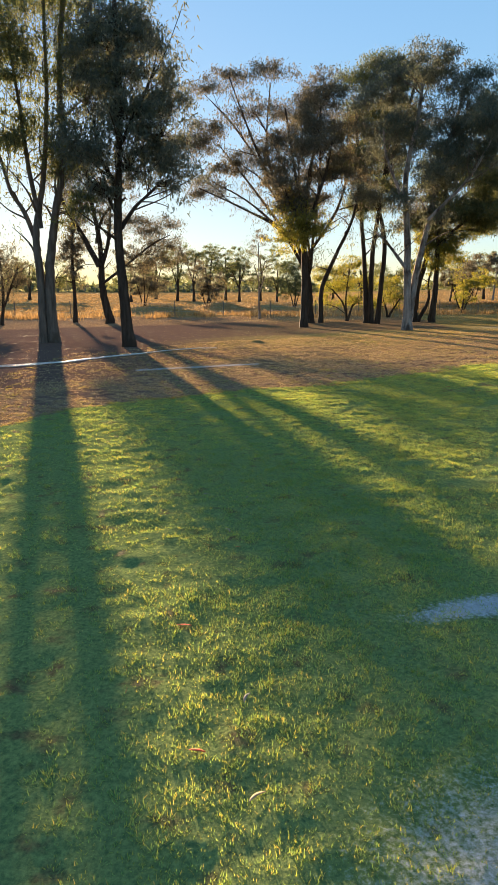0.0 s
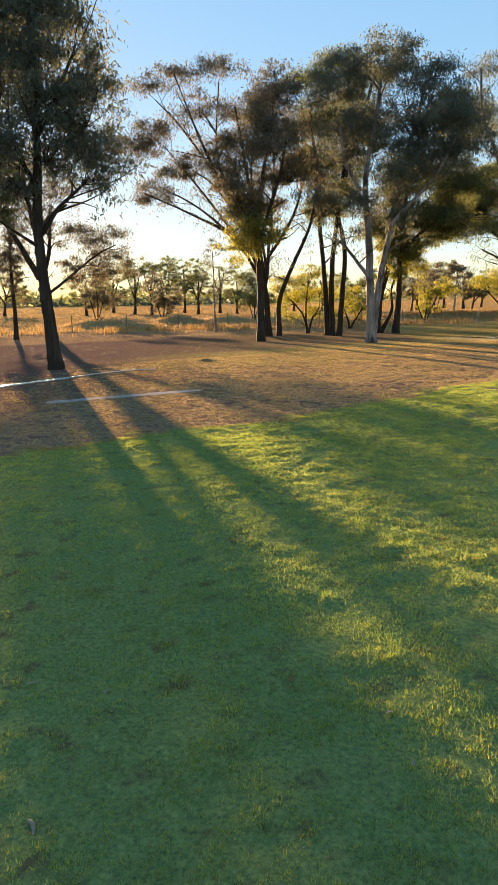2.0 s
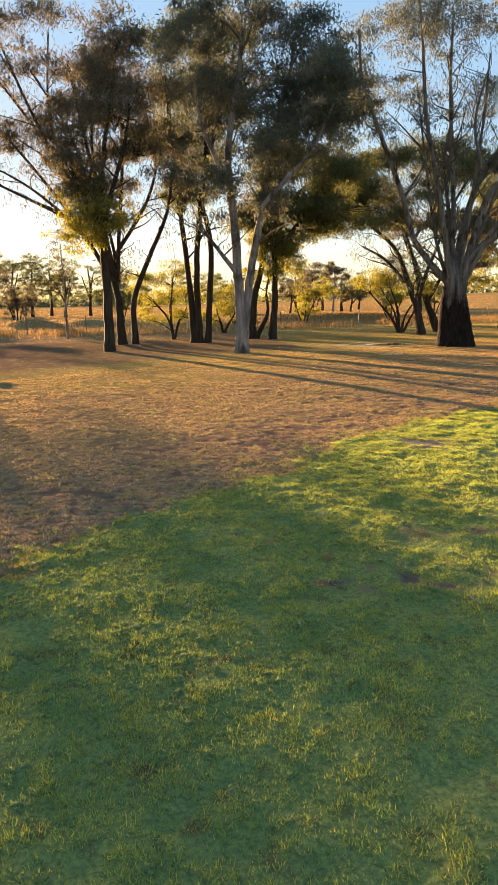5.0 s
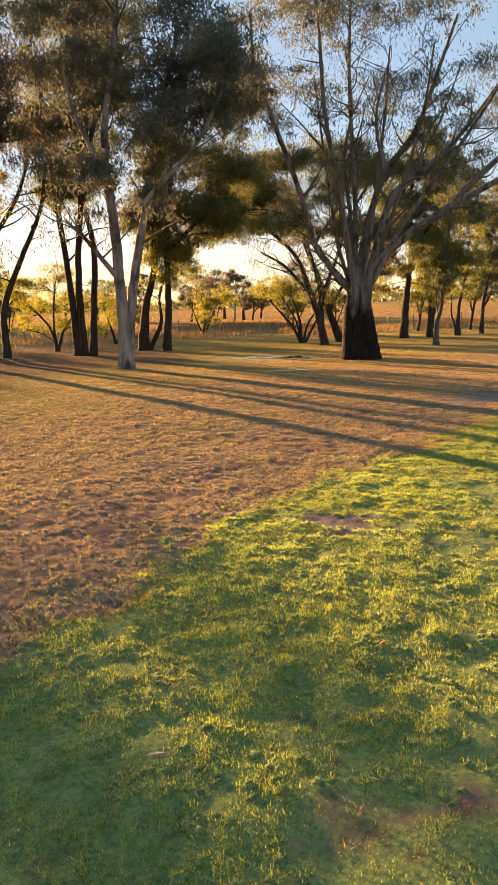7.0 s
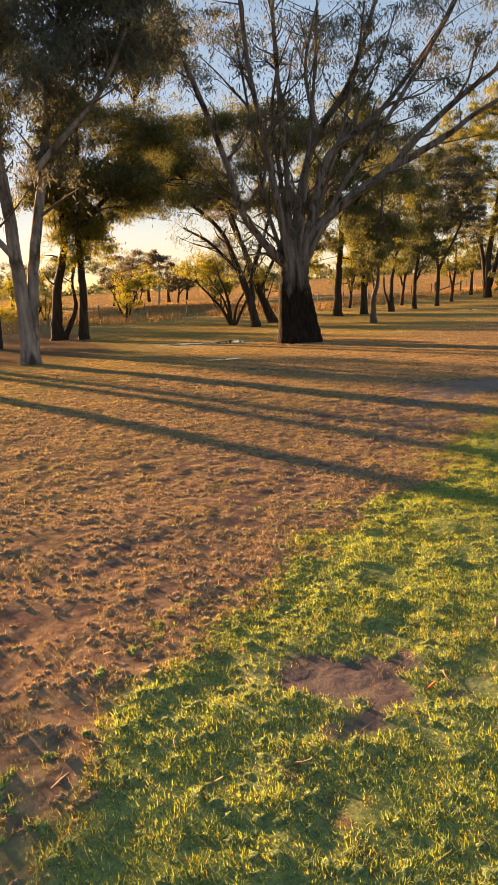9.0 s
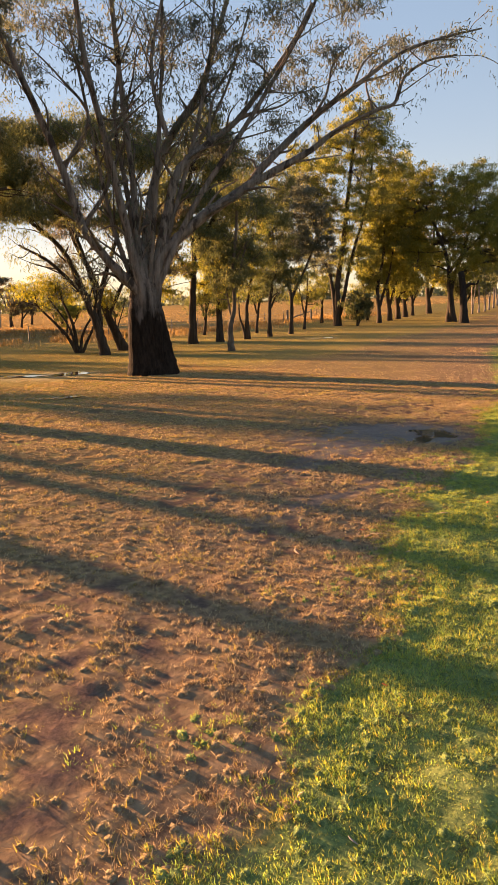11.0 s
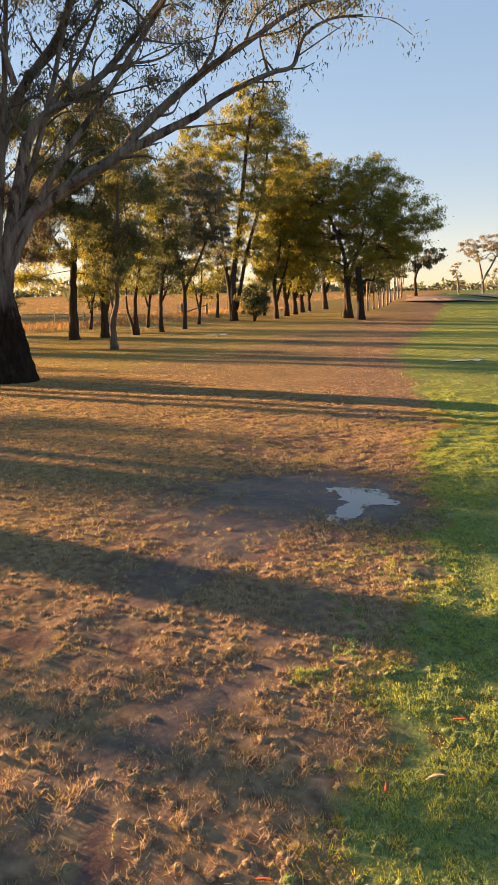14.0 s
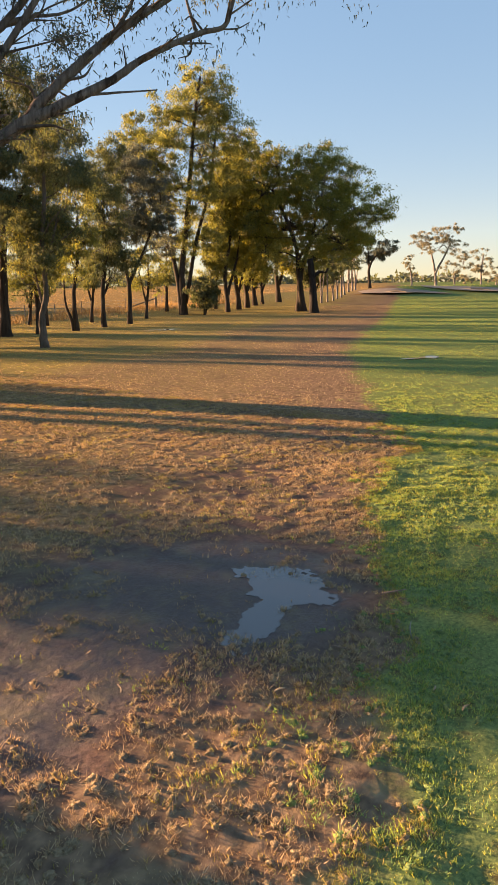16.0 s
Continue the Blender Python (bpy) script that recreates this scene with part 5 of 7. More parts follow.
tree = Gum("gum_tree", "slender pale-trunked gum in the row along the fairway", (77.96, 65.97), -55.2, "pale", "leaf_olive", 3, 0.16, "gum tree")
tree.stem([(0.0, 0.0, 0.0), (-0.21, 0.02, 2.69), (0.04, 0.04, 6.01)], 0.114, 0.054)
tree.stem([(-0.01, -0.02, 0.27), (0.19, -0.24, 3.02), (0.39, -0.43, 5.34)], 0.079, 0.043)
tree.foliage([(-0.1, 0.0, 4.7, 1.22, 1.43), (0.1, -0.3, 7.0, 1.0, 1.14), (-0.7, 0.3, 5.9, 0.86, 1.0)])
tree.build()

tree = Gum("gum_tree", "slender pale-trunked gum in the row along the fairway", (81.64, 67.67), -55.6, "pale", "leaf_olive", 3, 0.16, "gum tree")
tree.stem([(0.0, 0.0, 0.0), (-0.08, 0.1, 2.81), (-0.32, 0.22, 6.28)], 0.12, 0.056)
tree.stem([(-0.01, 0.02, 0.28), (-0.02, 0.23, 3.16), (0.19, 0.4, 5.58)], 0.082, 0.045)
tree.foliage([(-0.1, -1.0, 4.6, 1.27, 1.5), (0.1, -0.5, 7.3, 1.05, 1.2), (-0.7, 0.1, 5.7, 0.9, 1.05)])
tree.build()

tree = Gum("gum_tree", "slender pale-trunked gum in the row along the fairway", (84.53, 68.76), -56.1, "pale", "leaf_olive", 3, 0.16, "gum tree")
tree.stem([(0.0, 0.0, 0.0), (0.06, 0.08, 2.9), (-0.2, 0.18, 6.48)], 0.124, 0.058)
tree.stem([(-0.01, 0.03, 0.29), (-0.25, 0.29, 3.26), (-0.03, 0.5, 5.76)], 0.085, 0.046)
tree.foliage([(-0.1, -0.9, 4.3, 1.32, 1.55), (0.1, 0.4, 7.5, 1.08, 1.24), (-0.8, 0.1, 6.3, 0.93, 1.08)])
tree.build()

tree = Gum("gum_tree", "slender pale-trunked gum in the row along the fairway", (88.14, 70.56), -56.4, "pale", "leaf_olive", 3, 0.16, "gum tree")
tree.stem([(0.0, -0.0, 0.0), (-0.17, -0.03, 3.02), (-0.06, -0.06, 6.74)], 0.129, 0.061)
tree.stem([(-0.01, 0.01, 0.3), (0.12, 0.12, 3.39), (-0.27, 0.21, 6.01)], 0.089, 0.048)
tree.foliage([(-0.1, -0.8, 4.1, 1.37, 1.61), (0.1, 0.4, 7.8, 1.13, 1.29), (-0.8, -0.7, 6.0, 0.97, 1.13)])
tree.build()

tree = Gum("gum_tree", "slender pale-trunked gum in the row along the fairway", (90.94, 71.76), -56.7, "pale", "leaf_olive", 3, 0.16, "gum tree")
tree.stem([(0.0, 0.0, 0.0), (-0.02, 0.02, 3.11), (-0.46, 0.04, 6.95)], 0.133, 0.062)
tree.stem([(-0.01, -0.02, 0.31), (-0.12, -0.21, 3.5), (-0.51, -0.37, 6.19)], 0.092, 0.05)
tree.foliage([(-0.2, -0.2, 5.2, 1.41, 1.66), (0.0, -0.5, 8.1, 1.16, 1.33), (-0.8, 0.9, 6.7, 1.0, 1.16)])
tree.build()

tree = Gum("gum_tree", "slender pale-trunked gum in the row along the fairway", (94.55, 73.56), -56.9, "pale", "leaf_olive", 3, 0.16, "gum tree")
tree.stem([(0.0, -0.0, 0.0), (-0.27, -0.15, 3.23), (-0.32, -0.33, 7.21)], 0.138, 0.065)
tree.stem([(-0.01, -0.04, 0.32), (-0.37, -0.45, 3.64), (0.34, -0.79, 6.41)], 0.095, 0.052)
tree.foliage([(-0.2, 0.6, 5.0, 1.47, 1.73), (0.0, -0.6, 8.4, 1.21, 1.38), (-0.9, -0.0, 6.4, 1.04, 1.21)])
tree.build()

tree = Gum("gum_tree", "slender pale-trunked gum in the row along the fairway", (98.22, 75.25), -57.3, "pale", "leaf_olive", 3, 0.16, "gum tree")
tree.stem([(0.0, -0.0, 0.0), (-0.12, -0.05, 3.35), (-0.18, -0.12, 7.48)], 0.144, 0.067)
tree.stem([(-0.01, -0.03, 0.34), (0.04, -0.32, 3.76), (0.1, -0.57, 6.65)], 0.099, 0.054)
tree.foliage([(-0.2, 0.5, 4.8, 1.53, 1.8), (0.0, 0.2, 8.7, 1.26, 1.44), (-0.9, -0.9, 7.1, 1.08, 1.26)])
tree.build()

tree = Gum("gum_tree", "slender pale-trunked gum in the row along the fairway", (101.86, 76.97), -57.5, "pale", "leaf_olive", 3, 0.16, "gum tree")
tree.stem([(0.0, -0.0, 0.0), (0.05, -0.0, 3.47), (-0.02, -0.01, 7.74)], 0.149, 0.07)
tree.stem([(-0.01, -0.04, 0.35), (-0.23, -0.44, 3.9), (-0.16, -0.78, 6.89)], 0.102, 0.056)
tree.foliage([(-0.2, 1.2, 6.0, 1.58, 1.86), (0.0, -0.2, 9.0, 1.3, 1.49), (-0.9, 0.6, 6.7, 1.12, 1.3)])
tree.build()

tree = Gum("gum_tree", "slender pale-trunked gum in the row along the fairway", (105.52, 78.66), -57.8, "pale", "leaf_olive", 3, 0.16, "gum tree")
tree.stem([(0.0, -0.0, 0.0), (-0.22, -0.17, 3.59), (-0.47, -0.39, 8.01)], 0.154, 0.072)
tree.stem([(-0.01, 0.01, 0.36), (0.21, 0.15, 4.03), (-0.44, 0.27, 7.14)], 0.106, 0.058)
tree.foliage([(-0.2, -1.5, 5.7, 1.64, 1.93), (0.0, -0.5, 9.3, 1.35, 1.54), (-1.0, 0.1, 7.5, 1.16, 1.35)])
tree.build()

tree = Gum("gum_tree", "lone leaning gum at the end of the tree belt", (103.31, 74.63), -58.9, "dark", "leaf_grey", 4, 0.2, "gum tree")
tree.stem([(0.0, 0.0, 0.0), (-0.28, 0.04, 2.68), (0.58, 0.07, 4.63), (2.04, 0.09, 5.95)], 0.28, 0.093)
tree.stem([(-0.21, 0.3, 3.1), (-0.4, 0.55, 5.66)], 0.186, 0.093)
tree.foliage([(2.2, -0.8, 5.9, 1.86, 1.12), (0.9, 1.5, 5.0, 1.68, 1.12), (-0.2, 0.8, 6.8, 1.3, 0.93)])
tree.build()

tree = Gum("gum_tree", "open-crowned gum standing behind the green", (141.81, 87.73), -62.2, "pale", "leaf_hazed", 1.8, 0.14, "gum tree")
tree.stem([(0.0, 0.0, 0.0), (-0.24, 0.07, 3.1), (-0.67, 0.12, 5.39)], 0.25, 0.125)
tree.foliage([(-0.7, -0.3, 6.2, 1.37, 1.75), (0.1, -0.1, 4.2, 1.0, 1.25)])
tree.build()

tree = Gum("gum_tree", "open-crowned gum standing behind the green", (157.52, 89.91), -64.1, "pale", "leaf_hazed", 1.8, 0.14, "gum tree")
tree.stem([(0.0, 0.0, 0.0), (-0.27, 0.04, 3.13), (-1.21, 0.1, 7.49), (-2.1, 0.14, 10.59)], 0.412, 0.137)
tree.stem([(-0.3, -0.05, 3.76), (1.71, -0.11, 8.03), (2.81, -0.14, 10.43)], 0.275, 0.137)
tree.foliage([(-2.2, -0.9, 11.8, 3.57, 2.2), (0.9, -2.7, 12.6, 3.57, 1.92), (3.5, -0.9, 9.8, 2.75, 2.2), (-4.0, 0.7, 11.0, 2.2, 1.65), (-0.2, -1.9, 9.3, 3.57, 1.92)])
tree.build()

tree = Gum("gum_tree", "open-crowned gum standing behind the green", (163.75, 88.41), -65.5, "pale", "leaf_hazed", 1.8, 0.14, "gum tree")
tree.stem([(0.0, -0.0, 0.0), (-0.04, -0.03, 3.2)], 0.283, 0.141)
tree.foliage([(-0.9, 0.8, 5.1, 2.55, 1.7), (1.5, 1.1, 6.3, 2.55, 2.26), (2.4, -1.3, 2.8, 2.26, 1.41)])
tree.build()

tree = Gum("gum_tree", "open-crowned gum standing behind the green", (175.39, 86.73), -67.5, "pale", "leaf_hazed", 1.8, 0.14, "gum tree")
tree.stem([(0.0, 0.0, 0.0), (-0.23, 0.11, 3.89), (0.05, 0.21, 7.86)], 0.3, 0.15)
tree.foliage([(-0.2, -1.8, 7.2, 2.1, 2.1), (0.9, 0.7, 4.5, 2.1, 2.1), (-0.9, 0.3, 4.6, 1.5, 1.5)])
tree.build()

tree = Gum("gum_tree", "open-crowned gum standing behind the green", (186.02, 87.12), -68.6, "pale", "leaf_hazed", 1.8, 0.14, "gum tree")
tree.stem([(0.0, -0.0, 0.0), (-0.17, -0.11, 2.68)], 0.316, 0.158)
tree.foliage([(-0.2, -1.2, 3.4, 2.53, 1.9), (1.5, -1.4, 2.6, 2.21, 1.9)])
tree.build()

tree = Gum("young_gum_tree", "leafy young gum with a low crown inside the tree belt", (39.89, 59.94), -37.0, "dark", "leaf_olive", 2.6, 0.14, "gum tree")
tree.stem([(0.0, 0.0, 0.0), (0.22, 0.03, 2.57), (0.2, 0.06, 5.71)], 0.135, 0.045)
tree.stem([(0.05, 0.15, 1.29), (0.65, 0.44, 3.83)], 0.09, 0.045)
tree.stem([(0.06, 0.04, 1.61), (-0.46, 0.11, 4.15)], 0.09, 0.045)
tree.foliage([(-0.2, -0.5, 4.4, 0.77, 0.62), (-0.3, -0.5, 3.2, 0.59, 0.7), (1.2, 0.3, 5.5, 0.65, 0.61), (0.2, -0.5, 3.1, 0.97, 0.77), (0.2, -0.6, 5.2, 0.99, 0.65), (-0.7, -0.4, 5.9, 0.99, 0.6), (-0.1, -0.4, 4.1, 0.88, 0.83), (0.8, -0.6, 4.5, 0.94, 0.57)])
tree.foliage([(-0.4, -0.5, 3.4, 0.65, 0.6)])
tree.build()

tree = Gum("young_gum_tree", "leafy young gum with a low crown inside the tree belt", (45.59, 60.47), -41.2, "dark", "leaf_sun", 2.6, 0.14, "gum tree")
tree.stem([(0.0, -0.0, 0.0), (0.23, -0.02, 2.22), (0.37, -0.04, 4.96)], 0.145, 0.048)
tree.stem([(0.03, -0.01, 1.12), (0.49, -0.02, 3.32)], 0.097, 0.048)
tree.stem([(0.03, 0.01, 1.39), (-0.39, 0.02, 3.6)], 0.097, 0.048)
tree.foliage([(1.0, -0.0, 2.5, 0.65, 0.91), (-0.7, 0.3, 5.5, 0.83, 0.61), (-0.4, -0.5, 4.6, 0.66, 0.59), (-0.7, -0.2, 3.0, 0.81, 0.74), (-0.9, -0.5, 3.1, 0.69, 0.73), (1.0, 0.3, 3.5, 0.7, 0.8), (1.2, 0.6, 4.1, 0.81, 0.86), (0.5, 0.3, 5.1, 0.75, 0.64)])
tree.foliage([(-0.3, -0.1, 4.6, 0.77, 0.75)])
tree.build()

tree = Gum("young_gum_tree", "leafy young gum with a low crown inside the tree belt", (53.54, 66.76), -42.7, "dark", "leaf_olive", 2.6, 0.14, "gum tree")
tree.stem([(0.0, -0.0, 0.0), (0.1, -0.01, 3.26), (0.15, -0.02, 7.24)], 0.17, 0.057)
tree.stem([(0.03, 0.2, 1.64), (0.56, 0.61, 4.86)], 0.113, 0.057)
tree.stem([(0.03, 0.15, 2.04), (-0.57, 0.38, 5.27)], 0.113, 0.057)
tree.foliage([(1.3, -0.6, 7.1, 0.94, 0.76), (1.3, 0.7, 3.9, 0.93, 0.98), (0.1, 0.5, 3.6, 0.86, 0.99), (-0.2, -0.6, 3.3, 0.74, 0.94), (-0.1, 0.4, 4.3, 0.82, 0.94), (-1.1, 0.4, 6.6, 0.8, 0.62), (-1.1, 0.7, 3.4, 0.88, 0.7), (1.1, -0.4, 4.1, 1.0, 0.71)])
tree.foliage([(1.4, -0.4, 4.2, 1.01, 1.04)])
tree.build()

tree = Gum("young_gum_tree", "leafy young gum with a low crown inside the tree belt", (59.73, 66.26), -46.6, "dark", "leaf_sun", 2.6, 0.14, "gum tree")
tree.stem([(0.0, -0.0, 0.0), (0.18, -0.13, 3.21), (0.01, -0.29, 7.15)], 0.18, 0.06)
tree.stem([(0.0, -0.06, 1.62), (0.55, -0.18, 4.8)], 0.12, 0.06)
tree.stem([(0.01, -0.05, 2.02), (-0.85, -0.13, 5.2)], 0.12, 0.06)
tree.foliage([(1.5, 0.7, 4.8, 1.1, 0.75), (0.4, -1.0, 4.8, 1.17, 0.88), (0.5, 0.1, 6.2, 0.94, 0.71), (0.7, -0.5, 3.8, 0.85, 0.88), (-0.0, 0.4, 4.7, 0.86, 0.73), (1.0, 0.3, 7.5, 0.9, 0.81), (-0.6, -0.7, 3.6, 0.94, 0.76), (-1.4, -0.1, 7.2, 0.95, 1.12)])
tree.foliage([(-1.1, -0.0, 5.8, 1.05, 0.69)])
tree.build()

tree = Gum("young_gum_tree", "leafy young gum with a low crown inside the tree belt", (72.08, 70.40), -50.4, "dark", "leaf_olive", 2.6, 0.14, "gum tree")
tree.stem([(0.0, -0.0, 0.0), (-0.05, -0.11, 2.93), (0.23, -0.25, 6.54)], 0.21, 0.07)
tree.stem([(-0.02, -0.08, 1.47), (0.97, -0.23, 4.37)], 0.14, 0.07)
tree.stem([(-0.02, -0.19, 1.84), (-1.03, -0.5, 4.76)], 0.14, 0.07)
tree.foliage([(1.5, 1.0, 6.3, 1.23, 0.85), (-1.5, -0.3, 4.4, 1.52, 1.12), (1.5, 0.8, 6.8, 1.08, 1.25), (-1.2, 0.5, 4.6, 1.29, 1.27), (-1.8, 0.6, 2.6, 1.28, 1.3), (1.0, 0.8, 4.4, 1.31, 0.89), (-0.3, -0.7, 5.8, 1.4, 0.98), (-0.6, 0.4, 6.1, 1.4, 1.31)])
tree.foliage([(1.4, -0.4, 4.5, 1.39, 1.19)])
tree.build()

tree = Gum("young_gum_tree", "leafy young gum with a low crown inside the tree belt", (35.13, 58.42), -33.7, "dark", "leaf_gold", 2.6, 0.14, "gum tree")
tree.stem([(0.0, -0.0, 0.0), (0.08, -0.03, 2.67), (0.17, -0.06, 5.94)], 0.125, 0.042)
tree.stem([(0.07, 0.05, 1.34), (0.72, 0.14, 3.99)], 0.083, 0.042)
tree.stem([(0.08, -0.03, 1.68), (-0.18, -0.07, 4.32)], 0.083, 0.042)
tree.foliage([(-0.6, 0.7, 5.5, 0.88, 0.53), (0.3, -0.1, 6.4, 0.6, 0.75), (0.9, -0.5, 6.5, 0.56, 0.77), (-0.6, 0.4, 5.5, 0.8, 0.59), (-0.6, -0.6, 5.9, 0.82, 0.53), (0.7, 0.2, 6.0, 0.72, 0.75), (0.4, -0.5, 4.7, 0.74, 0.57), (0.5, -0.5, 4.0, 0.76, 0.59)])
tree.foliage([(1.1, 0.4, 6.0, 0.75, 0.61)])
tree.build()

tree = Gum("young_gum_tree", "leafy young gum with a low crown inside the tree belt", (35.22, 60.75), -32.4, "dark", "leaf_olive", 2.6, 0.14, "gum tree")
tree.stem([(0.0, 0.0, 0.0), (0.28, 0.01, 2.44), (0.31, 0.02, 5.43)], 0.13, 0.043)
tree.stem([(0.07, -0.09, 1.23), (0.76, -0.26, 3.65)], 0.087, 0.043)
tree.stem([(0.08, 0.07, 1.53), (-0.36, 0.17, 3.95)], 0.087, 0.043)
tree.foliage([(-0.6, 0.3, 3.5, 0.63, 0.68), (0.7, -0.3, 4.2, 0.77, 0.76), (0.7, 0.6, 4.0, 0.67, 0.52), (-0.8, -0.5, 2.3, 0.73, 0.65), (0.2, -0.2, 5.4, 0.88, 0.81), (1.2, -0.4, 4.8, 0.57, 0.69), (1.0, 0.7, 2.8, 0.85, 0.71), (-0.7, -0.1, 2.7, 0.72, 0.58)])
tree.foliage([(0.5, -0.3, 2.2, 0.79, 0.6)])
tree.build()

tree = Gum("young_gum_tree", "leafy young gum with a low crown inside the tree belt", (82.38, 70.11), -54.6, "dark", "leaf_olive", 2.6, 0.14, "gum tree")
tree.stem([(0.0, -0.0, 0.0), (-0.12, -0.04, 2.32), (-0.15, -0.09, 5.17)], 0.23, 0.077)
tree.stem([(-0.03, -0.07, 1.16), (0.93, -0.19, 3.45)], 0.153, 0.077)
tree.stem([(-0.04, 0.01, 1.45), (-0.7, 0.04, 3.76)], 0.153, 0.077)
tree.foliage([(-1.9, -0.5, 3.8, 1.03, 1.31), (1.2, 0.7, 2.7, 1.66, 1.15), (0.7, -0.9, 3.0, 1.08, 1.03), (-0.4, 0.7, 2.7, 1.5, 1.16), (-1.3, -0.6, 3.8, 1.07, 1.21), (-1.6, -1.0, 3.6, 1.36, 0.85), (-1.5, -1.2, 5.5, 1.68, 0.95), (-1.4, -0.4, 3.6, 1.61, 1.37)])
tree.foliage([(-1.1, -0.7, 2.7, 1.24, 1.37)])
tree.build()

tree = Gum("gum_tree", "paddock gum in the hazy morning light", (-43.74, 112.83), 21.7, "dark", "leaf_olive", 1.5, 0.12, "gum tree")
tree.stem([(0.0, 0.0, 0.0), (0.29, 0.07, 3.12), (0.23, 0.12, 5.29)], 0.25, 0.1)
tree.stem([(0.17, 0.06, 2.19), (0.98, 0.12, 4.67)], 0.15, 0.075)
tree.stem([(0.14, -0.12, 1.88), (-0.64, -0.28, 4.36)], 0.15, 0.075)
tree.foliage([(2.8, -1.0, 5.0, 1.99, 1.24), (-1.0, -0.9, 4.8, 2.11, 1.22), (0.7, -0.8, 3.0, 1.67, 1.29), (-2.1, 0.4, 3.6, 2.15, 0.97), (-1.4, 0.4, 3.6, 2.11, 0.9), (-0.1, 1.1, 4.8, 2.02, 0.99), (-2.1, 0.9, 4.6, 1.33, 0.76), (-1.4, 0.7, 5.0, 1.55, 1.11)])
tree.foliage([(-1.8, 0.8, 2.8, 1.32, 1.12), (2.4, 0.6, 3.2, 1.51, 0.71)])
tree.build()

tree = Gum("gum_tree", "paddock gum in the hazy morning light", (-45.55, 128.18), 20.0, "dark", "leaf_olive", 1.5, 0.12, "gum tree")
tree.stem([(0.0, -0.0, 0.0), (0.19, -0.09, 3.66), (0.43, -0.15, 6.21)], 0.281, 0.112)
tree.stem([(0.18, 0.22, 2.57), (1.29, 0.46, 5.48)], 0.168, 0.084)
tree.stem([(0.16, -0.22, 2.2), (-0.89, -0.52, 5.12)], 0.168, 0.084)
tree.foliage([(-0.9, -1.3, 5.4, 1.73, 1.33), (0.1, 0.7, 4.3, 2.37, 1.32), (2.9, 1.0, 5.8, 1.65, 1.05), (-1.3, 1.3, 6.4, 1.47, 1.32), (-2.0, 0.1, 4.2, 2.1, 1.24), (0.5, -1.3, 5.3, 2.06, 1.19), (-2.4, -0.3, 4.2, 1.48, 1.17), (-1.1, 0.4, 3.9, 1.74, 1.42)])
tree.foliage([(-2.0, 2.1, 6.8, 2.37, 0.92), (2.5, 0.9, 3.7, 2.11, 0.87)])
tree.build()

tree = Gum("gum_tree", "paddock gum in the hazy morning light", (-38.59, 120.01), 18.2, "dark", "leaf_olive", 1.5, 0.12, "gum tree")
tree.stem([(0.0, 0.0, 0.0), (0.36, 0.05, 3.2), (0.0, 0.08, 5.43)], 0.26, 0.104)
tree.stem([(0.15, -0.12, 2.25), (1.3, -0.25, 4.79)], 0.156, 0.078)
tree.stem([(0.13, 0.01, 1.93), (-1.0, 0.03, 4.48)], 0.156, 0.078)
tree.foliage([(-2.0, 1.9, 4.2, 2.07, 1.17), (1.8, -0.2, 4.1, 2.1, 1.06), (-2.4, -1.0, 4.2, 1.4, 1.31), (3.1, -0.4, 3.7, 1.64, 1.21), (-1.7, -0.5, 3.2, 1.53, 0.94), (1.2, 1.4, 6.2, 1.55, 1.32), (0.7, 0.0, 6.0, 2.12, 0.83), (1.1, 0.8, 2.9, 1.36, 0.97)])
tree.foliage([(2.1, 0.3, 4.7, 1.53, 1.25), (2.9, 1.4, 3.4, 1.77, 1.13)])
tree.build()

tree = Gum("gum_tree", "paddock gum in the hazy morning light", (-22.34, 108.89), 12.0, "dark", "leaf_olive", 1.5, 0.12, "gum tree")
tree.stem([(0.0, 0.0, 0.0), (-0.03, 0.08, 3.09), (0.16, 0.13, 5.23)], 0.229, 0.092)
tree.stem([(0.1, 0.13, 2.16), (0.74, 0.28, 4.61)], 0.137, 0.069)
tree.stem([(0.08, -0.04, 1.86), (-1.02, -0.09, 4.32)], 0.137, 0.069)
tree.foliage([(2.3, -1.3, 2.6, 1.98, 0.81), (0.9, -0.4, 4.3, 1.72, 0.82), (-0.6, -0.8, 3.3, 1.82, 0.9), (1.9, -0.9, 4.4, 1.7, 0.73), (0.3, -0.9, 3.3, 1.65, 1.18), (2.2, -0.8, 3.9, 1.61, 0.96), (2.3, -1.3, 4.7, 1.49, 1.17), (1.8, 0.9, 5.4, 1.21, 0.91)])
tree.foliage([(-0.9, -1.1, 4.4, 1.47, 0.66), (-2.4, 0.4, 3.1, 1.71, 1.09)])
tree.build()

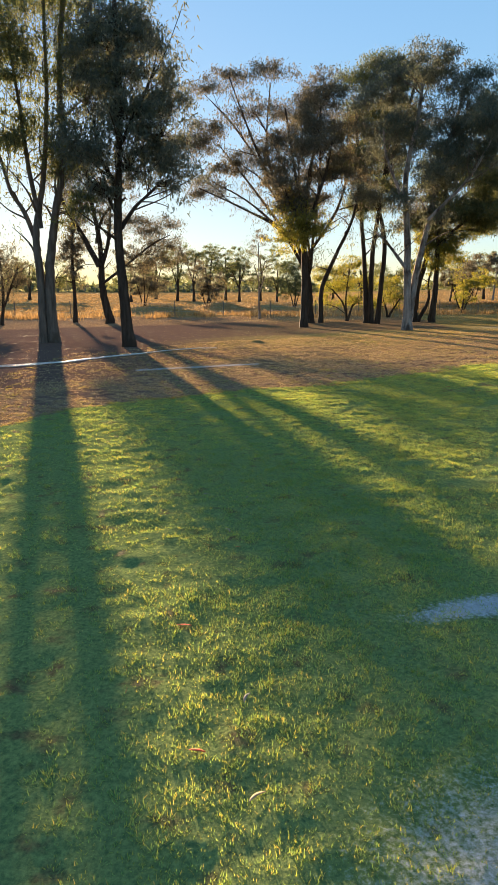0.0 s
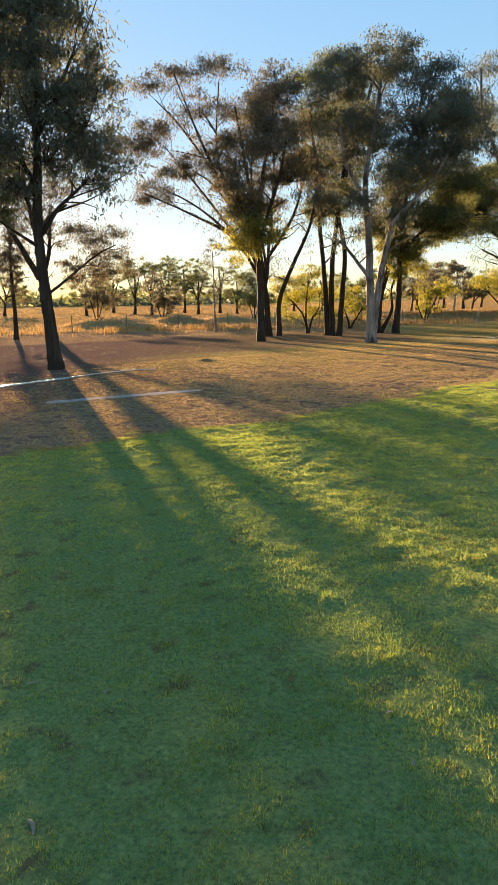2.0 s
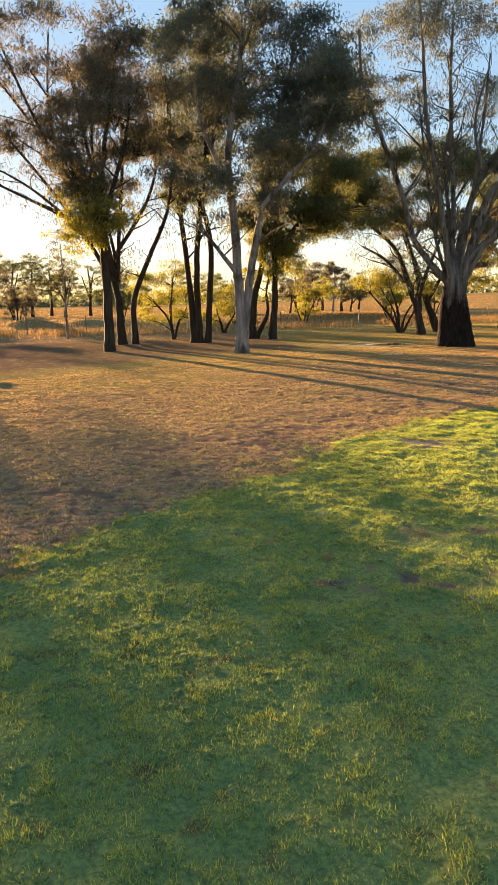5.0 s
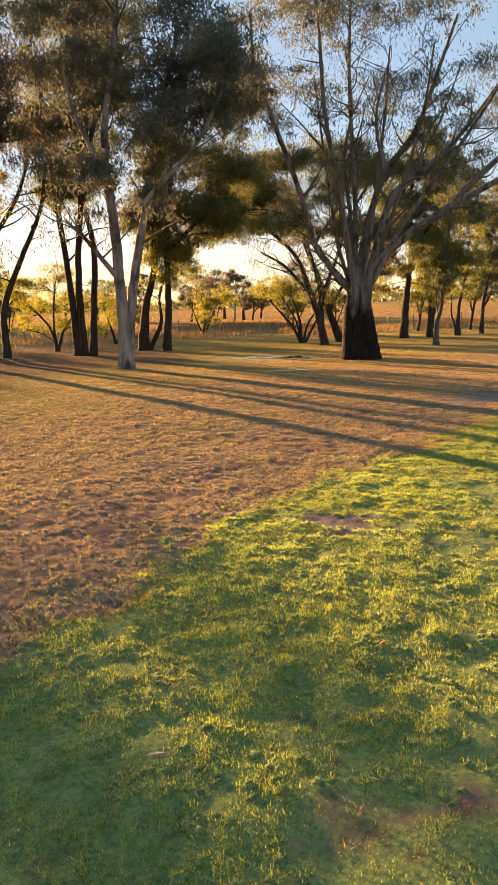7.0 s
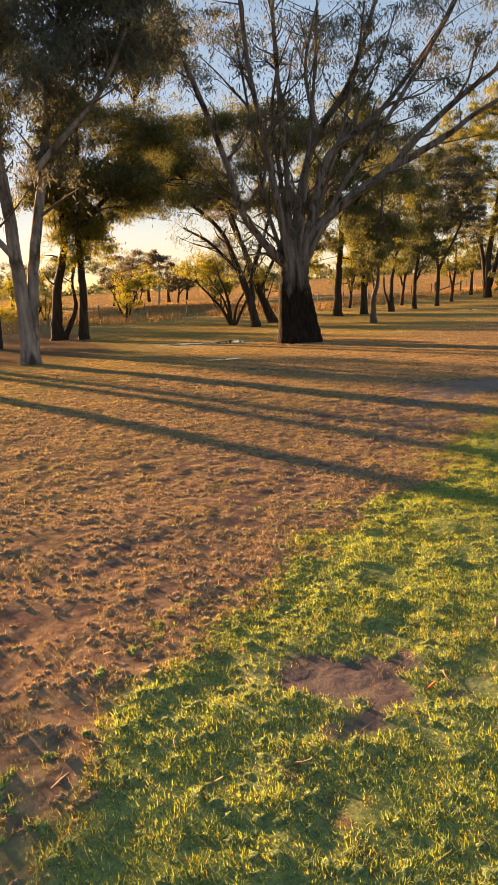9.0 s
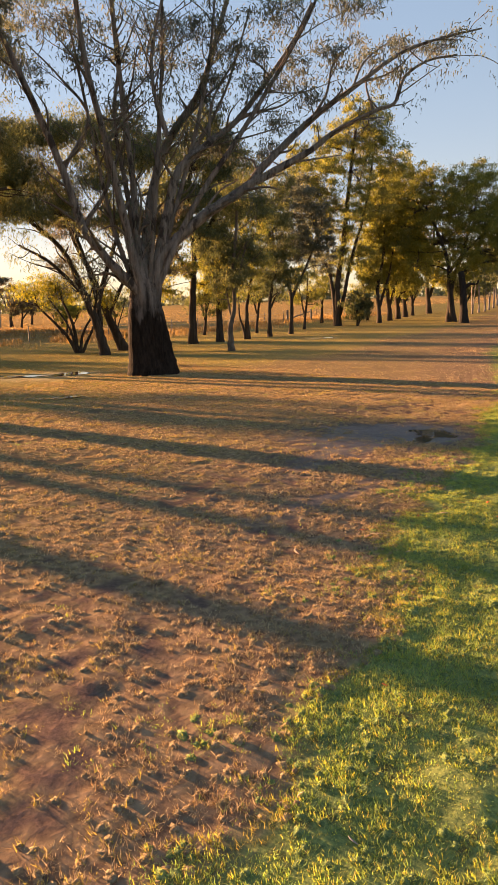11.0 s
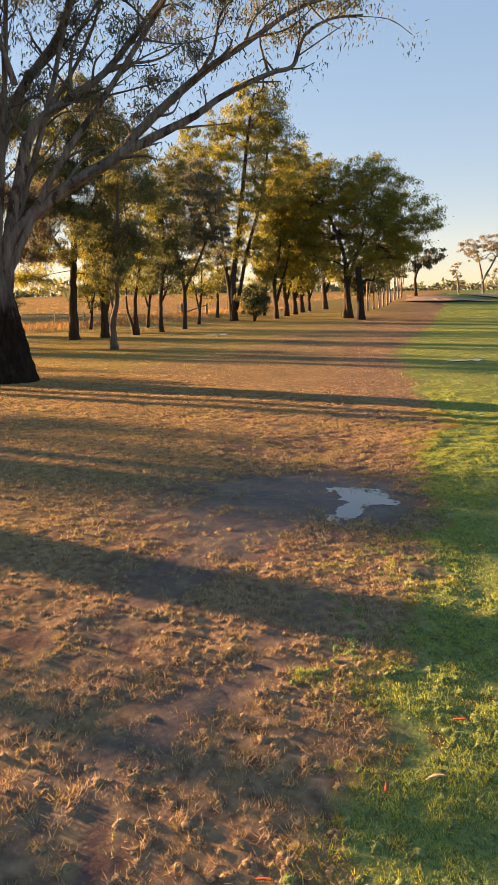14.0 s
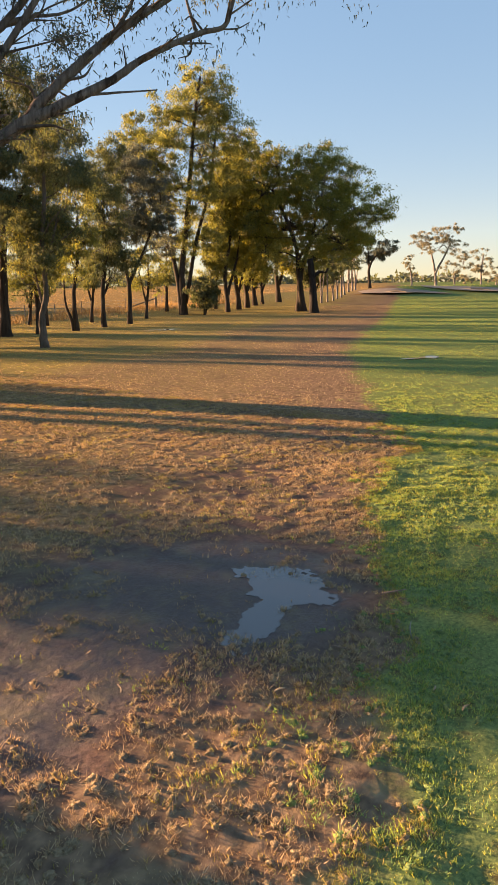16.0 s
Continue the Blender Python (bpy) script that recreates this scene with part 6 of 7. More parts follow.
tree = Gum("gum_tree", "paddock gum in the hazy morning light", (-23.63, 139.19), 9.9, "dark", "leaf_olive", 1.5, 0.12, "gum tree")
tree.stem([(0.0, 0.0, 0.0), (0.01, 0.13, 3.82), (0.28, 0.22, 6.47)], 0.291, 0.116)
tree.stem([(0.1, -0.22, 2.68), (1.07, -0.46, 5.71)], 0.175, 0.087)
tree.stem([(0.09, -0.19, 2.3), (-0.51, -0.44, 5.34)], 0.175, 0.087)
tree.foliage([(0.8, -1.0, 4.7, 2.13, 0.88), (-0.9, 0.2, 7.0, 1.57, 1.15), (-2.5, 1.4, 5.9, 2.18, 1.01), (3.0, -1.0, 3.5, 2.29, 1.19), (2.2, -1.5, 7.2, 2.3, 1.36), (-1.3, 0.1, 7.5, 1.97, 1.33), (2.9, -1.3, 3.8, 2.25, 1.38), (-0.7, 1.9, 3.9, 2.19, 1.14)])
tree.foliage([(-0.9, 1.4, 5.0, 1.69, 1.06), (0.2, 0.9, 4.0, 1.82, 0.93)])
tree.build()

tree = Gum("gum_tree", "paddock gum in the hazy morning light", (-16.36, 118.08), 8.2, "dark", "leaf_olive", 1.5, 0.12, "gum tree")
tree.stem([(0.0, -0.0, 0.0), (0.27, -0.05, 4.19), (0.26, -0.09, 7.1)], 0.245, 0.098)
tree.stem([(0.09, 0.36, 2.94), (1.0, 0.76, 6.26)], 0.147, 0.074)
tree.stem([(0.08, -0.15, 2.52), (-0.88, -0.34, 5.86)], 0.147, 0.074)
tree.foliage([(2.6, -1.0, 7.4, 1.65, 0.73), (-1.1, 0.2, 8.3, 1.41, 0.8), (0.5, -1.3, 7.3, 1.48, 0.82), (-1.7, -0.2, 7.5, 1.59, 1.19), (0.0, 0.5, 6.5, 2.05, 1.21), (-0.1, 1.4, 7.3, 1.54, 1.13), (2.2, -0.8, 7.3, 1.98, 1.14), (3.2, 0.6, 7.3, 1.8, 0.76)])
tree.foliage([(-1.5, -0.6, 7.0, 2.12, 0.7), (-1.2, -0.4, 6.9, 1.65, 0.99)])
tree.build()

tree = Gum("gum_tree", "paddock gum in the hazy morning light", (-12.80, 112.50), 6.8, "dark", "leaf_olive", 1.5, 0.12, "gum tree")
tree.stem([(0.0, 0.0, 0.0), (-0.04, 0.05, 4.19), (0.47, 0.09, 7.09)], 0.233, 0.093)
tree.stem([(0.08, 0.2, 2.94), (0.97, 0.43, 6.26)], 0.14, 0.07)
tree.stem([(0.07, -0.02, 2.52), (-0.96, -0.05, 5.86)], 0.14, 0.07)
tree.foliage([(2.5, -1.0, 3.9, 1.26, 1.2), (-2.0, -0.4, 8.3, 1.6, 0.77), (-1.1, -0.1, 7.0, 1.27, 0.75), (-1.8, 0.7, 4.7, 1.56, 0.96), (-2.3, -0.8, 4.8, 1.32, 0.94), (2.6, 0.2, 5.4, 1.35, 1.04), (3.1, 1.1, 6.2, 1.57, 1.12), (1.1, -1.0, 7.7, 1.45, 0.81)])
tree.foliage([(-0.8, 0.5, 7.0, 1.49, 0.97), (3.2, 0.3, 8.1, 1.3, 0.79)])
tree.build()

tree = Gum("gum_tree", "paddock gum in the hazy morning light", (-10.65, 116.76), 5.5, "dark", "leaf_olive", 1.5, 0.12, "gum tree")
tree.stem([(0.0, -0.0, 0.0), (0.15, -0.18, 4.45), (0.42, -0.3, 7.53)], 0.241, 0.097)
tree.stem([(0.07, 0.33, 3.12), (1.32, 0.71, 6.64)], 0.145, 0.072)
tree.stem([(0.06, 0.12, 2.68), (-1.07, 0.28, 6.23)], 0.145, 0.072)
tree.foliage([(2.8, 0.1, 5.2, 1.74, 0.99), (2.3, 0.8, 5.8, 1.9, 1.14), (0.8, -1.3, 4.8, 1.65, 1.09), (-1.4, -0.1, 4.9, 1.74, 1.14), (2.8, 1.0, 8.3, 2.05, 1.17), (0.9, -1.2, 8.1, 1.58, 1.18), (-1.7, -0.8, 5.9, 2.01, 0.69), (-0.8, -0.7, 8.6, 1.6, 1.12)])
tree.foliage([(0.6, 0.2, 6.7, 1.41, 1.03), (0.2, 1.0, 6.9, 1.7, 0.73)])
tree.build()

tree = Gum("gum_tree", "paddock gum in the hazy morning light", (-8.45, 122.96), 4.2, "dark", "leaf_olive", 1.5, 0.12, "gum tree")
tree.stem([(0.0, -0.0, 0.0), (0.16, -0.01, 4.47), (-0.02, -0.01, 7.56)], 0.254, 0.101)
tree.stem([(0.06, 0.29, 3.13), (1.13, 0.62, 6.67)], 0.152, 0.076)
tree.stem([(0.05, 0.06, 2.69), (-0.5, 0.14, 6.24)], 0.152, 0.076)
tree.foliage([(2.1, -0.8, 5.8, 2.18, 0.85), (0.6, 0.0, 5.8, 1.55, 0.76), (1.9, -1.4, 6.3, 1.86, 1.2), (1.8, 1.3, 4.8, 1.96, 1.28), (2.9, -0.7, 3.7, 1.48, 0.78), (-2.9, 0.8, 4.7, 1.86, 0.9), (-0.1, -1.3, 5.7, 2.06, 0.72), (-3.1, -0.8, 7.3, 1.38, 0.72)])
tree.foliage([(2.3, -0.9, 7.7, 1.57, 1.31), (0.2, -1.4, 3.5, 1.88, 1.05)])
tree.build()

tree = Gum("gum_tree", "paddock gum in the hazy morning light", (-5.42, 111.14), 3.1, "dark", "leaf_olive", 1.5, 0.12, "gum tree")
tree.stem([(0.0, 0.0, 0.0), (0.13, 0.17, 3.53), (0.16, 0.28, 5.97)], 0.229, 0.092)
tree.stem([(0.03, -0.11, 2.47), (0.91, -0.22, 5.27)], 0.137, 0.069)
tree.stem([(0.03, 0.12, 2.12), (-1.12, 0.28, 4.94)], 0.137, 0.069)
tree.foliage([(0.6, -0.9, 5.6, 1.24, 1.08), (-0.6, 0.5, 5.8, 1.34, 1.08), (0.9, -1.4, 5.6, 1.61, 1.14), (-1.7, 0.6, 4.2, 1.43, 1.03), (-1.6, 0.8, 5.6, 1.86, 1.16), (-2.0, 1.0, 4.0, 1.79, 0.81), (2.5, -0.0, 3.6, 1.84, 0.99), (-2.3, -0.4, 4.1, 1.92, 1.18)])
tree.foliage([(-0.9, -0.3, 6.6, 1.62, 0.86), (1.1, 1.1, 4.0, 1.83, 1.07)])
tree.build()

tree = Gum("gum_tree", "paddock gum in the hazy morning light", (-2.24, 121.26), 1.3, "dark", "leaf_olive", 1.5, 0.12, "gum tree")
tree.stem([(0.0, 0.0, 0.0), (0.16, 0.21, 4.39), (-0.05, 0.35, 7.43)], 0.25, 0.1)
tree.stem([(0.02, -0.1, 3.08), (0.75, -0.22, 6.56)], 0.15, 0.075)
tree.stem([(0.02, 0.17, 2.64), (-1.05, 0.4, 6.15)], 0.15, 0.075)
tree.foliage([(-3.0, 0.9, 5.3, 1.42, 1.24), (1.1, -0.3, 7.3, 1.93, 1.11), (2.1, -0.8, 3.6, 1.34, 0.9), (1.6, -1.3, 3.7, 1.47, 1.01), (2.6, -0.6, 6.6, 1.74, 0.77), (-2.9, -1.6, 7.6, 2.2, 1.13), (2.5, -0.2, 5.4, 2.17, 0.75), (3.2, 0.4, 8.6, 1.41, 0.83)])
tree.foliage([(2.5, -0.2, 8.4, 2.01, 1.07), (0.7, 1.0, 5.0, 1.78, 1.02)])
tree.build()

tree = Gum("gum_tree", "paddock gum in the hazy morning light", (0.68, 109.30), -0.1, "dark", "leaf_olive", 1.5, 0.12, "gum tree")
tree.stem([(0.0, 0.0, 0.0), (0.1, 0.14, 2.87), (0.04, 0.24, 4.86)], 0.225, 0.09)
tree.stem([(0.01, -0.03, 2.01), (1.05, -0.06, 4.28)], 0.135, 0.067)
tree.stem([(0.01, 0.15, 1.73), (-0.71, 0.35, 4.02)], 0.135, 0.067)
tree.foliage([(1.8, -1.0, 5.5, 1.64, 0.77), (1.5, -0.1, 3.5, 1.82, 0.81), (0.4, -0.2, 5.0, 1.18, 0.81), (-0.6, -0.1, 3.2, 1.91, 0.67), (-0.3, -0.2, 3.3, 1.28, 0.69), (2.3, -0.1, 3.5, 1.91, 0.83), (-1.0, 0.4, 2.8, 1.23, 0.63), (1.6, -0.9, 5.3, 1.93, 1.02)])
tree.foliage([(2.3, -0.1, 4.3, 1.55, 1.14), (0.3, 0.5, 2.8, 1.63, 1.1)])
tree.build()

tree = Gum("gum_tree", "paddock gum in the hazy morning light", (10.81, 125.88), -4.7, "dark", "leaf_olive", 1.5, 0.12, "gum tree")
tree.stem([(0.0, 0.0, 0.0), (-0.04, 0.01, 2.85), (0.21, 0.01, 4.82)], 0.26, 0.104)
tree.stem([(-0.03, -0.21, 2.0), (0.84, -0.45, 4.25)], 0.156, 0.078)
tree.stem([(-0.02, 0.03, 1.71), (-1.12, 0.07, 4.0)], 0.156, 0.078)
tree.foliage([(2.9, -0.9, 3.3, 1.76, 1.33), (2.9, 0.7, 3.5, 1.77, 1.3), (1.3, -0.2, 4.1, 1.36, 1.2), (0.8, 0.2, 3.4, 1.51, 0.73), (-2.3, 1.0, 2.7, 1.72, 1.16), (2.1, 0.6, 2.6, 2.23, 1.0), (1.2, -0.7, 4.0, 2.12, 0.9), (0.7, -1.0, 2.5, 1.95, 0.98)])
tree.foliage([(1.0, 1.6, 4.2, 1.89, 1.29), (3.1, 0.3, 2.9, 1.47, 1.34)])
tree.build()

tree = Gum("gum_tree", "paddock gum in the hazy morning light", (15.16, 120.40), -7.0, "dark", "leaf_olive", 1.5, 0.12, "gum tree")
tree.stem([(0.0, -0.0, 0.0), (0.09, -0.12, 3.04), (-0.32, -0.21, 5.16)], 0.25, 0.1)
tree.stem([(-0.04, 0.06, 2.13), (0.53, 0.13, 4.54)], 0.15, 0.075)
tree.stem([(-0.04, 0.02, 1.83), (-0.8, 0.04, 4.26)], 0.15, 0.075)
tree.foliage([(-1.3, 1.3, 4.9, 2.09, 0.97), (1.1, 1.0, 4.2, 1.41, 1.21), (1.8, 1.9, 5.4, 2.15, 0.75), (3.0, -0.9, 4.5, 1.8, 0.91), (-1.8, 0.3, 6.0, 1.43, 0.74), (1.5, -0.5, 2.9, 1.43, 0.79), (-0.3, -1.2, 3.1, 2.17, 0.97), (2.3, 0.7, 5.9, 2.1, 0.74)])
tree.foliage([(-2.7, -1.2, 5.2, 1.41, 0.81), (2.1, -1.4, 4.6, 2.01, 1.14)])
tree.build()

tree = Gum("gum_tree", "paddock gum in the hazy morning light", (29.35, 112.63), -14.5, "dark", "leaf_olive", 1.5, 0.12, "gum tree")
tree.stem([(0.0, -0.0, 0.0), (-0.04, -0.04, 3.33), (-0.06, -0.06, 5.63)], 0.239, 0.096)
tree.stem([(-0.11, 0.28, 2.33), (0.94, 0.59, 4.95)], 0.144, 0.072)
tree.stem([(-0.09, -0.04, 2.0), (-1.29, -0.1, 4.67)], 0.144, 0.072)
tree.foliage([(-1.9, -1.4, 6.3, 1.67, 1.23), (-2.0, 0.1, 3.5, 1.46, 1.0), (2.0, -0.2, 3.3, 1.3, 1.04), (-1.3, -0.7, 2.7, 1.64, 1.03), (0.2, -1.1, 4.3, 1.47, 0.73), (0.1, 0.6, 2.7, 2.07, 0.83), (-2.1, 0.3, 2.8, 1.7, 1.0), (-3.1, -1.4, 4.8, 1.82, 0.71)])
tree.foliage([(-1.8, -0.4, 5.9, 1.56, 1.11), (-2.7, -0.3, 5.1, 1.51, 0.99)])
tree.build()

tree = Gum("gum_tree", "paddock gum in the hazy morning light", (34.86, 116.29), -16.6, "dark", "leaf_olive", 1.5, 0.12, "gum tree")
tree.stem([(0.0, 0.0, 0.0), (-0.05, 0.18, 3.63), (-0.16, 0.3, 6.15)], 0.25, 0.1)
tree.stem([(-0.14, 0.01, 2.55), (0.74, 0.02, 5.41)], 0.15, 0.075)
tree.stem([(-0.12, 0.18, 2.19), (-0.96, 0.43, 5.1)], 0.15, 0.075)
tree.foliage([(-1.8, 0.4, 4.8, 1.63, 1.06), (2.5, -1.3, 3.7, 2.16, 1.23), (-2.1, -0.2, 5.0, 1.88, 1.28), (-3.2, -1.5, 6.1, 2.13, 1.29), (1.1, -0.0, 4.8, 1.4, 1.0), (-2.0, -1.4, 4.5, 1.66, 1.27), (0.6, 0.9, 3.2, 1.71, 1.07), (-0.9, -0.0, 6.8, 2.11, 0.75)])
tree.foliage([(1.8, 0.9, 5.2, 1.91, 1.24), (-2.7, -1.4, 4.9, 1.98, 0.88)])
tree.build()

tree = Gum("gum_tree", "paddock gum in the hazy morning light", (34.65, 105.88), -18.1, "dark", "leaf_olive", 1.5, 0.12, "gum tree")
tree.stem([(0.0, 0.0, 0.0), (-0.07, 0.01, 3.11), (-0.01, 0.02, 5.27)], 0.229, 0.092)
tree.stem([(-0.13, 0.12, 2.19), (0.61, 0.26, 4.64)], 0.137, 0.069)
tree.stem([(-0.11, 0.19, 1.87), (-1.11, 0.43, 4.38)], 0.137, 0.069)
tree.foliage([(0.8, -1.3, 3.7, 1.63, 0.98), (-2.1, -1.0, 2.9, 1.96, 0.66), (1.8, -1.6, 3.7, 1.95, 0.95), (1.6, -1.2, 4.8, 1.62, 1.16), (-0.4, -0.2, 2.8, 1.93, 0.95), (2.1, 1.5, 3.3, 1.71, 0.66), (-1.7, -0.2, 6.0, 1.28, 1.09), (1.4, -1.4, 3.4, 1.73, 0.98)])
tree.foliage([(1.9, 1.2, 3.4, 1.66, 1.17), (-1.0, 0.7, 2.7, 1.87, 0.69)])
tree.build()

tree = Gum("gum_tree", "thin-stemmed gum on the far side of the earth bank", (26.49, 104.91), -13.7, "dark", "leaf_warm", 3, 0.2, "gum tree")
tree.stem([(0.0, -0.0, 0.0), (0.25, -0.09, 2.2), (0.15, -0.15, 3.74)], 0.158, 0.079)
tree.stem([(0.11, -0.05, 1.33), (1.28, -0.12, 3.05)], 0.119, 0.059)
tree.foliage([(0.0, -0.4, 4.0, 1.26, 0.87), (1.2, -1.0, 3.3, 1.11, 0.79), (-0.8, 0.5, 3.1, 0.95, 0.71)])
tree.build()

tree = Gum("gum_tree", "thin-stemmed gum on the far side of the earth bank", (27.82, 88.99), -17.3, "pale", "leaf_warm", 3, 0.2, "gum tree")
tree.stem([(0.0, -0.0, 0.0), (0.28, -0.12, 3.27), (0.24, -0.2, 5.53)], 0.133, 0.067)
tree.stem([(0.13, -0.08, 1.97), (1.19, -0.19, 4.54)], 0.1, 0.05)
tree.foliage([(0.1, 0.0, 5.9, 1.06, 0.73), (1.1, -0.1, 4.9, 0.93, 0.67), (-0.6, -0.6, 4.6, 0.8, 0.6)])
tree.build()

tree = Gum("gum_tree", "thin-stemmed gum on the far side of the earth bank", (33.19, 97.75), -18.9, "dark", "leaf_warm", 3, 0.2, "gum tree")
tree.stem([(0.0, 0.0, 0.0), (0.18, 0.07, 1.76), (0.04, 0.12, 3.0)], 0.15, 0.075)
tree.stem([(0.06, -0.03, 1.06), (1.16, -0.06, 2.43)], 0.112, 0.056)
tree.foliage([(-0.1, -1.0, 3.2, 1.2, 0.82), (1.0, -0.8, 2.6, 1.05, 0.75), (-0.9, 0.7, 2.5, 0.9, 0.67)])
tree.build()

tree = Gum("gum_tree", "thin-stemmed gum on the far side of the earth bank", (30.34, 109.08), -15.3, "dark", "leaf_warm", 3, 0.2, "gum tree")
tree.stem([(0.0, -0.0, 0.0), (0.24, -0.02, 2.14), (0.11, -0.04, 3.63)], 0.166, 0.083)
tree.stem([(0.1, -0.01, 1.29), (1.32, -0.01, 2.95)], 0.125, 0.062)
tree.foliage([(-0.0, 1.1, 3.8, 1.33, 0.92), (1.2, 0.0, 3.2, 1.16, 0.83), (-0.9, 0.2, 3.0, 1.0, 0.75)])
tree.build()

tree = Gum("gum_tree", "thin-stemmed gum on the far side of the earth bank", (43.22, 110.02), -21.9, "dark", "leaf_warm", 3, 0.2, "gum tree")
tree.stem([(0.0, 0.0, 0.0), (0.21, 0.1, 2.48), (0.04, 0.17, 4.21)], 0.175, 0.087)
tree.stem([(0.07, 0.18, 1.49), (1.35, 0.41, 3.43)], 0.131, 0.066)
tree.foliage([(-0.1, -0.9, 4.5, 1.4, 0.96), (1.2, -0.4, 3.7, 1.22, 0.87), (-1.0, 0.6, 3.5, 1.05, 0.79)])
tree.build()

tree = Gum("gum_tree", "thin-stemmed gum on the far side of the earth bank", (40.93, 116.23), -19.6, "dark", "leaf_warm", 3, 0.2, "gum tree")
tree.stem([(0.0, 0.0, 0.0), (0.21, 0.11, 2.16), (0.03, 0.18, 3.67)], 0.183, 0.092)
tree.stem([(0.07, -0.09, 1.3), (1.41, -0.21, 2.98)], 0.137, 0.069)
tree.foliage([(-0.1, -0.9, 3.9, 1.46, 1.01), (1.2, 0.2, 3.2, 1.28, 0.92), (-1.1, 0.1, 3.1, 1.1, 0.82)])
tree.build()


for x, y, tall, leaf in ((16.5, 60.5, 3.4, "leaf_gold"), (11.8, 66.0, 4.2, "leaf_olive"), (24.5, 62.5, 3.0, "leaf_gold"), (20.5, 72.0, 5.0, "leaf_warm"), (-6.5, 70.0, 4.6, "leaf_warm"),
                         (30.0, 66.0, 4.0, "leaf_olive"), (2.5, 76.0, 4.8, "leaf_olive"), (-13.5, 73.0, 5.2, "leaf_warm")):
    tree = Gum("wattle_shrub", "bushy backlit shrub at the edge of the paddock", (x, y), -x, "dark", leaf, 2.4, 0.15, "shrub")
    tree.stem([(0.0, 0.0, 0.0), (0.1, 0.05, tall * 0.45), (-0.15, 0.1, tall * 0.9)], 0.09, 0.03)
    tree.stem([(0.05, 0.0, 0.0), (0.5, 0.1, tall * 0.35), (1.0, 0.1, tall * 0.7)], 0.07, 0.03)
    tree.stem([(-0.05, 0.0, 0.0), (-0.5, -0.1, tall * 0.35), (-0.9, -0.1, tall * 0.65)], 0.07, 0.03)
    tree.fill(9, tall * 0.35, tall, tall * 0.25, tall * 0.2)
    tree.build()


# ---- grass: blades standing on the turf ----
WALK = np.array(((0.3, 0.0), (1.1, 4.0), (2.4, 8.6), (3.8, 12.0), (5.6, 15.0), (7.4, 16.8), (9.4, 18.0)))
HEAD = np.array((0, 6, 13, 22, 33, 45, 49))


def scatter(count, near, far, r, early=1.0):
    """Places beside the walk, thinning out with distance from it."""
    u = (len(WALK) - 1) * r.random(count) ** early
    i = np.minimum(u.astype(int), len(WALK) - 2)
    t = u - i
    p = WALK[i] * (1 - t)[:, None] + WALK[i + 1] * t[:, None]
    a = np.radians(HEAD[i] * (1 - t) + HEAD[i + 1] * t + r.uniform(-27, 27, count))
    d = near + (far - near) * r.uniform(0, 1, count) ** 1.15
    return p[:, 0] + np.sin(a) * d, p[:, 1] + np.cos(a) * d, d


def blades(name, x, y, length, width, lean, material, label, r, a=None, lift=0.0):
    k = len(x)
    z = ground_z(x, y) - 0.003 + lift
    a = r.uniform(0, 2 * np.pi, k) if a is None else a
    b = a + r.uniform(0.8, 2.3, k)
    base = np.stack((x, y, z), -1)
    out = np.stack((np.cos(a), np.sin(a), np.zeros(k)), -1) * (length * lean)[:, None]
    up = np.stack((np.zeros(k), np.zeros(k), length * np.sqrt(np.maximum(0.06, 1 - lean ** 2))), -1)
    wide = np.stack((np.cos(b), np.sin(b), np.zeros(k)), -1) * (width / 2)[:, None]
    co = np.stack((base + wide, base + out + up * 0.97, base - wide), 1).reshape(-1, 3)
    me = mesh_from(name, co, np.arange(3 * k).reshape(-1, 3), False, 3)
    me.materials.append(material)
    return tagged(new(name, me), label, "grass", kind="stuff")


def clods(name, x, y, size, tall, material, label, r):
    """Low crumbly mats of turf: uneven little domes with a sunk rim."""
    k, n = len(x), 7
    z = ground_z(x, y)
    a = np.linspace(0, 2 * np.pi, n, endpoint=False)[None] + r.uniform(0, 6, (k, 1)) + r.uniform(-0.25, 0.25, (k, n))
    rim, mid = size[:, None] * r.uniform(0.7, 1.35, (k, n)), size[:, None] * r.uniform(0.35, 0.8, (k, n))
    stretch = r.uniform(0.7, 1.2, (k, 1))
    low = np.stack((x[:, None] + rim * np.cos(a), y[:, None] + rim * np.sin(a) * stretch, np.repeat(z[:, None] - 0.008, n, 1)), -1)
    high = np.stack((x[:, None] + mid * np.cos(a + 0.3), y[:, None] + mid * np.sin(a + 0.3) * stretch, z[:, None] + tall[:, None] * r.uniform(0.4, 1.1, (k, n))), -1)
    top = np.stack((x, y, z + tall * r.uniform(0.7, 1.1, k)), -1)[:, None]
    co = np.concatenate((low, high, top), 1)
    i = np.arange(n)
    j = (i + 1) % n
    one = np.concatenate((np.stack((i, j, j + n), -1), np.stack((i, j + n, i + n), -1), np.stack((i + n, j + n, np.full(n, 2 * n)), -1)))
    faces = (one[None] + (2 * n + 1) * np.arange(k)[:, None, None]).reshape(-1, 3)
    me = mesh_from(name, co.reshape(-1, 3), faces, True, 3)
    me.materials.append(material)
    return tagged(new(name, me), label, "turf", kind="stuff")


def reach(x, y):
    """How near the walk ever comes to a place."""
    d = np.full(len(x), 1e9)
    for i in range(len(WALK) - 1):
        for t in np.linspace(0, 1, 6):
            p = WALK[i] * (1 - t) + WALK[i + 1] * t
            d = np.minimum(d, np.hypot(x - p[0], y - p[1]))
    return np.sqrt(d * d + 4.0)


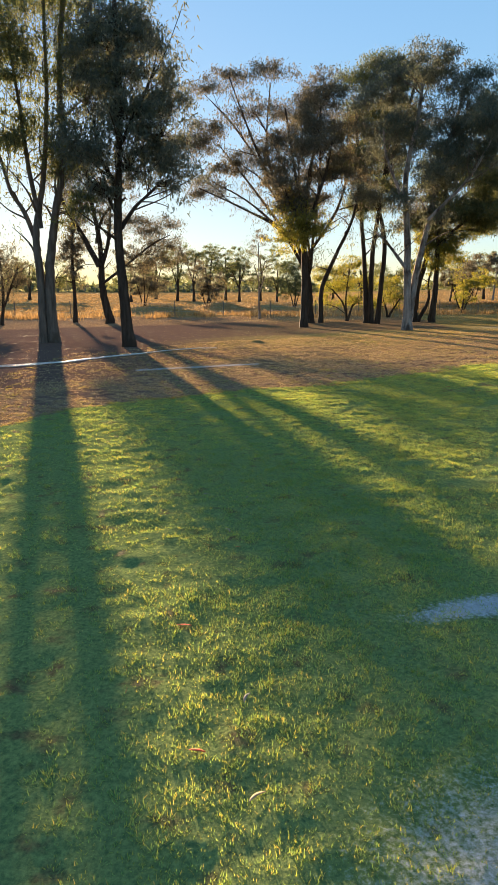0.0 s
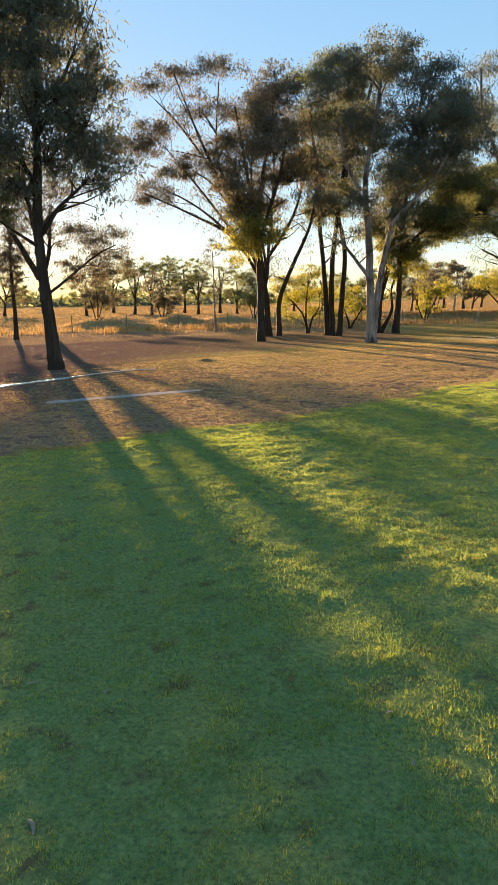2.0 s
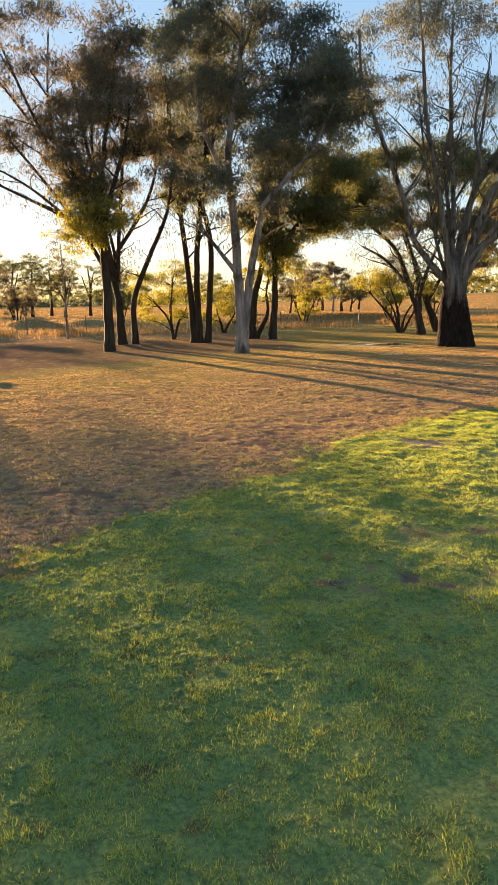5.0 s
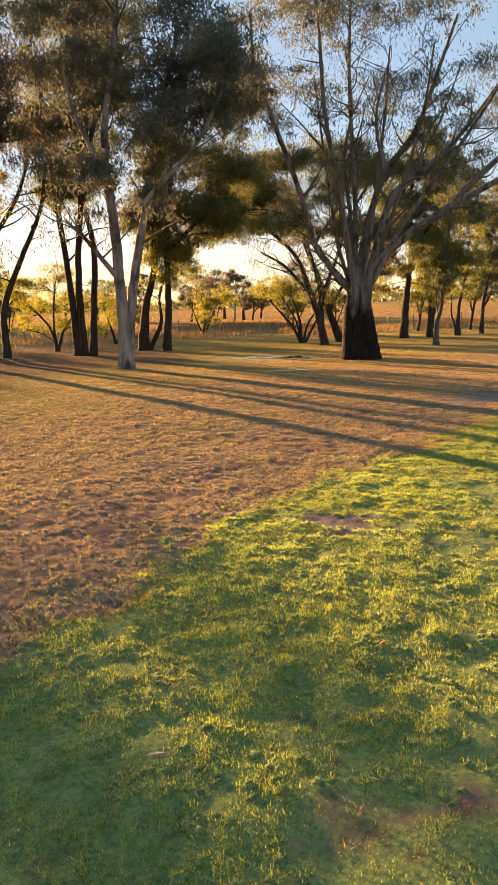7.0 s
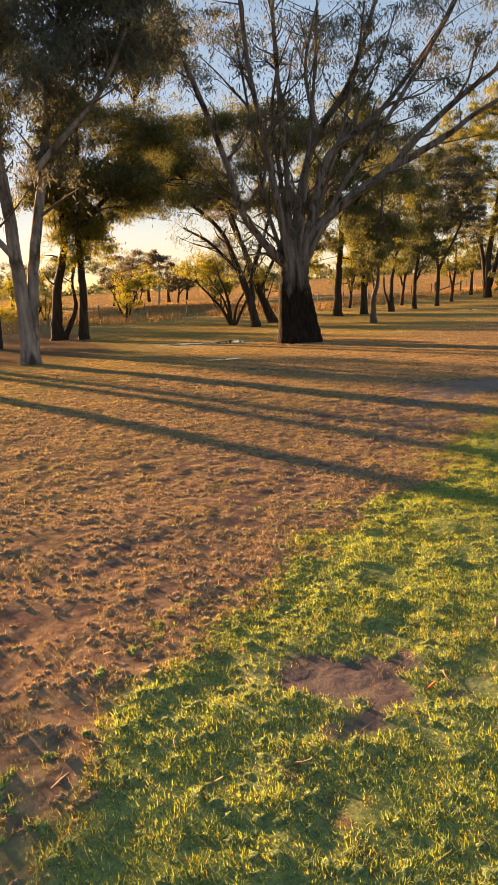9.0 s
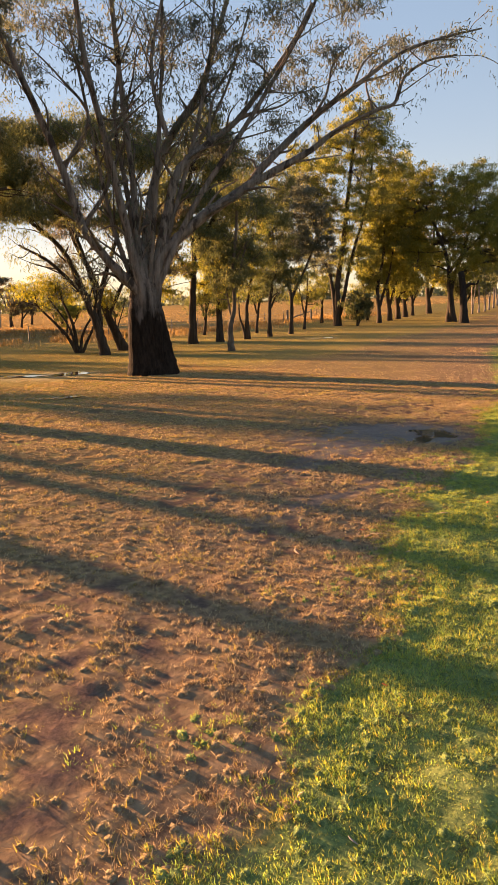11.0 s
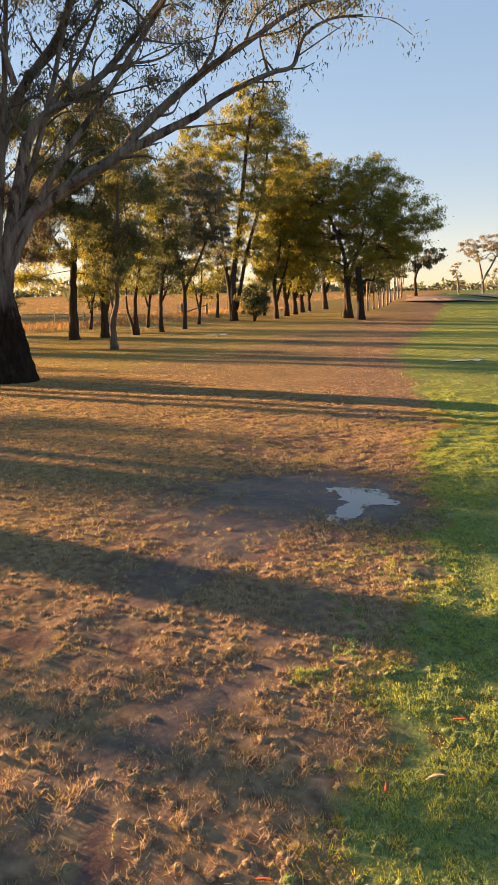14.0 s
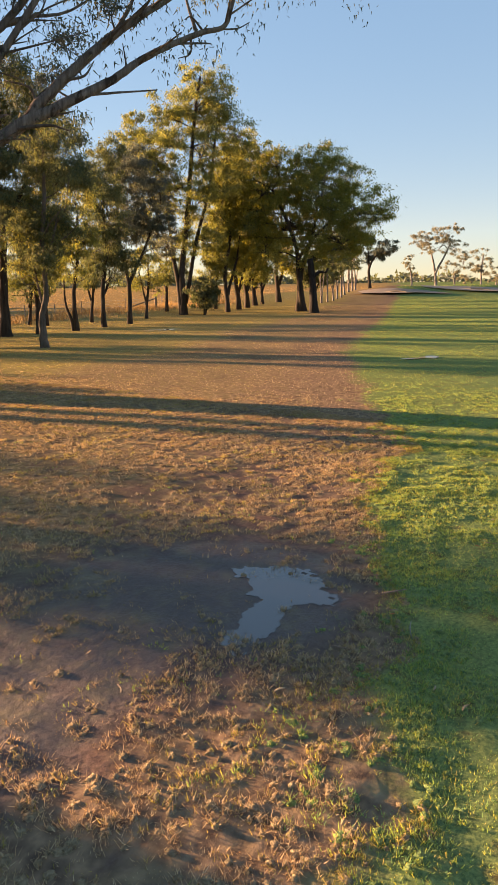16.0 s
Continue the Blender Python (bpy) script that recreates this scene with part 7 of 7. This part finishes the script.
def tufts(count, each, near, far, spread, r, early=1.0):
    """Blades in tufts: places, the tuft's distance from the walk and each blade's heading, away from the tuft's middle."""
    x, y, _ = scatter(count, near, far, r, early)
    d = reach(x, y)
    x, y, d = np.repeat(x, each), np.repeat(y, each), np.repeat(d, each)
    tall = np.repeat(r.uniform(0.6, 1.4, count), each)
    a, q = r.uniform(0, 2 * np.pi, len(x)), np.abs(r.normal(0, spread, len(x))) * (0.7 + 0.08 * d)
    return x + np.cos(a) * q, y + np.sin(a) * q, d, a + r.normal(0, 0.6, len(x)), tall


r = np.random.default_rng(11)
x, y, d, a, tall = tufts(125000, 11, 0.9, 13.0, 0.026, r, 1.35)
lawn, gold, bare, field, sand = masks(x, y)
patch = value_noise(x, y, 0.16, 21) + 0.6 * value_noise(x, y, 0.5, 22)
keep = (lawn + 0.3 * patch + np.repeat(r.normal(0, 0.18, len(x) // 11), 11) > 0.55) & (patch > -1.2 + 0.6 * r.random(len(x))) & (r.random(len(x)) > 0.6 * sand)
x, y, d, a, tall, patch = x[keep], y[keep], d[keep], a[keep], tall[keep], patch[keep]
k = len(x)
blades("lawn_grass", x, y, np.clip((0.012 + 0.005 * patch + 0.009 * r.random(k)) * tall, 0.006, 0.028) * (1 + 0.02 * d), 0.0044 * (0.7 + 0.16 * d), r.uniform(0.3, 0.95, k), GRASS,
       "short mown green couch grass, dewy and backlit", r, a)

r = np.random.default_rng(12)
x, y, d, a, tall = tufts(20000, 14, 1.2, 12.0, 0.032, r, 0.8)
lawn, gold, bare, field, sand = masks(x, y)
patch = dry_patch(x, y)
keep = (1 - lawn + 0.25 * patch > 0.5) & (patch - 0.25 * bare > -0.3 + 0.35 * r.random(len(x))) & (sand < 0.3)
mixed = (r.random(len(x)) < 0.1 + 0.5 * (value_noise(x, y, 0.5, 25) > 0.35)) | (lawn > 0.3)
x, y, d, a, tall, patch, mixed = x[keep], y[keep], d[keep], a[keep], tall[keep], patch[keep], mixed[keep]
for name, some, material, label in (("dry_grass", ~mixed, DRY, "sparse brown dry grass tufts on bare earth"),
                                    ("yellowed_grass", mixed, GOLD, "yellow-green grass tufts among the dry ones")):
    k = int(some.sum())
    blades(name, x[some], y[some], np.clip((0.010 + 0.007 * patch[some] + 0.013 * r.random(k)) * tall[some], 0.006, 0.036) * (1 + 0.02 * d[some]), 0.0027 * (0.75 + 0.17 * d[some]),
           r.uniform(0.45, 0.995, k), material, label, r, a[some])

# the part of the strip that the walk ends on: crumbly tufts, closely set
r = np.random.default_rng(17)
k = 108000
x = 17 - 22 * r.random(k) ** 1.3
y = lawn_edge(x) - 0.5 + 12.5 * r.random(k) ** 1.7
cx, cy = x, y
x, y, tall = np.repeat(x, 9), np.repeat(y, 9), np.repeat(r.uniform(0.55, 1.5, k), 9)
a, q = r.uniform(0, 2 * np.pi, len(x)), np.abs(r.normal(0, 0.017, len(x)))
patch = np.repeat(dry_patch(cx, cy), 9)
lawn, gold, bare, field, sand = (np.repeat(v, 9) for v in masks(cx, cy))
keep = (patch - 0.3 * bare - 0.5 * np.repeat(wetness(cx, cy), 9) > np.repeat(-0.5 + 0.4 * r.random(k), 9)) & (lawn < 0.6)
sprig = np.repeat(r.random(k) < 0.12 + 0.65 * (value_noise(cx, cy, 0.35, 25) > 0.4), 9)
mixed = (sprig & (r.random(len(x)) < 0.7)) | (lawn > 0.35)
mat_on = keep[::9] & (r.random(k) < 0.34) & (cx > 1)
rise = np.where(mat_on, r.uniform(0.005, 0.013, k), 0.0)
clods("turf_clods", cx[mat_on], cy[mat_on], r.uniform(0.012, 0.028, int(mat_on.sum())), rise[mat_on], DRY_MAT, "crumbly matted clods of dry turf", r)
rise = np.repeat(rise, 9) * 0.7
x, y = x + np.cos(a) * q, y + np.sin(a) * q
x, y, a, tall, patch, mixed, rise = x[keep], y[keep], a[keep], tall[keep], patch[keep], mixed[keep], rise[keep]
d = reach(x, y)
for name, some, material, label in (("dry_grass", ~mixed, DRY, "crumbly clumps of dry straw-brown turf"), ("yellowed_grass", mixed, GOLD, "yellow-green sprigs among the dry clumps")):
    k = int(some.sum())
    blades(name, x[some], y[some], np.clip((0.014 + 0.006 * patch[some] + 0.026 * r.random(k) ** 1.3) * tall[some], 0.008, 0.032), 0.0034 * (0.6 + 0.18 * d[some]),
           r.uniform(0.5, 0.97, k), material, label, r, None, rise[some])

# the lawn's edge: green tussocks with dark gaps
r = np.random.default_rng(18)
k = 52000
cx = 16.5 - 21 * r.random(k) ** 1.2
cy = lawn_edge(cx) + 0.35 - 4.2 * r.random(k) ** 1.25
patch = value_noise(cx, cy, 0.16, 21) + 0.6 * value_noise(cx, cy, 0.5, 22)
lawn, gold, bare, field, sand = masks(cx, cy)
ok = (lawn + 0.35 * patch + r.normal(0, 0.2, k) > 0.46) & (patch > -0.75 + 0.4 * r.random(k)) & (r.random(k) < smooth(-4.5, 1.5, cx)) & (r.random(k) < smooth(4.2, 2.0, lawn_edge(cx) - cy))
cx, cy, patch = cx[ok], cy[ok], patch[ok]
rise = np.where((r.random(len(cx)) < 0.35) & (cx > 1), r.uniform(0.005, 0.014, len(cx)), 0.0)
on = rise > 0
clods("turf_mats", cx[on], cy[on], r.uniform(0.016, 0.034, int(on.sum())), rise[on], GREEN_MAT, "springy green mats of turf at the lawn's edge", r)
rise = np.repeat(rise, 14) * 0.7
x, y, patch, tall = np.repeat(cx, 14), np.repeat(cy, 14), np.repeat(patch, 14), np.repeat(r.uniform(0.6, 1.45, len(cx)), 14)
a, q = r.uniform(0, 2 * np.pi, len(x)), np.abs(r.normal(0, 0.016, len(x)))
x, y = x + np.cos(a) * q, y + np.sin(a) * q
d = reach(x, y)
k = len(x)
blades("lawn_tussocks", x, y, np.clip((0.011 + 0.006 * patch + 0.011 * r.random(k)) * tall, 0.007, 0.027), 0.0031 * (0.6 + 0.18 * d), r.uniform(0.3, 0.97, k), GRASS,
       "springy green grass clumps at the edge of the lawn", r, a + r.normal(0, 0.5, k), rise)

# the dry strip as a whole, more coarsely
r = np.random.default_rng(15)
x = np.repeat(r.uniform(-9, 18, 17000), 6)
y = lawn_edge(x) + np.repeat(14 * r.random(17000) ** 1.1, 6)
a = r.uniform(0, 2 * np.pi, len(x))
x, y = x + np.cos(a) * 0.03, y + np.sin(a) * 0.03
d = reach(x, y)
lawn, gold, bare, field, sand = masks(x, y)
keep = (d > 3.5) & (r.random(len(x)) > 0.9 * bare) & (sand < 0.3)
x, y, d, a = x[keep], y[keep], d[keep], a[keep]
k = len(x)
blades("dry_turf", x, y, 0.014 + 0.024 * r.random(k), 0.004 + 0.0011 * d, r.uniform(0.3, 0.95, k), DRY, "worn dry turf between the lawn and the trees", r, a)

# the turf farther off, as coarser tufts that catch the low sun
r = np.random.default_rng(14)
for name, count, material, label in (("lawn_tufts", 120000, GRASS, "short green turf reaching away along the fairway"),
                                     ("dry_tufts", 330000, DRY, "dry brown and golden turf below the gum trees"),
                                     ("golden_tufts", 130000, GOLD, "yellow-green short grass between the trees"),
                                     ("stubble", 45000, STRAW, "straw-coloured stubble covering the paddock")):
    if name == "lawn_tufts":
        x = 12 + 110 * r.random(count) ** 1.6
        y = lawn_edge(x) + 0.5 - (2 + 0.35 * x) * r.random(count)
    elif name == "stubble":
        a, e = np.radians(r.uniform(-35, 70, count)), 52 + 230 * r.random(count) ** 1.5
        x, y = 5 + np.sin(a) * e, 14 + np.cos(a) * e
    else:
        x, y, d = scatter(count, 12.0, 80.0, r)
    d = reach(x, y)
    lawn, gold, bare, field, sand = masks(x, y)
    pick = r.random(count)
    if name == "lawn_tufts":
        keep = (pick < lawn) & (d > 10)
    elif name == "stubble":
        keep = pick < field
    else:
        keep = (d > 9) & (pick > lawn) & (r.random(count) > 0.95 * bare) & (field < 0.5)
        keep &= (r.random(count) < gold) if name == "golden_tufts" else (r.random(count) > 0.8 * gold)
    x, y, d = x[keep], y[keep], d[keep]
    k = len(x)
    tall = 3.0 if name == "stubble" else 1.0
    blades(name, x, y, (0.012 + 0.02 * r.random(k)) * (tall * 1.4 - 0.4), (0.0008 * d + 0.006) * (1.2 * tall - 0.2), r.uniform(0.2, 0.9, k), material, label, r)

# paddock edge: taller pale grass along the fence and the earth bank
r = np.random.default_rng(13)
x = r.uniform(-40, 75, 38000)
y = 54.5 + 0.35 * x + r.normal(0, 2.2, len(x)) - 1.0
clump = value_noise(x, y, 1.6, 31) + 0.5 * value_noise(x, y, 6, 32)
keep = clump > -0.1
x, y, clump = x[keep], y[keep], clump[keep]
k = len(x)
blades("paddock_grass", x, y, 0.25 + 0.25 * r.random(k) * (1 + np.clip(clump, 0, 1)), np.full(k, 0.035), r.uniform(0.1, 0.5, k), STRAW,
       "tall straw-coloured grass along the paddock fence", r)


x = r.normal(22.5, 6, 9000)
y = r.normal(68.5, 1.8, 9000)
blades("bank_grass", x, y, 0.12 + 0.3 * r.random(9000), np.full(9000, 0.05), r.uniform(0.2, 0.7, 9000), STRAW, "dry grass growing over the earth bank", r)
x, y = r.normal(-5.5, 4.5, 6000), r.normal(61.5, 2.2, 6000)
blades("heap_grass", x, y, 0.1 + 0.25 * r.random(6000), np.full(6000, 0.05), r.uniform(0.2, 0.7, 6000), DRY, "dry grass growing over low earth heaps", r)


# ---- fence beyond the trees ----
def fence_line():
    fence = thing("wire_fence", 0, 54.5, "old wire fence with thin grey posts along the paddock", "fence", z=0)
    tops = []
    rr = np.random.default_rng(5)
    for i in range(34):
        fx = -36 + i * 3.6
        fy = 54.5 + 0.35 * fx
        fz = float(ground_z(fx, fy, False))
        t = Tubes()
        lean = rr.normal(0, 0.04, 2)
        t.add([(fx, fy - 54.5, fz - 0.2), (fx + lean[0], fy - 54.5 + lean[1], fz + 1.15)], [0.045, 0.04], 6)
        part("post", t.mesh("post"), POST, fence)
        tops.append((fx, fy - 54.5, fz))
    for h in (0.35, 0.65, 0.95):
        t = Tubes()
        t.add([(a, b, c + h) for a, b, c in tops], [0.006] * len(tops), 4)
        part("wire", t.mesh("wire"), WIRE, fence)


fence_line()


def strainer(x, y):
    g = thing("strainer_post", x, y, "timber fence corner post with a diagonal stay", "fence post", "fence posts")
    for nm, line, rad in (("post", [(0, 0, -0.2), (0, 0, 1.25)], 0.13), ("post", [(2.6, -1.0, -0.2), (2.6, -1.0, 1.3)], 0.13), ("stay", [(0.1, 0, 0.25), (2.5, -0.95, 1.05)], 0.07)):
        t = Tubes()
        t.add(line, [rad, rad * 0.92], 8)
        part(nm, t.mesh(nm), POST, g)


strainer(54.6, 73.4)


def hose(points, label):
    t = Tubes()
    line = spline(points, 8)
    line[:, 2] = ground_z(line[:, 0], line[:, 1]) + 0.02
    t.add(line, [0.013] * len(line), 6)
    me = t.mesh("hose")
    me.materials.append(HOSE)
    tagged(new("hose", me), label, "hose", "hoses")


hose([(-9, 13.3, 0), (-5.24, 14.94, 0), (-3.49, 17.35, 0), (-1.97, 19.17, 0), (-1.3, 19.4, 0)], "pale irrigation hose lying across dry grass")
hose([(-9, 13.0, 0), (-5.3, 14.6, 0), (-3.6, 16.9, 0), (-3.0, 17.9, 0)], "pale irrigation hose beside its twin")


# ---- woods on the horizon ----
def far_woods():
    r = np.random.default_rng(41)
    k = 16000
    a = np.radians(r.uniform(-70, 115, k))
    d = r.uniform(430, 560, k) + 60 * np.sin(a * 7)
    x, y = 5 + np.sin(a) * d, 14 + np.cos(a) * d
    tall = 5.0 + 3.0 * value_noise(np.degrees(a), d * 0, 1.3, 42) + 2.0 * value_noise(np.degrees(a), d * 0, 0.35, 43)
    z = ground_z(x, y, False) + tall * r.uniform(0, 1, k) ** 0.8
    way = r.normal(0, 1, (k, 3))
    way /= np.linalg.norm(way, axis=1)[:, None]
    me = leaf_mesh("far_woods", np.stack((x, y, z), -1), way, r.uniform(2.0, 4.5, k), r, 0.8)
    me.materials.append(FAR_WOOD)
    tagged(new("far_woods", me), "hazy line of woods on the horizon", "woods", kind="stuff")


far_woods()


# ---- fallen leaves, bark strips and twigs on the turf ----
def litter_mesh(kind, r):
    """One curled fallen leaf, strip of shed bark or twig, lying along x, with thickness."""
    bm = bmesh.new()
    n, long, wide = {"leaf": (7, 0.11, 0.02), "bark": (8, 0.15, 0.02), "twig": (8, 0.18, 0.005)}[kind]
    bend = r.uniform(-0.25, 0.25)
    rows = []
    for i in range(n):
        t = i / (n - 1)
        w = wide * (math.sin(math.pi * min(1, t * 0.94 + 0.04)) ** 0.8 if kind == "leaf" else 0.75 + 0.25 * math.sin(5 * t + bend * 9)) * 0.5 + 0.0012
        x, y, z = (t - 0.5) * long, bend * long * (t - 0.5) ** 2 * 2, 0.006 + 0.018 * abs(bend) * math.sin(3 * t)
        rows.append([bm.verts.new(v) for v in ((x, y - w, z + w * 0.35), (x, y, z - 0.001), (x, y + w, z + w * 0.35), (x, y, z + 0.0035))])
    for a, b in zip(rows, rows[1:]):
        for i in range(4):
            j = (i + 1) % 4
            bm.faces.new((a[i], a[j], b[j], b[i]))
    bm.faces.new(rows[0][::-1])
    bm.faces.new(rows[-1])
    bmesh.ops.recalc_face_normals(bm, faces=bm.faces)
    me = bpy.data.meshes.new(kind)
    bm.to_mesh(me)
    bm.free()
    for p in me.polygons:
        p.use_smooth = True
    return me


RED_LEAF = plain("red_fallen_leaf", (0.4, 0.07, 0.03), (0.55, 0.13, 0.06), 0.85, 40, 0.2)
TAN_LEAF = plain("tan_fallen_leaf", (0.3, 0.2, 0.11), (0.5, 0.38, 0.24), 0.85, 40, 0.2)
PALE_LEAF = plain("pale_fallen_leaf", (0.2, 0.17, 0.13), (0.34, 0.3, 0.24), 0.8, 40, 0.2)
BARK_BIT = plain("shed_bark", (0.12, 0.07, 0.045), (0.34, 0.22, 0.14), 0.8, 30, 0.4)
for _m in (RED_LEAF, TAN_LEAF, PALE_LEAF):
    _m.node_tree.nodes["Principled BSDF"].inputs["Specular IOR Level"].default_value = 0.12
NAMES = {"leaf": ("fallen_leaf", "fallen leaf", "fallen leaves on the turf"), "bark": ("bark_strip", "bark", "strips of shed bark"), "twig": ("fallen_twig", "twig", "fallen twigs")}
LABELS = {"red_fallen_leaf": "curled bright red gum leaf lying on grass", "tan_fallen_leaf": "dry tan gum leaf lying on the ground",
          "pale_fallen_leaf": "bleached pale gum leaf lying on green turf", "shed_bark": "brown strip of shed gum bark on the ground"}
lr = random.Random(77)
SHAPES = {}


def litter(kind, material, x, y, turn, size=1.0):
    key = (kind, material.name, lr.randrange(4))
    if key not in SHAPES:
        SHAPES[key] = litter_mesh(kind, lr)
        SHAPES[key].materials.append(material)
    name, category, group = NAMES[kind]
    ob = new(name, SHAPES[key])
    ob.location = (x, y, float(ground_z(x, y)) + 0.008)
    ob.rotation_euler = (lr.uniform(-0.15, 0.15), lr.uniform(-0.12, 0.12), radians(turn))
    ob.scale = (size * (0.72 if kind == "leaf" else 0.85),) * 3
    label = LABELS[material.name] if kind != "twig" else "thin bare twig lying on the ground"
    tagged(ob, label, category, group)


# leaves that can be told apart along the walk
for kind, material, x, y, turn, size in (
        ("leaf", RED_LEAF, -0.09, 3.14, 5, 0.9), ("leaf", RED_LEAF, 0.08, 2.2, 0, 0.8), ("leaf", TAN_LEAF, 0.3, 2.0, 40, 0.9), ("leaf", PALE_LEAF, 0.24, 2.55, 70, 0.8),
        ("leaf", PALE_LEAF, 1.31, 4.74, 80, 0.5), ("leaf", PALE_LEAF, 0.04, 4.49, -60, 1.0), ("leaf", PALE_LEAF, -0.2, 5.3, 20, 0.7), ("twig", BARK_BIT, 0.5, 5.3, 5, 0.7),
        ("leaf", RED_LEAF, 4.69, 12.87, 15, 0.75), ("leaf", PALE_LEAF, 3.51, 12.4, 0, 0.9), ("leaf", RED_LEAF, 3.0, 11.9, -25, 0.9), ("leaf", PALE_LEAF, 2.9, 10.75, 80, 0.9),
        ("leaf", PALE_LEAF, 3.75, 10.85, 95, 0.8), ("leaf", PALE_LEAF, 3.85, 10.85, 85, 1.2), ("leaf", RED_LEAF, 3.3, 11.6, 10, 1.0), ("leaf", TAN_LEAF, 4.1, 11.4, 130, 1.0),
        ("leaf", PALE_LEAF, 2.4, 11.1, 40, 0.9), ("leaf", RED_LEAF, 9.75, 17.75, 25, 1.3), ("leaf", RED_LEAF, 9.1, 17.9, 30, 0.7), ("leaf", TAN_LEAF, 9.25, 17.8, -40, 1.0),
        ("leaf", RED_LEAF, 9.5, 17.5, 20, 0.6), ("bark", BARK_BIT, 9.95, 17.7, 20, 1.0), ("bark", PALE_LEAF, 13.25, 18.9, 50, 1.0), ("bark", BARK_BIT, 13.4, 18.85, 0, 0.9),
        ("bark", BARK_BIT, 12.2, 19.45, -20, 1.3), ("twig", PALE_LEAF, 11.9, 19.2, 30, 1.0), ("bark", BARK_BIT, 7.9, 17.9, 60, 1.1), ("twig", PALE_LEAF, 7.55, 18.3, -15, 0.8),
        ("bark", BARK_BIT, 8.48, 17.81, 15, 0.9), ("bark", BARK_BIT, 8.43, 17.86, 70, 0.7), ("bark", TAN_LEAF, 8.55, 17.78, -30, 0.8), ("twig", BARK_BIT, 8.4, 17.8, 110, 0.8), ("leaf", TAN_LEAF, 8.4, 17.5, 25, 0.5), ("leaf", RED_LEAF, 9.61, 17.9, -35, 0.8)):
    litter(kind, material, x, y, turn, size)
for cx0, cy0, wide, count in ((5.35, 14.6, 0.75, 34), (3.9, 11.5, 0.8, 16), (8.5, 17.9, 0.5, 12), (12.4, 19.3, 0.6, 12)):
    for _ in range(count):
        kind = lr.choice(("leaf", "leaf", "bark", "twig"))
        litter(kind, BARK_BIT if kind != "leaf" else lr.choice((TAN_LEAF, TAN_LEAF, RED_LEAF)), cx0 + lr.gauss(0, wide), cy0 + lr.gauss(0, wide * 0.5), lr.uniform(0, 360), lr.uniform(0.35, 0.8))
for _ in range(150):
    i = lr.randrange(len(WALK) - 1)
    t = lr.random()
    a, d = radians(HEAD[i] + lr.uniform(-26, 26)), lr.uniform(1.8, 9)
    px, py = WALK[i] * (1 - t) + WALK[i + 1] * t
    x, y = px + math.sin(a) * d, py + math.cos(a) * d
    on_turf = y < float(lawn_edge(x))
    kind = lr.choice(("leaf", "leaf", "leaf", "leaf", "twig")) if on_turf else lr.choice(("leaf", "leaf", "bark", "bark", "twig", "twig"))
    material = BARK_BIT if kind == "bark" else lr.choice((TAN_LEAF, TAN_LEAF, PALE_LEAF, RED_LEAF) if on_turf else (TAN_LEAF, TAN_LEAF, BARK_BIT))
    if kind == "leaf" and material is BARK_BIT:
        material = TAN_LEAF
    litter(kind, material, x, y, lr.uniform(0, 360), lr.uniform(0.3, 0.6))


# ---- bunkers cut into the mounds by the green ----
def bunker(x, y, wide, deep, turn):
    bm = bmesh.new()
    n, rings = 36, 7
    grid = []
    for j in range(rings):
        t = j / (rings - 1)
        row = []
        for i in range(n):
            a = 2 * math.pi * i / n
            w = 1 + 0.16 * math.sin(3 * a + x) + 0.08 * math.sin(5 * a)
            u, v = math.cos(a) * wide * w * t, math.sin(a) * deep * w * t
            c, q = math.cos(radians(turn)), math.sin(radians(turn))
            px, py = u * c - v * q, u * q + v * c
            z = float(ground_z(x + px, y + py, False)) - float(ground_z(x, y, False))
            row.append(bm.verts.new((px, py, z + 0.05 + 0.25 * max(0, math.sin(a)) * t * t)))
        grid.append(row)
    for j in range(rings - 1):
        for i in range(n):
            k = (i + 1) % n
            f = (grid[j][i], grid[j][k], grid[j + 1][k], grid[j + 1][i])
            if j:
                bm.faces.new(f)
    bm.faces.new(grid[1])
    for v in grid[0]:
        bm.verts.remove(v)
    me = bpy.data.meshes.new("bunker")
    bm.to_mesh(me)
    bm.free()
    for p in me.polygons:
        p.use_smooth = True
    me.materials.append(SAND)
    ob = new("sand_bunker", me)
    ob.location = (x, y, float(ground_z(x, y, False)))
    tagged(ob, "brown sand bunker cut into a grassy mound", "bunker", "bunkers", "structure")


bunker(99.0, 67.5, 6.5, 2.6, 125)
bunker(110.5, 60.0, 9.0, 3.0, 125)
